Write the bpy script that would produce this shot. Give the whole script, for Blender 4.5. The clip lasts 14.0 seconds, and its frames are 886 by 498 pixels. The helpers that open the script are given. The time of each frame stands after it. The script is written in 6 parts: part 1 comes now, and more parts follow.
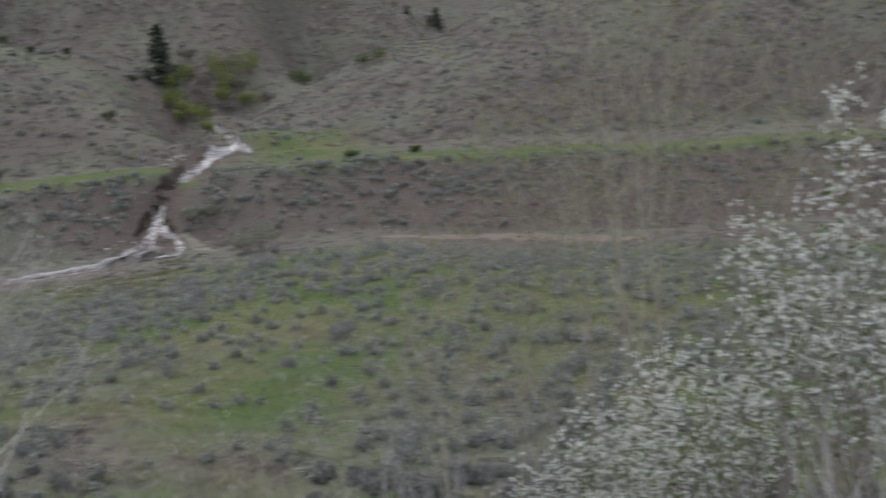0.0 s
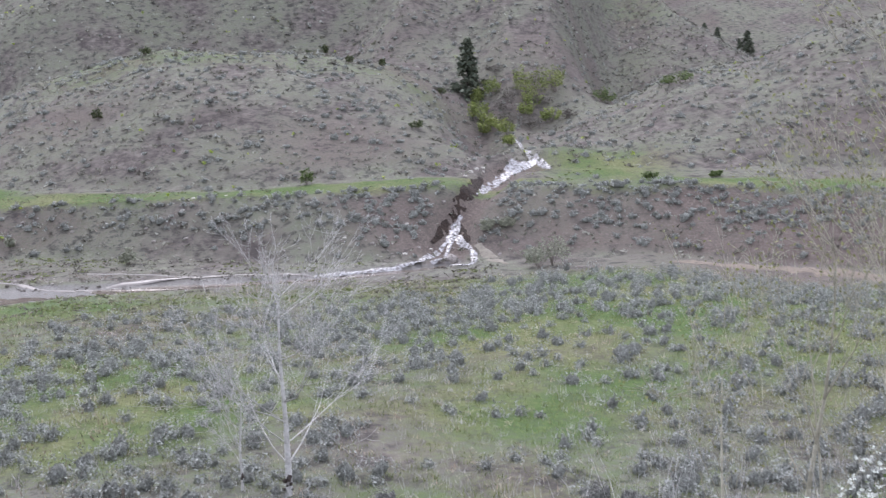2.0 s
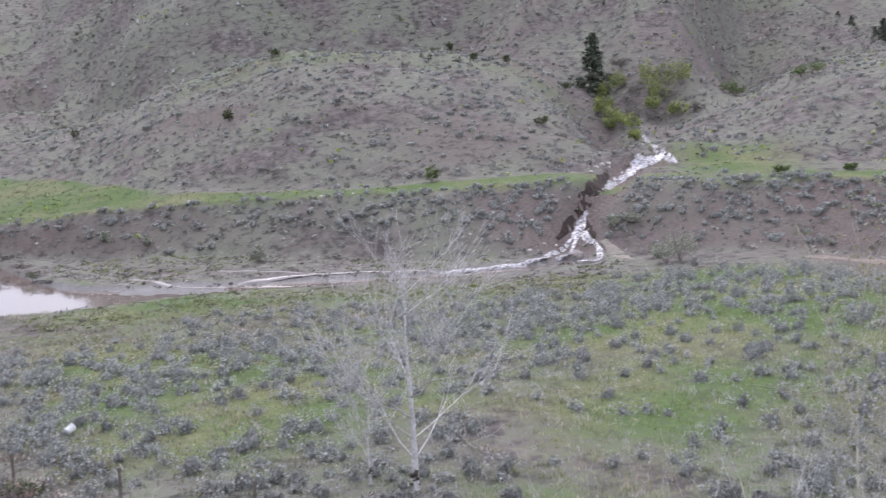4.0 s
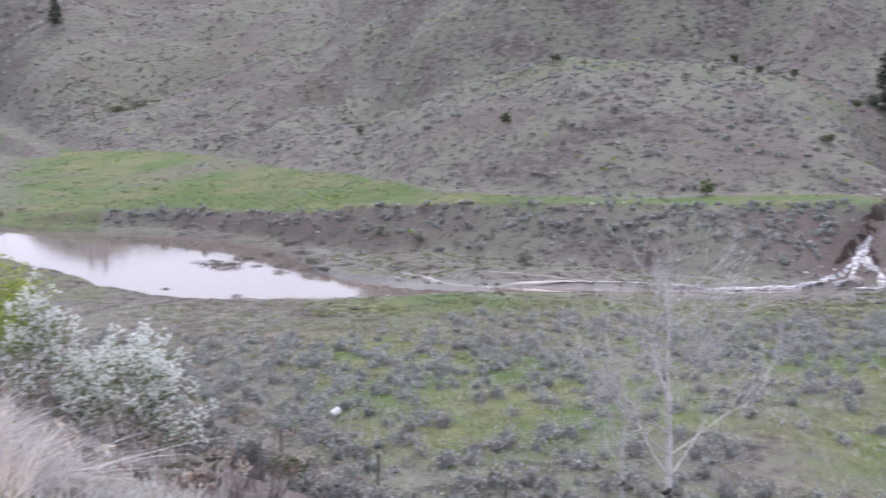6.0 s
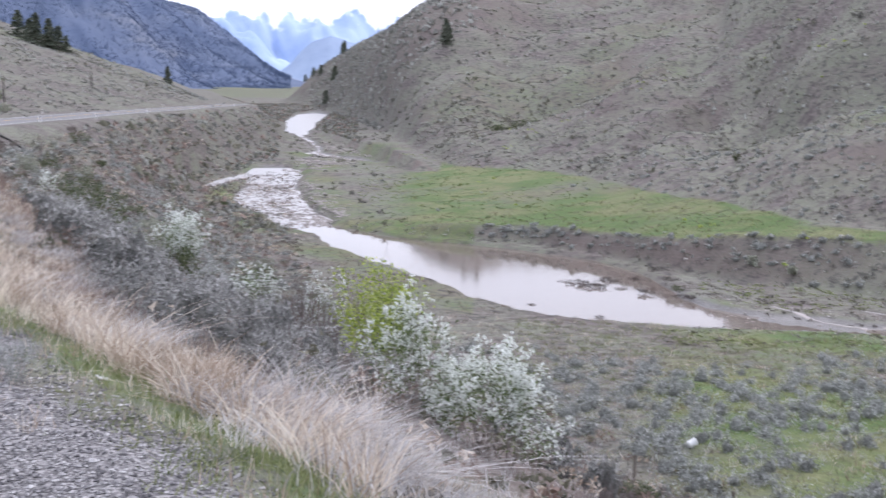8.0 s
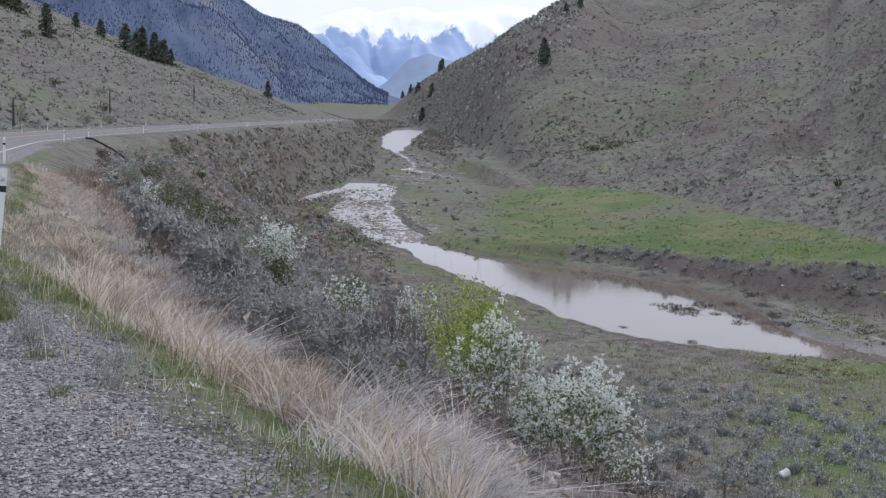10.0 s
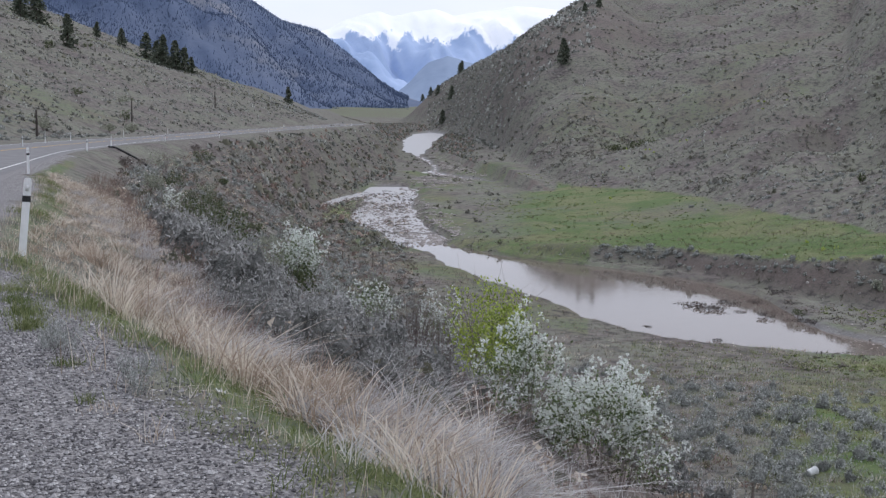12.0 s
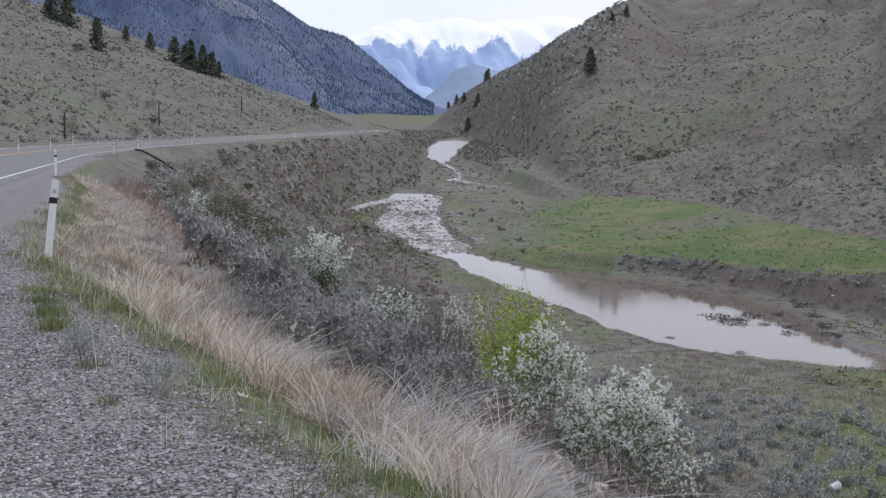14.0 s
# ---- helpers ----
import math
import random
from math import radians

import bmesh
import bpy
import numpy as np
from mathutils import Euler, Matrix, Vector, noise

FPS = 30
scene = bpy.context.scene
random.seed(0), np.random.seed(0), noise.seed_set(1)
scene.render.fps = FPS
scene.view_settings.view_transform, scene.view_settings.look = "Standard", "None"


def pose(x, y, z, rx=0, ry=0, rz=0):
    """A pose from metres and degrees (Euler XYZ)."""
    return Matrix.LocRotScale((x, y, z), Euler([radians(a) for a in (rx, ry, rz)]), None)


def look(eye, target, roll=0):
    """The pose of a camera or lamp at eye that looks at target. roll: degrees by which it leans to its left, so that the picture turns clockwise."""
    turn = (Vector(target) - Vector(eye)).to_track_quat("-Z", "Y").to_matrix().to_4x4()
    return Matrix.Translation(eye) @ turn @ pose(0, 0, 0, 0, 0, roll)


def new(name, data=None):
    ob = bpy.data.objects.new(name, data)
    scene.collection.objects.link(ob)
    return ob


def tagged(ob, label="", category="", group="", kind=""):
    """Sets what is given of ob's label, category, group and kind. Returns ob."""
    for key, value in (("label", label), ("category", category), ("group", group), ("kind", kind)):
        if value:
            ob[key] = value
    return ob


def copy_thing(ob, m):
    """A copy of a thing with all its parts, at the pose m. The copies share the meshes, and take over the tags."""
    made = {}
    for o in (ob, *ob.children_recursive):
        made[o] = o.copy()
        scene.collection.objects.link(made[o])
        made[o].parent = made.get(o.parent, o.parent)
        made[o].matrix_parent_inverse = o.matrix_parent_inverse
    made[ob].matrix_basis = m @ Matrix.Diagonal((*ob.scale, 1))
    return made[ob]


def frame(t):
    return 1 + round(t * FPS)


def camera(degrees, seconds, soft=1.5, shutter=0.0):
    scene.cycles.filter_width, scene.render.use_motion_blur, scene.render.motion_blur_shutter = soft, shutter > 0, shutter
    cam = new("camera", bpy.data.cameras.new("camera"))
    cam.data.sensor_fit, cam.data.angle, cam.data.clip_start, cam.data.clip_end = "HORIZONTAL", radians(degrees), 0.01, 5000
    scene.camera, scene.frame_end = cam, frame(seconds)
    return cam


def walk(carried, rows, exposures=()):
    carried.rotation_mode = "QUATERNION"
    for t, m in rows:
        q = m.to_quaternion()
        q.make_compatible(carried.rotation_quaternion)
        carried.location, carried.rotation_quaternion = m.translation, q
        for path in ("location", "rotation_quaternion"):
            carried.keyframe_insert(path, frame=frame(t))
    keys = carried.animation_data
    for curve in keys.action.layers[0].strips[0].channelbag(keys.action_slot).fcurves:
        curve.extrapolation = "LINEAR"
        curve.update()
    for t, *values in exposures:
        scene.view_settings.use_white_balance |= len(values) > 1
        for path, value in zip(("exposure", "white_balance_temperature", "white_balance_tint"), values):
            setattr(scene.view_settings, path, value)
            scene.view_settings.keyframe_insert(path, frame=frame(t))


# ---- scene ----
# Camera: held by hand on a roadside gravel pullout, panning left.
PATH = [
    (0.0, 0.0, 0.0, 1.6, 79.03, 3.21, -56.94),
    (0.5, 0.0, 0.0, 1.6, 79.24, 2.92, -50.98),
    (1.0, 0.0, 0.0, 1.6, 79.55, 2.21, -47.29),
    (1.5, 0.0, 0.0, 1.6, 80.03, 2.36, -44.36),
    (2.0, 0.0, 0.0, 1.6, 80.47, 1.47, -42.75),
    (4.3, 0.0, 0.0, 1.6, 80.31, 2.79, -35.84),
    (4.5, 0.0, 0.0, 1.6, 80.20, 2.74, -34.99),
    (5.0, 0.0, 0.0, 1.6, 80.75, 2.31, -32.17),
    (5.5, 0.0, 0.0, 1.6, 81.14, 1.11, -28.25),
    (6.0, 0.0, 0.0, 1.6, 81.20, 0.72, -23.96),
    (6.5, 0.0, 0.0, 1.6, 81.17, 0.47, -19.94),
    (7.0, 0.0, 0.0, 1.6, 81.42, -0.11, -15.12),
    (7.5, 0.0, 0.0, 1.6, 81.99, 0.04, -10.30),
    (8.0, 0.0, 0.0, 1.6, 82.30, -0.60, -6.45),
    (8.5, 0.0, 0.0, 1.6, 82.71, -1.27, -4.26),
    (9.0, 0.0, 0.0, 1.6, 83.03, -1.56, -2.83),
    (11.5, 0.0, 0.0, 1.6, 83.09, -1.14, -1.26),
    (12.0, 0.0, 0.0, 1.6, 83.16, -0.55, -1.01),
    (12.5, 0.0, 0.0, 1.6, 83.07, -1.30, -0.43),
    (13.0, 0.0, 0.0, 1.6, 83.40, -1.35, -0.15),
    (13.5, 0.0, 0.0, 1.6, 83.40, -1.31, 0.19),
    (14.0, 0.0, 0.0, 1.6, 83.49, -1.30, 0.19),
]
cam = camera(40.0, 14.0, soft=1.3, shutter=0.7)
walk(cam, [(t, pose(x, y, z, a, b, c)) for t, x, y, z, a, b, c in PATH],
     exposures=[(0.0, -0.40, 6350, 13), (0.5, 0.32, 6250, 13), (1.0, 0.48, 6070, 14), (2.0, 0.54, 6020, 18), (4.5, 0.48, 6010, 22), (6.5, 0.57, 5970, 23), (7.5, 0.6, 6000, 22), (8.5, 0.22, 6010, 17), (9.0, -0.03, 6000, 16), (12.0, -0.24, 6030, 15), (14.0, -0.23, 6070, 15)])

# World: bright overcast sky and a wide, weak sun.
world = bpy.data.worlds.new("overcast_sky")
scene.world = world
world.use_nodes = True
wn, wl = world.node_tree.nodes, world.node_tree.links
sky = wn.new("ShaderNodeTexSky")
sky.sky_type = "NISHITA"
sky.sun_disc = False
sky.sun_elevation, sky.sun_rotation = radians(42), radians(30)
sky.dust_density = 3.0
wtc = wn.new("ShaderNodeTexCoord")
wmap = wn.new("ShaderNodeMapping")
wmap.inputs["Scale"].default_value = (1.0, 1.0, 3.0)
wnoise = wn.new("ShaderNodeTexNoise")
wnoise.inputs["Scale"].default_value = 2.5
wnoise.inputs["Detail"].default_value = 5.0
wramp = wn.new("ShaderNodeValToRGB")
wramp.color_ramp.elements[0].position, wramp.color_ramp.elements[0].color = 0.3, (0.80, 0.86, 0.95, 1)
wramp.color_ramp.elements[1].position, wramp.color_ramp.elements[1].color = 0.65, (0.97, 1.0, 1.04, 1)
wscale = wn.new("ShaderNodeVectorMath")
wscale.operation = "SCALE"
wscale.inputs["Scale"].default_value = 10.6
wmix = wn.new("ShaderNodeMix")
wmix.data_type = "RGBA"
wmix.inputs["Factor"].default_value = 0.85
wl.new(wtc.outputs["Generated"], wmap.inputs["Vector"])
wl.new(wmap.outputs["Vector"], wnoise.inputs["Vector"])
wl.new(wnoise.outputs["Fac"], wramp.inputs["Fac"])
wl.new(wramp.outputs["Color"], wscale.inputs[0])
wl.new(sky.outputs["Color"], wmix.inputs[6])
wl.new(wscale.outputs["Vector"], wmix.inputs[7])
wl.new(wmix.outputs[2], wn["Background"].inputs["Color"])
wn["Background"].inputs["Strength"].default_value = 0.12
sun = new("sun", bpy.data.lights.new("sun", "SUN"))
sun.data.energy, sun.data.angle, sun.data.color = 1.25, radians(14), (1.0, 0.96, 0.9)
sun.matrix_world = look((0, 0, 100), (-40, -70, 10))



# ---- materials ----
def material(name, colors, scale=3.0, detail=6.0, rough=0.9, bump=0.3, bump_scale=None, dist=0.02, metal=0.0, spec=0.25,
             stretch=None, island=0.0, spread=(0.3, 0.7)):
    """A two-scale noise material. colors: stops along the noise. island: how far pieces differ from one another."""
    m = bpy.data.materials.new(name)
    m.use_nodes = True
    n, l = m.node_tree.nodes, m.node_tree.links
    bsdf = n["Principled BSDF"]
    bsdf.inputs["Roughness"].default_value = rough
    bsdf.inputs["Metallic"].default_value = metal
    bsdf.inputs["Specular IOR Level"].default_value = spec
    geo = n.new("ShaderNodeNewGeometry")
    tex = n.new("ShaderNodeTexNoise")
    tex.inputs["Scale"].default_value, tex.inputs["Detail"].default_value = scale, detail
    if stretch:
        mp = n.new("ShaderNodeMapping")
        mp.inputs["Scale"].default_value = stretch
        l.new(geo.outputs["Position"], mp.inputs["Vector"])
        l.new(mp.outputs["Vector"], tex.inputs["Vector"])
    else:
        l.new(geo.outputs["Position"], tex.inputs["Vector"])
    ramp = n.new("ShaderNodeValToRGB")
    els = ramp.color_ramp.elements
    while len(els) < len(colors):
        els.new(0.5)
    for i, c in enumerate(colors):
        els[i].position = spread[0] + (spread[1] - spread[0]) * i / max(1, len(colors) - 1)
        els[i].color = (*c, 1)
    fac = tex.outputs["Fac"]
    if island:
        add = n.new("ShaderNodeMath")
        add.operation = "MULTIPLY_ADD"
        l.new(geo.outputs["Random Per Island"], add.inputs[0])
        add.inputs[1].default_value = island
        shift = n.new("ShaderNodeMath")
        shift.operation = "SUBTRACT"
        l.new(fac, shift.inputs[0])
        shift.inputs[1].default_value = island / 2
        l.new(shift.outputs[0], add.inputs[2])
        fac = add.outputs[0]
    l.new(fac, ramp.inputs["Fac"])
    l.new(ramp.outputs["Color"], bsdf.inputs["Base Color"])
    if bump:
        fine = n.new("ShaderNodeTexNoise")
        fine.inputs["Scale"].default_value, fine.inputs["Detail"].default_value = bump_scale or scale * 6, 4
        l.new(geo.outputs["Position"], fine.inputs["Vector"])
        b = n.new("ShaderNodeBump")
        b.inputs["Strength"].default_value, b.inputs["Distance"].default_value = bump, dist
        l.new(fine.outputs["Fac"], b.inputs["Height"])
        l.new(b.outputs["Normal"], bsdf.inputs["Normal"])
    return m


def translucent(m, amount=0.25):
    """Leaves let some light through."""
    n, l = m.node_tree.nodes, m.node_tree.links
    bsdf, out = n["Principled BSDF"], n["Material Output"]
    tr, mx = n.new("ShaderNodeBsdfTranslucent"), n.new("ShaderNodeMixShader")
    l.new(bsdf.inputs["Base Color"].links[0].from_socket, tr.inputs["Color"])
    mx.inputs["Fac"].default_value = amount
    l.new(bsdf.outputs[0], mx.inputs[1])
    l.new(tr.outputs[0], mx.inputs[2])
    l.new(mx.outputs[0], out.inputs["Surface"])
    return m


def ground_material():
    """Dry hillside turf, mixed by the sheet's cover masks with lush grass, bare earth, gravel and mud."""
    m = bpy.data.materials.new("ground_cover")
    m.use_nodes = True
    n, l = m.node_tree.nodes, m.node_tree.links
    bsdf = n["Principled BSDF"]
    bsdf.inputs["Specular IOR Level"].default_value = 0.2
    geo = n.new("ShaderNodeNewGeometry")

    def tex(scale, detail=6.0, rough=0.6):
        t = n.new("ShaderNodeTexNoise")
        t.inputs["Scale"].default_value, t.inputs["Detail"].default_value = scale, detail
        t.inputs["Roughness"].default_value = rough
        l.new(geo.outputs["Position"], t.inputs["Vector"])
        return t.outputs["Fac"]

    def ramp(fac, stops):
        r = n.new("ShaderNodeValToRGB")
        els = r.color_ramp.elements
        while len(els) < len(stops):
            els.new(0.5)
        for e, (p, c) in zip(els, stops):
            e.position, e.color = p, (*c, 1)
        l.new(fac, r.inputs["Fac"])
        return r.outputs["Color"]

    def mix(fac, a, b):
        x = n.new("ShaderNodeMix")
        x.data_type = "RGBA"
        l.new(fac, x.inputs["Factor"])
        l.new(a, x.inputs[6])
        l.new(b, x.inputs[7])
        return x.outputs[2]

    def math(op, a, b):
        x = n.new("ShaderNodeMath")
        x.operation = op
        x.use_clamp = True
        for s, v in zip(x.inputs, (a, b)):
            if isinstance(v, float):
                s.default_value = v
            else:
                l.new(v, s)
        return x.outputs[0]

    att = n.new("ShaderNodeAttribute")
    att.attribute_name = "cover"
    sep = n.new("ShaderNodeSeparateColor")
    l.new(att.outputs["Color"], sep.inputs["Color"])
    wet = n.new("ShaderNodeAttribute")
    wet.attribute_name = "mud"
    bands = n.new("ShaderNodeMapping")
    bands.inputs["Scale"].default_value = (0.8, 0.8, 1.5)
    l.new(geo.outputs["Position"], bands.inputs["Vector"])
    steps = n.new("ShaderNodeTexNoise")
    steps.inputs["Scale"].default_value, steps.inputs["Detail"].default_value, steps.inputs["Roughness"].default_value = 1.0, 9, 0.74
    l.new(bands.outputs["Vector"], steps.inputs["Vector"])
    big, mid, fine = tex(0.11, 8, 0.66), steps.outputs["Fac"], tex(4.0, 8, 0.7)
    turf = ramp(mid, [(0.33, (0.05, 0.049, 0.042)), (0.43, (0.098, 0.096, 0.08)), (0.49, (0.195, 0.19, 0.155)), (0.57, (0.145, 0.155, 0.108)), (0.66, (0.265, 0.262, 0.212))])
    turf2 = ramp(mid, [(0.34, (0.056, 0.048, 0.046)), (0.47, (0.112, 0.096, 0.089)), (0.62, (0.21, 0.185, 0.166))])
    base = mix(ramp(big, [(0.42, (0, 0, 0)), (0.60, (1, 1, 1))]), turf, turf2)
    lush = ramp(fine, [(0.3, (0.05, 0.075, 0.03)), (0.5, (0.082, 0.132, 0.04)), (0.7, (0.165, 0.195, 0.08))])
    pale_lush = ramp(fine, [(0.3, (0.085, 0.095, 0.045)), (0.5, (0.155, 0.165, 0.075)), (0.7, (0.245, 0.235, 0.135))])
    lush = mix(ramp(big, [(0.44, (0, 0, 0)), (0.6, (1, 1, 1))]), lush, pale_lush)
    earth = ramp(fine, [(0.28, (0.07, 0.055, 0.05)), (0.5, (0.145, 0.116, 0.103)), (0.72, (0.235, 0.20, 0.18))])
    stone_tex = n.new("ShaderNodeTexVoronoi")
    stone_tex.inputs["Scale"].default_value = 55.0
    l.new(geo.outputs["Position"], stone_tex.inputs["Vector"])
    stone_sep = n.new("ShaderNodeSeparateColor")
    l.new(stone_tex.outputs["Color"], stone_sep.inputs["Color"])
    stones = ramp(stone_sep.outputs[0], [(0.0, (0.10, 0.094, 0.094)), (0.5, (0.20, 0.19, 0.188)), (1.0, (0.36, 0.345, 0.335))])
    mud = ramp(fine, [(0.3, (0.08, 0.076, 0.073)), (0.5, (0.135, 0.128, 0.122)), (0.7, (0.20, 0.192, 0.186))])

    def masked(v):
        a = math("ADD", v, 0.0)
        s = n.new("ShaderNodeMath")
        s.operation = "MULTIPLY_ADD"
        l.new(fine, s.inputs[0])
        s.inputs[1].default_value = 0.9
        s.inputs[2].default_value = -0.45
        t = n.new("ShaderNodeMath")
        t.operation = "MULTIPLY_ADD"
        l.new(mid, t.inputs[0])
        t.inputs[1].default_value = 0.9
        t.inputs[2].default_value = -0.45
        u = n.new("ShaderNodeMath")
        u.operation = "ADD"
        l.new(s.outputs[0], u.inputs[0])
        l.new(t.outputs[0], u.inputs[1])
        w = n.new("ShaderNodeMath")
        w.operation = "ADD"
        l.new(a, w.inputs[0])
        l.new(u.outputs[0], w.inputs[1])
        r = n.new("ShaderNodeMapRange")
        r.inputs["From Min"].default_value, r.inputs["From Max"].default_value = 0.3, 0.7
        l.new(w.outputs[0], r.inputs["Value"])
        return r.outputs[0]

    col = mix(masked(sep.outputs[1]), base, earth)
    col = mix(masked(sep.outputs[0]), col, lush)
    col = mix(masked(sep.outputs[2]), col, stones)
    col = mix(masked(wet.outputs["Fac"]), col, mud)
    l.new(col, bsdf.inputs["Base Color"])
    rg = n.new("ShaderNodeMapRange")
    rg.inputs["To Min"].default_value, rg.inputs["To Max"].default_value = 0.95, 0.35
    l.new(wet.outputs["Fac"], rg.inputs["Value"])
    l.new(rg.outputs[0], bsdf.inputs["Roughness"])
    b = n.new("ShaderNodeBump")
    b.inputs["Strength"].default_value, b.inputs["Distance"].default_value = 0.7, 0.06
    l.new(fine, b.inputs["Height"])
    b2 = n.new("ShaderNodeBump")
    b2.inputs["Strength"].default_value, b2.inputs["Distance"].default_value = 0.6, 0.012
    l.new(stone_tex.outputs["Distance"], b2.inputs["Height"])
    l.new(b.outputs["Normal"], b2.inputs["Normal"])
    l.new(b2.outputs["Normal"], bsdf.inputs["Normal"])
    return m


def water_material(name, color, rough=0.04, ripple=0.15, scale=1.2):
    m = bpy.data.materials.new(name)
    m.use_nodes = True
    n, l = m.node_tree.nodes, m.node_tree.links
    bsdf = n["Principled BSDF"]
    bsdf.inputs["Base Color"].default_value = (*color, 1)
    bsdf.inputs["Roughness"].default_value = rough
    bsdf.inputs["IOR"].default_value = 1.33
    geo = n.new("ShaderNodeNewGeometry")
    t = n.new("ShaderNodeTexNoise")
    t.inputs["Scale"].default_value, t.inputs["Detail"].default_value = scale, 3
    l.new(geo.outputs["Position"], t.inputs["Vector"])
    b = n.new("ShaderNodeBump")
    b.inputs["Strength"].default_value, b.inputs["Distance"].default_value = ripple, 0.05
    l.new(t.outputs["Fac"], b.inputs["Height"])
    l.new(b.outputs["Normal"], bsdf.inputs["Normal"])
    return m


GROUND = ground_material()
POND = water_material("silty_water", (0.16, 0.13, 0.11), 0.06, 0.06)
# Ripples by roughness; the pale base colour stands in for reflected sky.
FAR_WATER = water_material("sky_tinted_ruffled_water", (0.34, 0.325, 0.315), 0.34, 0.9, 2.0)
RIFFLE = water_material("riffle_water", (0.2, 0.18, 0.17), 0.3, 0.8, 4.0)
ASPHALT = material("asphalt", [(0.14, 0.135, 0.135), (0.22, 0.215, 0.215)], 1.5, 8, 0.85, 0.3, 60, 0.01)
GRAVEL_BED = material("gravel_bed", [(0.12, 0.113, 0.112), (0.20, 0.19, 0.188), (0.30, 0.288, 0.28)], 28, 6, 0.95, 0.5, 60, 0.012)
PAINT_WHITE = material("road_paint_white", [(0.55, 0.55, 0.53), (0.78, 0.78, 0.76)], 6, 5, 0.7, 0.1)
PAINT_YELLOW = material("road_paint_yellow", [(0.5, 0.3, 0.05), (0.62, 0.4, 0.1)], 6, 5, 0.7, 0.1)
# Far slopes and trees: air haze is mixed into these base colours as blue.
HAZED_FOREST = material("hazed_forest_slope", [(0.072, 0.10, 0.168), (0.092, 0.122, 0.196), (0.118, 0.146, 0.216), (0.175, 0.188, 0.226)], 0.006, 12, 0.95, 0.3, 0.12, 4.0, spread=(0.34, 0.72))
HAZED_TREE = material("hazed_far_conifer", [(0.066, 0.094, 0.156), (0.096, 0.127, 0.196)], 0.05, 3, 0.95, 0, island=0.6)
HAZED_HILL = material("hazed_distant_hill", [(0.20, 0.26, 0.37), (0.27, 0.34, 0.46)], 0.012, 10, 0.95, 0.3, 0.02, 8.0, stretch=(1.0, 0.2, 0.8))


def snow_material():
    """Rock painted haze-blue, with snow on the high ground, running down in streaks."""
    m = material("hazed_snowy_range", [(0.30, 0.40, 0.60), (0.40, 0.50, 0.70)], 0.004, 8, 0.9, 0.5, 0.01, 20.0)
    n, l = m.node_tree.nodes, m.node_tree.links
    bsdf = n["Principled BSDF"]
    base = bsdf.inputs["Base Color"].links[0].from_socket
    geo, sep = n.new("ShaderNodeNewGeometry"), n.new("ShaderNodeSeparateXYZ")
    l.new(geo.outputs["Position"], sep.inputs[0])
    mp, tex = n.new("ShaderNodeMapping"), n.new("ShaderNodeTexNoise")
    mp.inputs["Scale"].default_value = (1.0, 0.25, 0.36)
    l.new(geo.outputs["Position"], mp.inputs["Vector"])
    l.new(mp.outputs["Vector"], tex.inputs["Vector"])
    tex.inputs["Scale"].default_value, tex.inputs["Detail"].default_value, tex.inputs["Roughness"].default_value = 0.0125, 9, 0.62
    high = n.new("ShaderNodeMapRange")
    high.inputs["From Min"].default_value, high.inputs["From Max"].default_value = 130, 335
    high.inputs["To Min"].default_value, high.inputs["To Max"].default_value = -0.22, 0.32
    l.new(sep.outputs["Z"], high.inputs["Value"])
    add, ramp, mix = n.new("ShaderNodeMath"), n.new("ShaderNodeValToRGB"), n.new("ShaderNodeMix")
    l.new(tex.outputs["Fac"], add.inputs[0])
    l.new(high.outputs[0], add.inputs[1])
    ramp.color_ramp.elements[0].position, ramp.color_ramp.elements[1].position = 0.50, 0.55
    l.new(add.outputs[0], ramp.inputs["Fac"])
    mix.data_type = "RGBA"
    l.new(ramp.outputs["Color"], mix.inputs["Factor"])
    l.new(base, mix.inputs[6])
    mix.inputs[7].default_value = (0.95, 0.96, 0.98, 1)
    l.new(mix.outputs[2], bsdf.inputs["Base Color"])
    return m


HAZED_SNOW_RANGE = snow_material()


# ---- the lie of the land ----
def lattice(ix, iy, seed):
    h = (ix.astype(np.int64) * 374761393 + iy.astype(np.int64) * 668265263 + seed * 974634777) & 0xFFFFFFFF
    h = ((h ^ (h >> 13)) * 1274126177) & 0xFFFFFFFF
    return ((h ^ (h >> 16)) & 0xFFFF) / 65535.0


def value_noise(x, y, seed=0):
    x, y = np.asarray(x, float), np.asarray(y, float)
    ix, iy = np.floor(x), np.floor(y)
    fx, fy = x - ix, y - iy
    fx, fy = fx * fx * (3 - 2 * fx), fy * fy * (3 - 2 * fy)
    a, b = lattice(ix, iy, seed), lattice(ix + 1, iy, seed)
    c, d = lattice(ix, iy + 1, seed), lattice(ix + 1, iy + 1, seed)
    return (a + (b - a) * fx) * (1 - fy) + (c + (d - c) * fx) * fy


def fbm(x, y, size, octaves=4, seed=0, gain=0.5):
    """Fractal noise of about -1 to 1; size: metres of the largest swell."""
    total, amp, norm = 0.0, 1.0, 0.0
    for k in range(octaves):
        total = total + amp * (value_noise(x / size * 2 ** k + 17.3 * k, y / size * 2 ** k - 9.1 * k, seed + k) * 2 - 1)
        norm += amp
        amp *= gain
    return total / norm * 1.5


def smooth(a, b, v):
    t = np.clip((v - a) / (b - a), 0, 1)
    return t * t * (3 - 2 * t)


def softmin(a, b, k):
    h = np.clip(0.5 + 0.5 * (b - a) / k, 0, 1)
    return b + (a - b) * h - k * h * (1 - h)


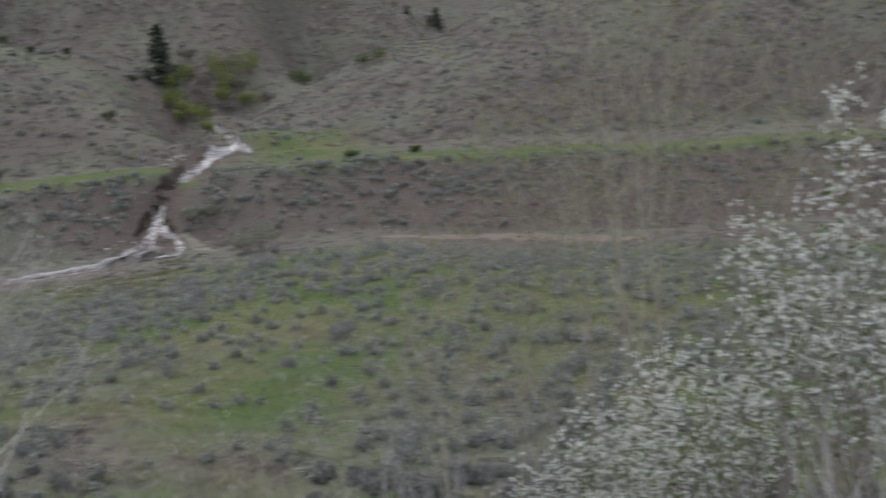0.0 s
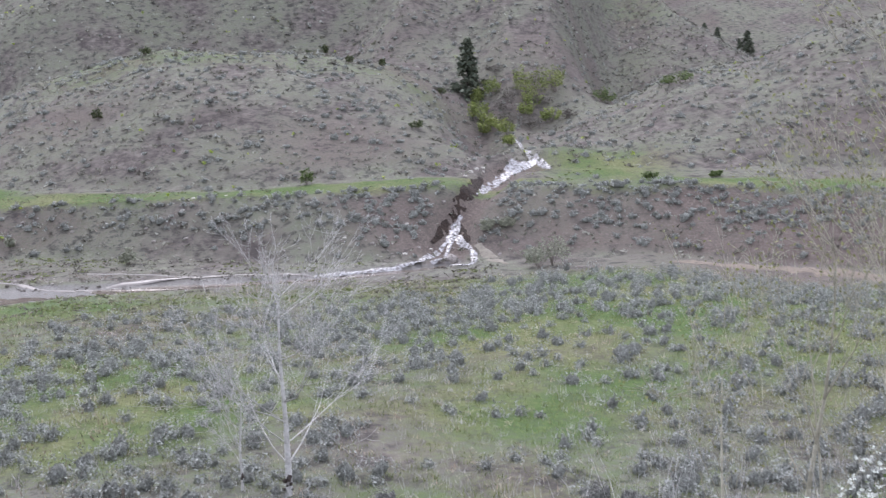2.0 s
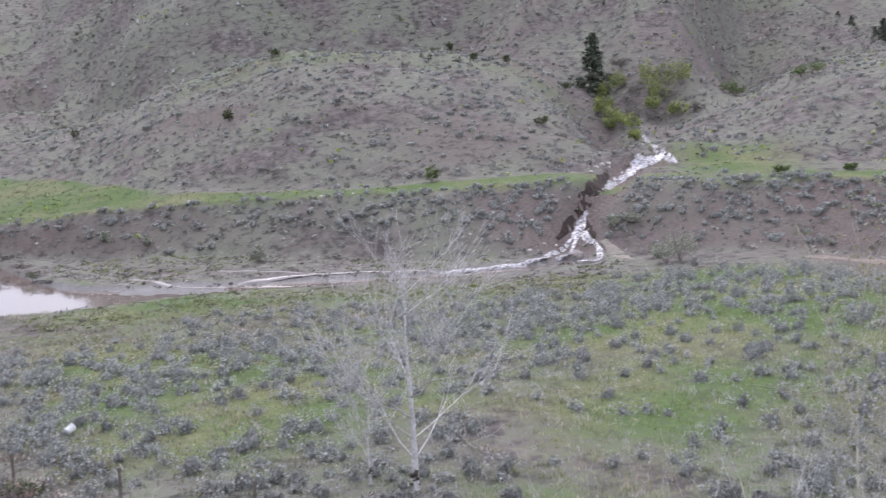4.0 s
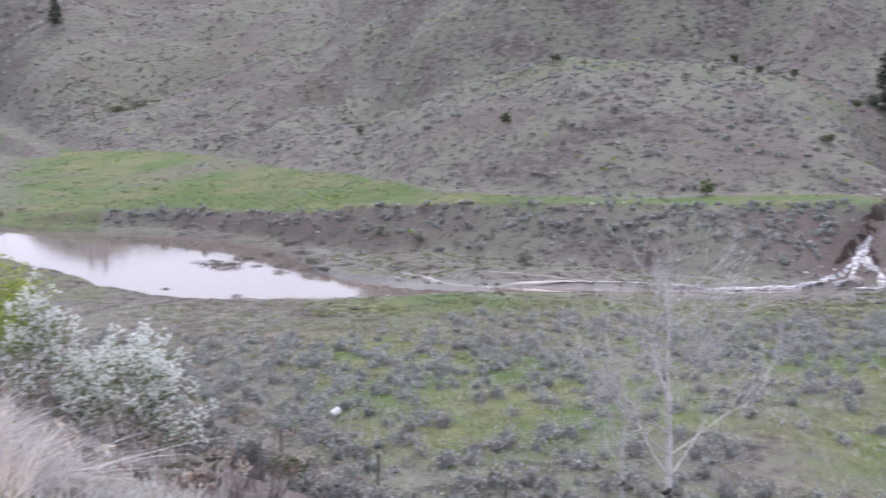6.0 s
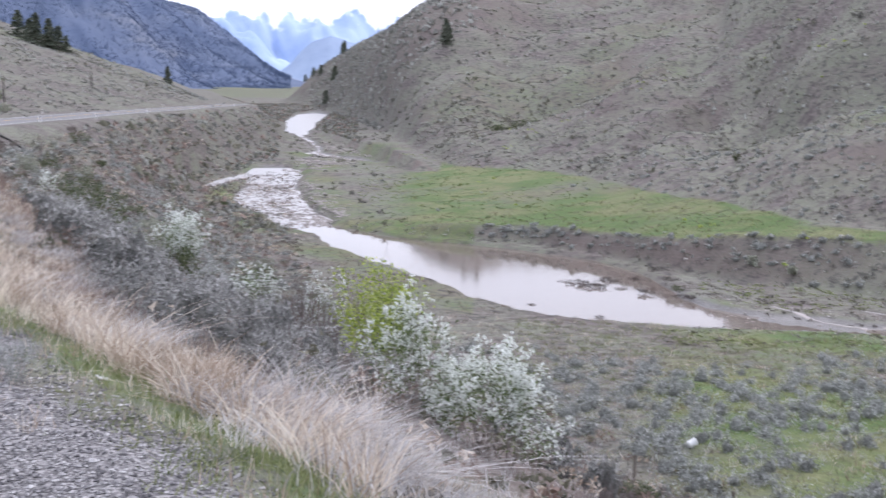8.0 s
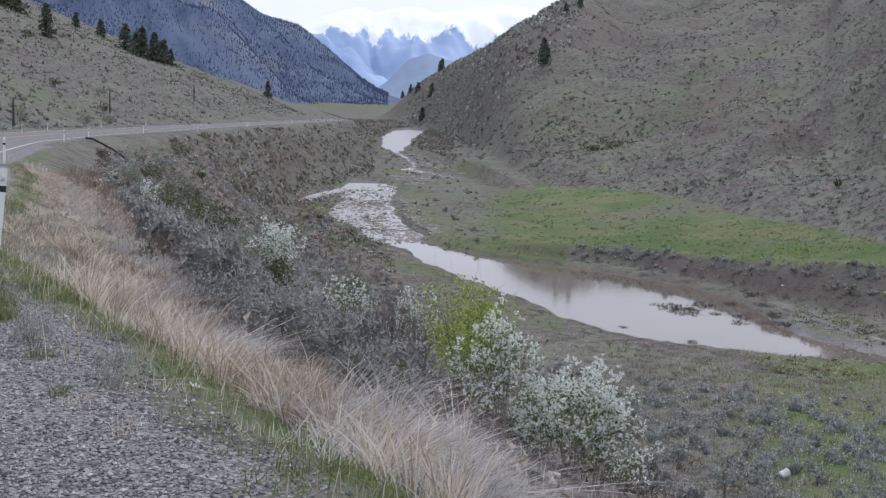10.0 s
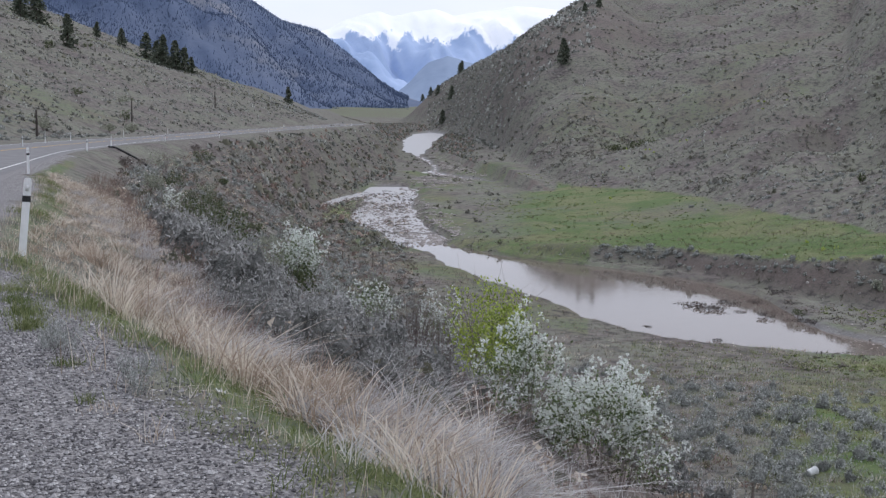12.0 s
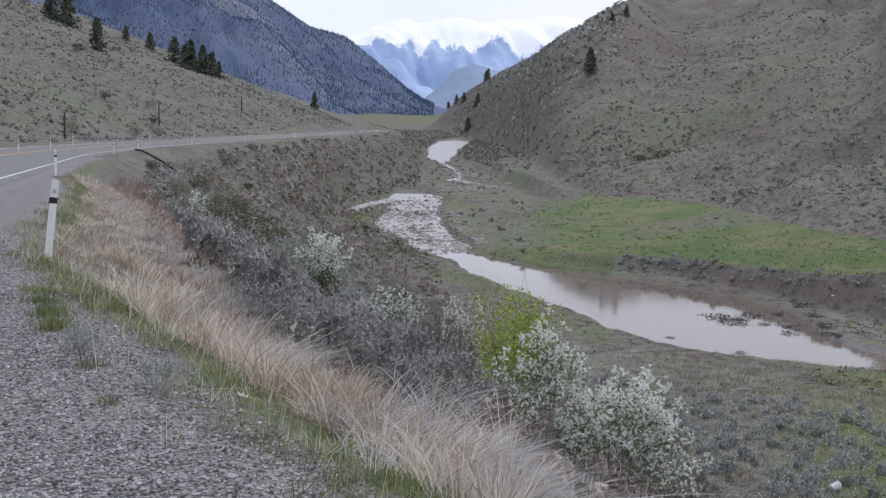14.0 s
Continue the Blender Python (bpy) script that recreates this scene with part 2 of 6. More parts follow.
def softmax(a, b, k):
    return -softmin(-a, -b, k)


TH = np.arange(-180, 180.01, 0.25)


def by_bearing(pairs, blur=5):
    """A smooth curve over the bearing (degrees clockwise from +y)."""
    v = np.interp(TH, [p[0] for p in pairs], [p[1] for p in pairs])
    k = np.hanning(blur + 2)[1:-1]
    v = np.convolve(np.pad(v, blur, mode="edge"), k / k.sum(), mode="same")[blur:-blur]
    return lambda th: np.interp(th, TH, v)


def rounded(points, per=4):
    """A polyline rounded by Catmull-Rom."""
    p = [np.array(q, float) for q in points]
    p = [2 * p[0] - p[1], *p, 2 * p[-1] - p[-2]]
    out = []
    for a, b, c, d in zip(p, p[1:], p[2:], p[3:]):
        for t in np.arange(per) / per:
            out.append(0.5 * (2 * b + (c - a) * t + (2 * a - 5 * b + 4 * c - d) * t * t + (3 * b - a - 3 * c + d) * t ** 3))
    return np.array(out + [p[-2]])


def beside(x, y, line):
    """Distance to a polyline, positive on its right, and the place on it as a fraction of its points."""
    x, y = np.atleast_1d(np.asarray(x, float)), np.atleast_1d(np.asarray(y, float))
    key = (id(line), len(x), float(x.sum()), float(y.sum()))
    if key in KEPT:
        return KEPT[key]
    best, side, at = np.full(x.shape, 1e18), np.ones(x.shape), np.zeros(x.shape)
    for i, (a, b) in enumerate(zip(line[:-1, :2], line[1:, :2])):
        d = b - a
        ex, ey = x - a[0], y - a[1]
        t = np.clip((ex * d[0] + ey * d[1]) / (d @ d), 0, 1)
        ex -= t * d[0]
        ey -= t * d[1]
        m = np.nonzero(ex * ex + ey * ey < best)[0]
        ex, ey = ex[m], ey[m]
        best[m], at[m] = ex * ex + ey * ey, i + t[m]
        side[m] = np.where(ex * d[1] - ey * d[0] < 0, -1, 1)
    KEPT[key] = (np.sqrt(best) * side, at)
    return KEPT[key]


KEPT = {}
# right edge of the pavement, and the top edge of the fill slope (outer edge of the gravel)
PAVEMENT = rounded([(6, -70), (-3, -20), (-5.5, 0), (-8.6, 18), (-12.9, 35.3), (-21.9, 71.7), (-27.5, 101), (-31.5, 150), (-32, 228), (-26, 330), (-20, 419), (-26, 520), (-36, 640), (-64, 900), (-120, 1500), (-260, 2600)])
SHOULDER = rounded([(16, -60), (5, -10), (1.5, -0.5), (0.5, 1.9), (-0.25, 3.8), (-0.75, 4.95), (-1.2, 5.7), (-1.7, 6.65), (-2.45, 8.15), (-3.15, 9.3), (-4.9, 12.8), (-6.3, 17), (-10, 31), (-15.8, 50), (-25.6, 97), (-29, 150), (-29.6, 228), (-24, 330), (-17.5, 419), (-23.5, 520), (-33.5, 640), (-61, 900), (-117, 1500), (-257, 2600)])
# the creek's reaches: x, y, half width, bed height
CREEK = rounded([(70.5, 75.3, 0.4, -17.4), (66, 76, 0.8, -17.35), (58, 79, 1.0, -17.25), (48, 85.5, 1.3, -17.2), (40, 90.5, 2.2, -17.16), (33, 94.5, 4.5, -17.25), (26.8, 101, 7.6, -17.5), (24, 110, 9.2, -17.7), (20.8, 123, 10.2, -17.7), (13.8, 135, 7.8, -17.7),
                 (9, 141.5, 5.4, -17.6), (3.3, 154, 2.6, -17.5), (0.4, 160, 2.4, -17.4), (0.2, 168, 3.4, -17.36), (-1.4, 176, 3.4, -17.36), (-4.4, 188, 4.6, -17.36), (-6, 201, 4.8, -17.36), (-6, 214, 4.8, -17.36), (-5.6, 230, 4.4, -17.3), (-6.2, 252, 4.6, -17.5), (-6.6, 272, 3.2, -17.5)])
ARM = rounded([(-18.6, 214, 0.5, -17.3), (-16, 229, 1.2, -17.4), (-12.6, 244, 1.7, -17.45), (-8, 257, 2.4, -17.5), (-3, 261, 2.6, -17.5), (1.5, 266, 0.8, -17.3)], 3)
UPPER = rounded([(17, 279, 0.8, -17.2), (13, 293, 2.6, -17.32), (8, 309, 3.6, -17.34), (3.2, 326, 2.6, -17.26), (4, 346, 1.1, -17.25), (2.6, 390, 1.0, -17.25), (-1.5, 435, 1.6, -17.3), (-2, 470, 3.8, -17.6), (-0.6, 530, 5.2, -17.8), (0, 600, 7.0, -17.8), (3.5, 680, 8.6, -17.8), (5.5, 735, 9.0, -17.8), (6.5, 770, 3, -17.5), (9, 800, 0.8, -17.2)])
REACHES = [CREEK, ARM, UPPER]


def creek(x, y):
    """Distance outside the nearest water's edge, with that reach's half width and bed height."""
    out = None
    for line in REACHES:
        d, at = beside(x, y, line)
        k = np.arange(len(line))
        half = np.interp(at, k, line[:, 2])
        row = [np.abs(d) - half, half, np.interp(at, k, line[:, 3])]
        if out is None:
            out = row
        else:
            near = row[0] < out[0]
            out = [np.where(near, p, q) for p, q in zip(row, out)]
    return out


ROAD_Z = [(-80, 0.6), (-20, 0.1), (12, 0), (40, -0.85), (60, -1.45), (100, -2.4), (180, -3.8), (280, -4.8), (430, -6.0), (600, -8)]
bank_r = by_bearing([(-2, 175), (1.2, 163), (3.1, 152), (5.8, 147), (8.2, 143), (11, 140), (14.4, 131), (17.2, 122), (20.3, 116), (24, 113.5), (28, 109), (32, 106), (37.5, 103), (46, 102.5), (54, 102), (60, 100), (66, 98), (77, 100), (110, 115), (150, 150)])
bank_h = by_bearing([(-2, -16.3), (3, -16.2), (5.8, -15.6), (8.4, -15.2), (11, -14.9), (16, -14.1), (20, -13.0), (24, -12.3), (31, -11.9), (35, -11.8), (43, -11.3), (50, -11.6), (64, -11.4), (77, -10.9), (180, -10.5)])
bank_w = by_bearing([(-2, 3), (8, 3), (14, 4), (20, 6), (31, 8), (43, 10.5), (64, 11), (180, 12)])
foot_r = by_bearing([(-8, 1900), (-4, 1500), (-1.5, 1000), (0, 850), (1.1, 780), (2.6, 550), (4.3, 330), (5.5, 270), (7, 236), (10.6, 217), (13.5, 193), (16, 167), (20, 145), (22.6, 131), (29.7, 122), (35, 120), (44.2, 120), (48.8, 125), (55, 126), (64, 126), (76.6, 126), (110, 140), (150, 190)], 3)
foot_h = by_bearing([(-2, -16.5), (2.5, -16), (7, -14.0), (10.6, -13.3), (13.5, -12.8), (16, -12.3), (20, -11.8), (29.7, -11.9), (35, -11.6), (44, -11.2), (64, -11.3), (77, -10.7), (180, -10)])
crest_h = by_bearing([(-8, -16), (-3, -16), (-0.9, -13), (0.1, 6), (1.1, 21), (2.6, 30), (4.4, 32), (6.4, 47), (7.9, 62), (10, 105), (14, 140), (24, 120), (30, 82), (180, 75)], 5)
left_h = by_bearing([(-180, 40), (-60, 40), (-30, 44), (-20, 43), (-17.6, 44), (-14, 35), (-10.2, 20), (-5.8, 14), (-4.2, 4), (-3.4, -1), (-2.6, -4), (-1.8, -10), (0, -14), (20, -14)], 5)


knoll_h = by_bearing([(15, -14), (17, -12.5), (19.4, -8.6), (24.2, -2), (27.9, 1.0), (30, 1.9), (32.6, 1.6), (35.2, 1.1), (37.8, 0.3), (40.4, -0.8), (42.4, -2.7), (43.7, -5.3), (45, -9), (180, -12)])
cut_r = by_bearing([(-1, 560), (0.3, 480), (1.1, 412), (2.2, 338), (3.5, 291), (4.3, 258), (5.0, 240), (6.5, 232), (180, 232)], 3)
cut_h = by_bearing([(-0.5, 0), (0.3, 0.3), (1.1, 0.9), (2.2, 1.9), (3.5, 2.5), (4.3, 2.7), (5.2, 1.8), (6.5, 0), (180, 0)], 3)
near_ridge = by_bearing([(46, -10), (48, -9.5), (50.5, -7.5), (52.9, -3.5), (57.1, -1.8), (59.8, 1.4), (62.1, 3), (66, 8), (80, 12), (180, 14)])
mid_mound = by_bearing([(46, 40), (50, 22), (53.5, 6.2), (55.5, 0.5), (57.1, -2.9), (59, -8), (62, -12), (180, -12)])


def gully(x, y):
    """The ravine that the washout comes down: distance from its bottom line and how far up it a place lies."""
    d, at = beside(x, y, GULLY)
    return np.abs(d), at / (len(GULLY) - 1)


GULLY = rounded([(69.5, 75.5), (72.7, 78.4), (74.0, 79.3), (76.0, 80.2), (79.5, 80.8), (84, 84), (88.5, 86.8), (91, 85.8), (93, 88.2), (95, 91.5), (101, 97), (109, 103), (132, 116), (165, 130), (225, 150)])


def rills(x, y):
    """Side gullies that run down towards the creek; nought along their bottoms."""
    return np.abs(fbm(0.28 * (0.8 * x + 0.6 * y), 0.8 * y - 0.6 * x, 38, 4, 23))


def land(x, y, fine=True):
    x, y = np.asarray(x, float), np.asarray(y, float)
    r, th = np.hypot(x, y), np.degrees(np.arctan2(x, y))
    ds, at = beside(x, y, SHOULDER)
    ynear = np.interp(at, np.arange(len(SHOULDER)), SHOULDER[:, 1])
    zr = np.interp(ynear, [p[0] for p in ROAD_Z], [p[1] for p in ROAD_Z])
    off, half, depth = creek(x, y)
    # fill slope to the right of the road
    rough = fbm(x, y, 14, 4, 3) * 0.7
    fill = zr - 0.10 * np.clip(ds, 0, 0.6) - 0.42 * np.clip(ds - 0.6, 0, 2) - (0.55 + 0.52 * smooth(100, 180, ynear) * (1 - smooth(330, 450, ynear))) * np.clip(ds - 2.6, 0, 200) + rough * smooth(3, 14, ds)
    floor = -16.75 + 2.9 * smooth(2, 48, off) * (1 - 0.85 * smooth(46, 60, th) * smooth(-34, -8, r - bank_r(th))) + 0.5 * fbm(x, y, 22, 3, 11) * smooth(2, 20, off)
    right = softmax(fill, floor, 1.2)
    # hill to the left of the road
    dl = -ds
    rise = zr + 0.36 * np.clip(dl - 17 - 5 * smooth(0, 80, ynear) + 8 * smooth(230, 330, ynear), 0, 400) + 3.0 * fbm(x, y, 60, 4, 5) * smooth(18, 60, dl)
    cap = left_h(th) + 2.5 * fbm(x, y, 70, 4, 6)
    left = np.where(dl > 18 - 5 * smooth(230, 330, ynear), softmin(rise, np.maximum(cap, zr + 0.2), 5.0), zr)
    z = np.where(ds > 0, right, left)
    # far bank, bench and hill across the creek
    br, bh, bw = bank_r(th), bank_h(th), bank_w(th)
    fr, fh, ch = foot_r(th), foot_h(th), crest_h(th)
    swell = fbm(x, y, 45, 5, 21)
    u = np.clip(r - fr, 0, 900)
    mound = smooth(16, 24, th) * (1 - smooth(42, 47, th))
    steep = np.interp(th, [1, 8, 10, 18, 27], [0.21, 0.19, 0.15, 0.15, 0.32])
    slope = steep * u - mound * 0.16 * (np.clip(u - 34, 0, 30)) + mound * 0.08 * np.clip(u - 64, 0, 120)
    fold = np.abs(fbm(x, y, 75, 4, 22))
    rill = (rills(x, y) - 0.35) * 9.0 * smooth(8, 60, u) * smooth(1.5, 6, th)
    relief = swell * 3.0 * smooth(0, 60, u) + (fold - 0.3) * 14.0 * smooth(5, 110, u) * smooth(4, 14, th) + rill + 0.6 * fbm(x, y, 9, 4, 31) * smooth(0, 15, u)
    gentle = 1 - smooth(19, 24, th)
    hill = softmin(fh + slope + relief * (1 - gentle), -12.5 + 0.142 * (r - 130) + 300 * (1 - gentle), 3.0) + relief * gentle
    hill = softmin(hill, ch + 3 * swell * smooth(4, 9, th) + (0.09 * smooth(9, 16, th) - 0.02) * u, 7.0)
    # the rounded knoll before the hill, with a hollow behind its crest
    knoll = fh + (knoll_h(th) + 0.8 * swell - fh) * (1 - (1 - np.clip(u / 44, 0, 1)) ** 1.8) - np.clip(0.22 * (u - 46), 0, 7) + 0.5 * fbm(x, y, 9, 4, 31) * smooth(0, 15, u)
    wk = smooth(17, 21, th) * (1 - smooth(44, 46, th))
    hill = hill + (softmax(knoll, hill - 6 * (1 - smooth(60, 115, u)), 0.8) - hill) * wk
    step = cut_h(th) * smooth(0, 2.2, r - cut_r(th) + 1.5 * fbm(x, y, 9, 3, 33))
    hill = hill + step
    # beyond the ravine: a low near ridge, a rounded mound behind it, and the slope behind both
    wz = smooth(47.5, 51, th)
    zc, q = near_ridge(th) + 1.2 * swell, r - fr
    front = fh + (zc - fh) * (1 - (1 - np.clip(q / 40, 0, 1)) ** 1.7) - np.clip(0.3 * (q - 44), 0, 9)
    hump = np.minimum(zc - 9 + 0.4 * (q - 72), mid_mound(th) + 1.5 * swell - 0.004 * np.clip(q - 115, -60, 60) ** 2)
    back = -22 + 0.26 * (q - 120) + 3 * swell
    tiers = softmax(softmax(front, hump, 1.0), back, 1.0) + 0.5 * fbm(x, y, 9, 3, 31) * smooth(0, 15, q)
    hill = hill + (tiers - hill) * wz
    ramp = -17.2 + (bh + 17.2) * np.clip((r - br) / bw + 0.10 * fbm(x, y, 8, 4, 41), 0, 1)
    bench = bh + (fh - bh) * np.clip((r - br - bw) / np.maximum(fr - br - bw, 1), 0, 1)
    far = np.where(r < br + bw, ramp, np.where(r < fr, bench + step, hill)) + 0.25 * fbm(x, y, 6, 3, 43) * smooth(0, 3, r - br) * smooth(60, 140, r)
    gd, gat = gully(x, y)
    cut = 1.0 * (1 - smooth(0.4, 2.6, gd)) * smooth(0.0, 0.05, gat) * (1 - smooth(0.62, 0.68, gat)) * 1.3
    vale = (8.0 + 4.0 * smooth(0.74, 0.92, gat)) * np.exp(-(gd / (6 + 9 * smooth(0.6, 1.0, gat))) ** 2) * smooth(0.55, 0.8, gat) * (1 - 0.95 * wz) * (1 - 0.85 * smooth(0.80, 0.92, gat))
    far = far - cut - vale
    far = np.where((r > br) & (th > -9), far, -60.0)
    z = np.where(ds > 0, np.maximum(z, far), z)
    # the creek cuts through all of it
    away = np.clip(off + 0.9 * fbm(x, y, 7, 3, 53) * (half > 2), 0, 400)
    bed = depth + 0.26 * fbm(x, y, 5, 4, 51) * smooth(0, 3, half) + np.where((r > br - 1) & (th > 0.2), 1.6, np.where(th < -0.5, 0.28, 0.5)) * away + np.where(th < -0.5, 0.03, 0.07) * away ** 2
    z = np.where(ds > 8, softmin(z, bed, 0.25), z)
    # the plain beyond
    plain = np.interp(r, [700, 1000, 2200, 2600], [-17, -15, -4.5, -3])
    z = np.where(r > 650, z + (np.maximum(plain, z * 0 - 40) - z) * smooth(650, 900, r) * (1 - smooth(1.5, 9, np.abs(th + 2.0))) * (z < plain), z)
    if fine:
        z = z + 0.06 * fbm(x, y, 1.6, 3, 61) * smooth(0.5, 4, np.abs(ds)) * np.where(ds > 0, 1, smooth(16, 20, -ds))
    return z


def add_mesh(name, verts, faces, mat, parent=None, shade=True):
    me = bpy.data.meshes.new(name)
    me.from_pydata(np.asarray(verts, float).tolist(), [], faces)
    if shade:
        me.polygons.foreach_set("use_smooth", [True] * len(me.polygons))
    me.materials.append(mat)
    ob = new(name, me)
    ob.parent = parent
    return ob


def build_ground():
    th = np.concatenate([np.arange(-180, -26, 3.0), np.arange(-26, 84, 0.29), np.arange(84, 180, 3.0)])
    rs = [0.7]
    while rs[-1] < 2600:
        q = rs[-1]
        rs.append(q + (min(0.0215 * q, 0.8) if 80 < q < 150 else 0.0215 * q))
    rs = np.array(rs)
    T, Rr = np.meshgrid(np.radians(th), rs)
    x, y = (Rr * np.sin(T)).ravel(), (Rr * np.cos(T)).ravel()
    z = land(x, y)
    n, m = len(th), len(rs)
    verts = np.column_stack([x, y, z])
    verts = np.vstack([verts, [[0, 0, float(land(np.array([0.0]), np.array([0.0]))[0])]]])
    i, j = np.meshgrid(np.arange(m - 1), np.arange(n), indexing="ij")
    jn = (j + 1) % n
    quads = np.stack([i * n + j, i * n + jn, (i + 1) * n + jn, (i + 1) * n + j], -1).reshape(-1, 4)[:, ::-1]
    tris = [(m * n, k, (k + 1) % n)[::-1] for k in range(n)]
    ob = add_mesh("ground", verts, [tuple(q) for q in quads.tolist()] + tris, GROUND)
    x, y, z = verts[:, 0], verts[:, 1], verts[:, 2]
    cover, mud = ground_cover(x, y, z)
    a = ob.data.color_attributes.new("cover", "FLOAT_COLOR", "POINT")
    a.data.foreach_set("color", cover.ravel())
    b = ob.data.attributes.new("mud", "FLOAT", "POINT")
    b.data.foreach_set("value", mud)
    return tagged(ob, "dry sagebrush valley ground with green flats, bare banks and gravel shoulder", "ground", kind="structure")


def ground_cover(x, y, z):
    """Masks of lush grass, bare earth and gravel, and of mud."""
    r, th = np.hypot(x, y), np.degrees(np.arctan2(x, y))
    ds, _ = beside(x, y, SHOULDER)
    dp, _ = beside(x, y, PAVEMENT)
    off, half, _ = creek(x, y)
    br, bw, fr = bank_r(th), bank_w(th), foot_r(th)
    n1, n2 = fbm(x, y, 12, 4, 71), fbm(x, y, 40, 3, 72)
    field = smooth(-1, 2, r - br - bw * 0.9) * (1 - smooth(-2, 2, r - fr - 1.5 * smooth(22, 28, th))) * (th > 0.5) * (r > 90)
    field = field * (1 - smooth(4.5, 7, r - br - bw) * smooth(21, 26, th))
    field = field * np.where(th < 24, 0.84, 1.05) * (0.82 + 0.3 * n1 + 0.25 * n2) * (1 - 0.55 * (1 - smooth(3, 7, th)))
    field = field * (1 - smooth(-5, -1, r - cut_r(th)) * (th < 6.4))
    meadow = smooth(18, 30, ds) * (1 - smooth(-14, -4, r - br)) * smooth(12, 20, th) * (0.55 + 0.06 * smooth(36, 46, th) + 0.36 * n1 + 0.15 * n2) * (ds > 0)
    strip = (1 - smooth(5, 13, off)) * smooth(0.1, 1.0, off) * (0.46 + 0.25 * n1) * (th < 8) * (ds > 14) * (r < 320)
    verge = (1 - smooth(0.12, 0.6, np.abs(ds - 0.7 - 0.2 * n1))) * (0.42 + 0.3 * n1) * (r < 70)
    lush = np.maximum.reduce([field, meadow, strip, verge])
    slope_bank = smooth(0, 2, r - br) * (1 - smooth(-2, 1.5, r - br - bw)) * (th > 5) * (r > 90)
    bare = slope_bank * (0.42 + 0.3 * n1)
    cutface = smooth(0, 4, r - fr) * (1 - smooth(10, 22, r - fr)) * np.exp(-((th - 38) / 7) ** 2) * 0.5
    cutface += smooth(0, 2, r - fr) * (1 - smooth(6, 14, r - fr)) * smooth(54, 60, th) * 0.5
    red = slope_bank * smooth(44, 50, th) * 0.35
    gd, gat = gully(x, y)
    wash = (1 - smooth(1.0, 2.6, gd)) * (gat < 0.62) * 0.75
    pale = (1 - smooth(3, 12, np.abs(r - br + 3))) * np.exp(-((th - 58) / 9) ** 2) * 0.55
    slope_d = smooth(2, 7, ds) * (1 - smooth(24, 32, ds)) * (0.42 + 0.3 * n1) * (ds > 0) * (1 - smooth(150, 300, r))
    flat = (1 - smooth(4, 26, off)) * smooth(8, 14, th) * (1 - smooth(26, 32, th)) * (0.18 + 0.2 * n1)
    bare = np.maximum.reduce([bare + red, cutface, wash, pale, slope_d, flat])
    gravel = (1 - smooth(-0.25, 0.3, ds - 0.32 - 0.15 * n1 - 0.3 * fbm(x, y, 1.3, 3, 79))) * (dp > -12) * (r < 80)
    mud = np.maximum((1 - smooth(-0.6, 0.5, off)) * (ds > 8), (1 - smooth(0.02, 0.4, z + 17.0)) * (ds > 10) * smooth(15, 19, th) * 0.9 * (r < br + 3))
    lower = smooth(1, 6, r - fr) * (1 - smooth(18, 28, r - fr)) * smooth(18, 26, th) * (1 - smooth(43, 46, th)) * (0.36 + 0.3 * n1)
    crease = (1 - smooth(0.02, 0.16, np.abs(fbm(x, y, 75, 4, 22)))) * smooth(25, 60, r - fr) * smooth(6, 10, th) * 0.5
    scar = smooth(-1, 0.5, r - cut_r(th)) * (1 - smooth(3, 5, r - cut_r(th))) * (th > 0.2) * (th < 6) * 0.85
    bare = np.maximum.reduce([bare, lower, scar, crease, smooth(0.35, 0.7, rills(x, y)) * smooth(15, 50, r - fr) * smooth(2, 6, th) * 0.38])
    shelf = smooth(22, 32, r - fr) * (1 - smooth(46, 54, r - fr)) * smooth(18, 28, th) * (1 - smooth(42, 46, th)) * (0.42 + 0.25 * n1)
    lush = np.maximum(lush, shelf)
    tone = fbm(x, y, 55, 4, 77)
    lush = np.maximum(lush, np.where(ds > 0, smooth(0.1, 0.6, tone) * smooth(10, 40, r - fr) * 0.36, smooth(-0.2, 0.5, tone) * smooth(18, 30, -ds) * 0.42))
    bare = np.maximum(bare, smooth(0.1, 0.6, -tone) * smooth(10, 40, r - fr) * 0.5 * (ds > 0))
    dale = smooth(1000, 1300, r) * (th < 2) * (th > -9) * (ds > 0) * 0.45
    seep = np.exp(-((th - 50.5) / 4.0) ** 2) * smooth(108, 113, r) * (1 - smooth(126, 142, r)) * (0.7 + 0.25 * n1)
    lush = np.maximum.reduce([lush, dale, seep])
    cover = np.clip(np.column_stack([lush, bare, gravel, np.ones_like(x)]), 0, 1)
    return cover.astype(np.float32), np.clip(mud, 0, 1).astype(np.float32)


def ribbon(line, lo, hi, z_of):
    """A strip along a polyline between two offsets to its right."""
    pts = line[:, :2]
    tan = np.gradient(pts, axis=0)
    tan /= np.linalg.norm(tan, axis=1)[:, None]
    nor = np.column_stack([tan[:, 1], -tan[:, 0]])
    verts, faces = [], []
    for p, q in zip(pts, nor):
        for o in np.linspace(lo, hi, 3):
            v = p + q * o
            verts.append((v[0], v[1], z_of(v[0], v[1])))
    for i in range(len(pts) - 1):
        for j in range(2):
            a = i * 3 + j
            faces.append((a, a + 3, a + 4, a + 1))
    return verts, faces


def road_z(x, y):
    return float(np.interp(y, [p[0] for p in ROAD_Z], [p[1] for p in ROAD_Z]))


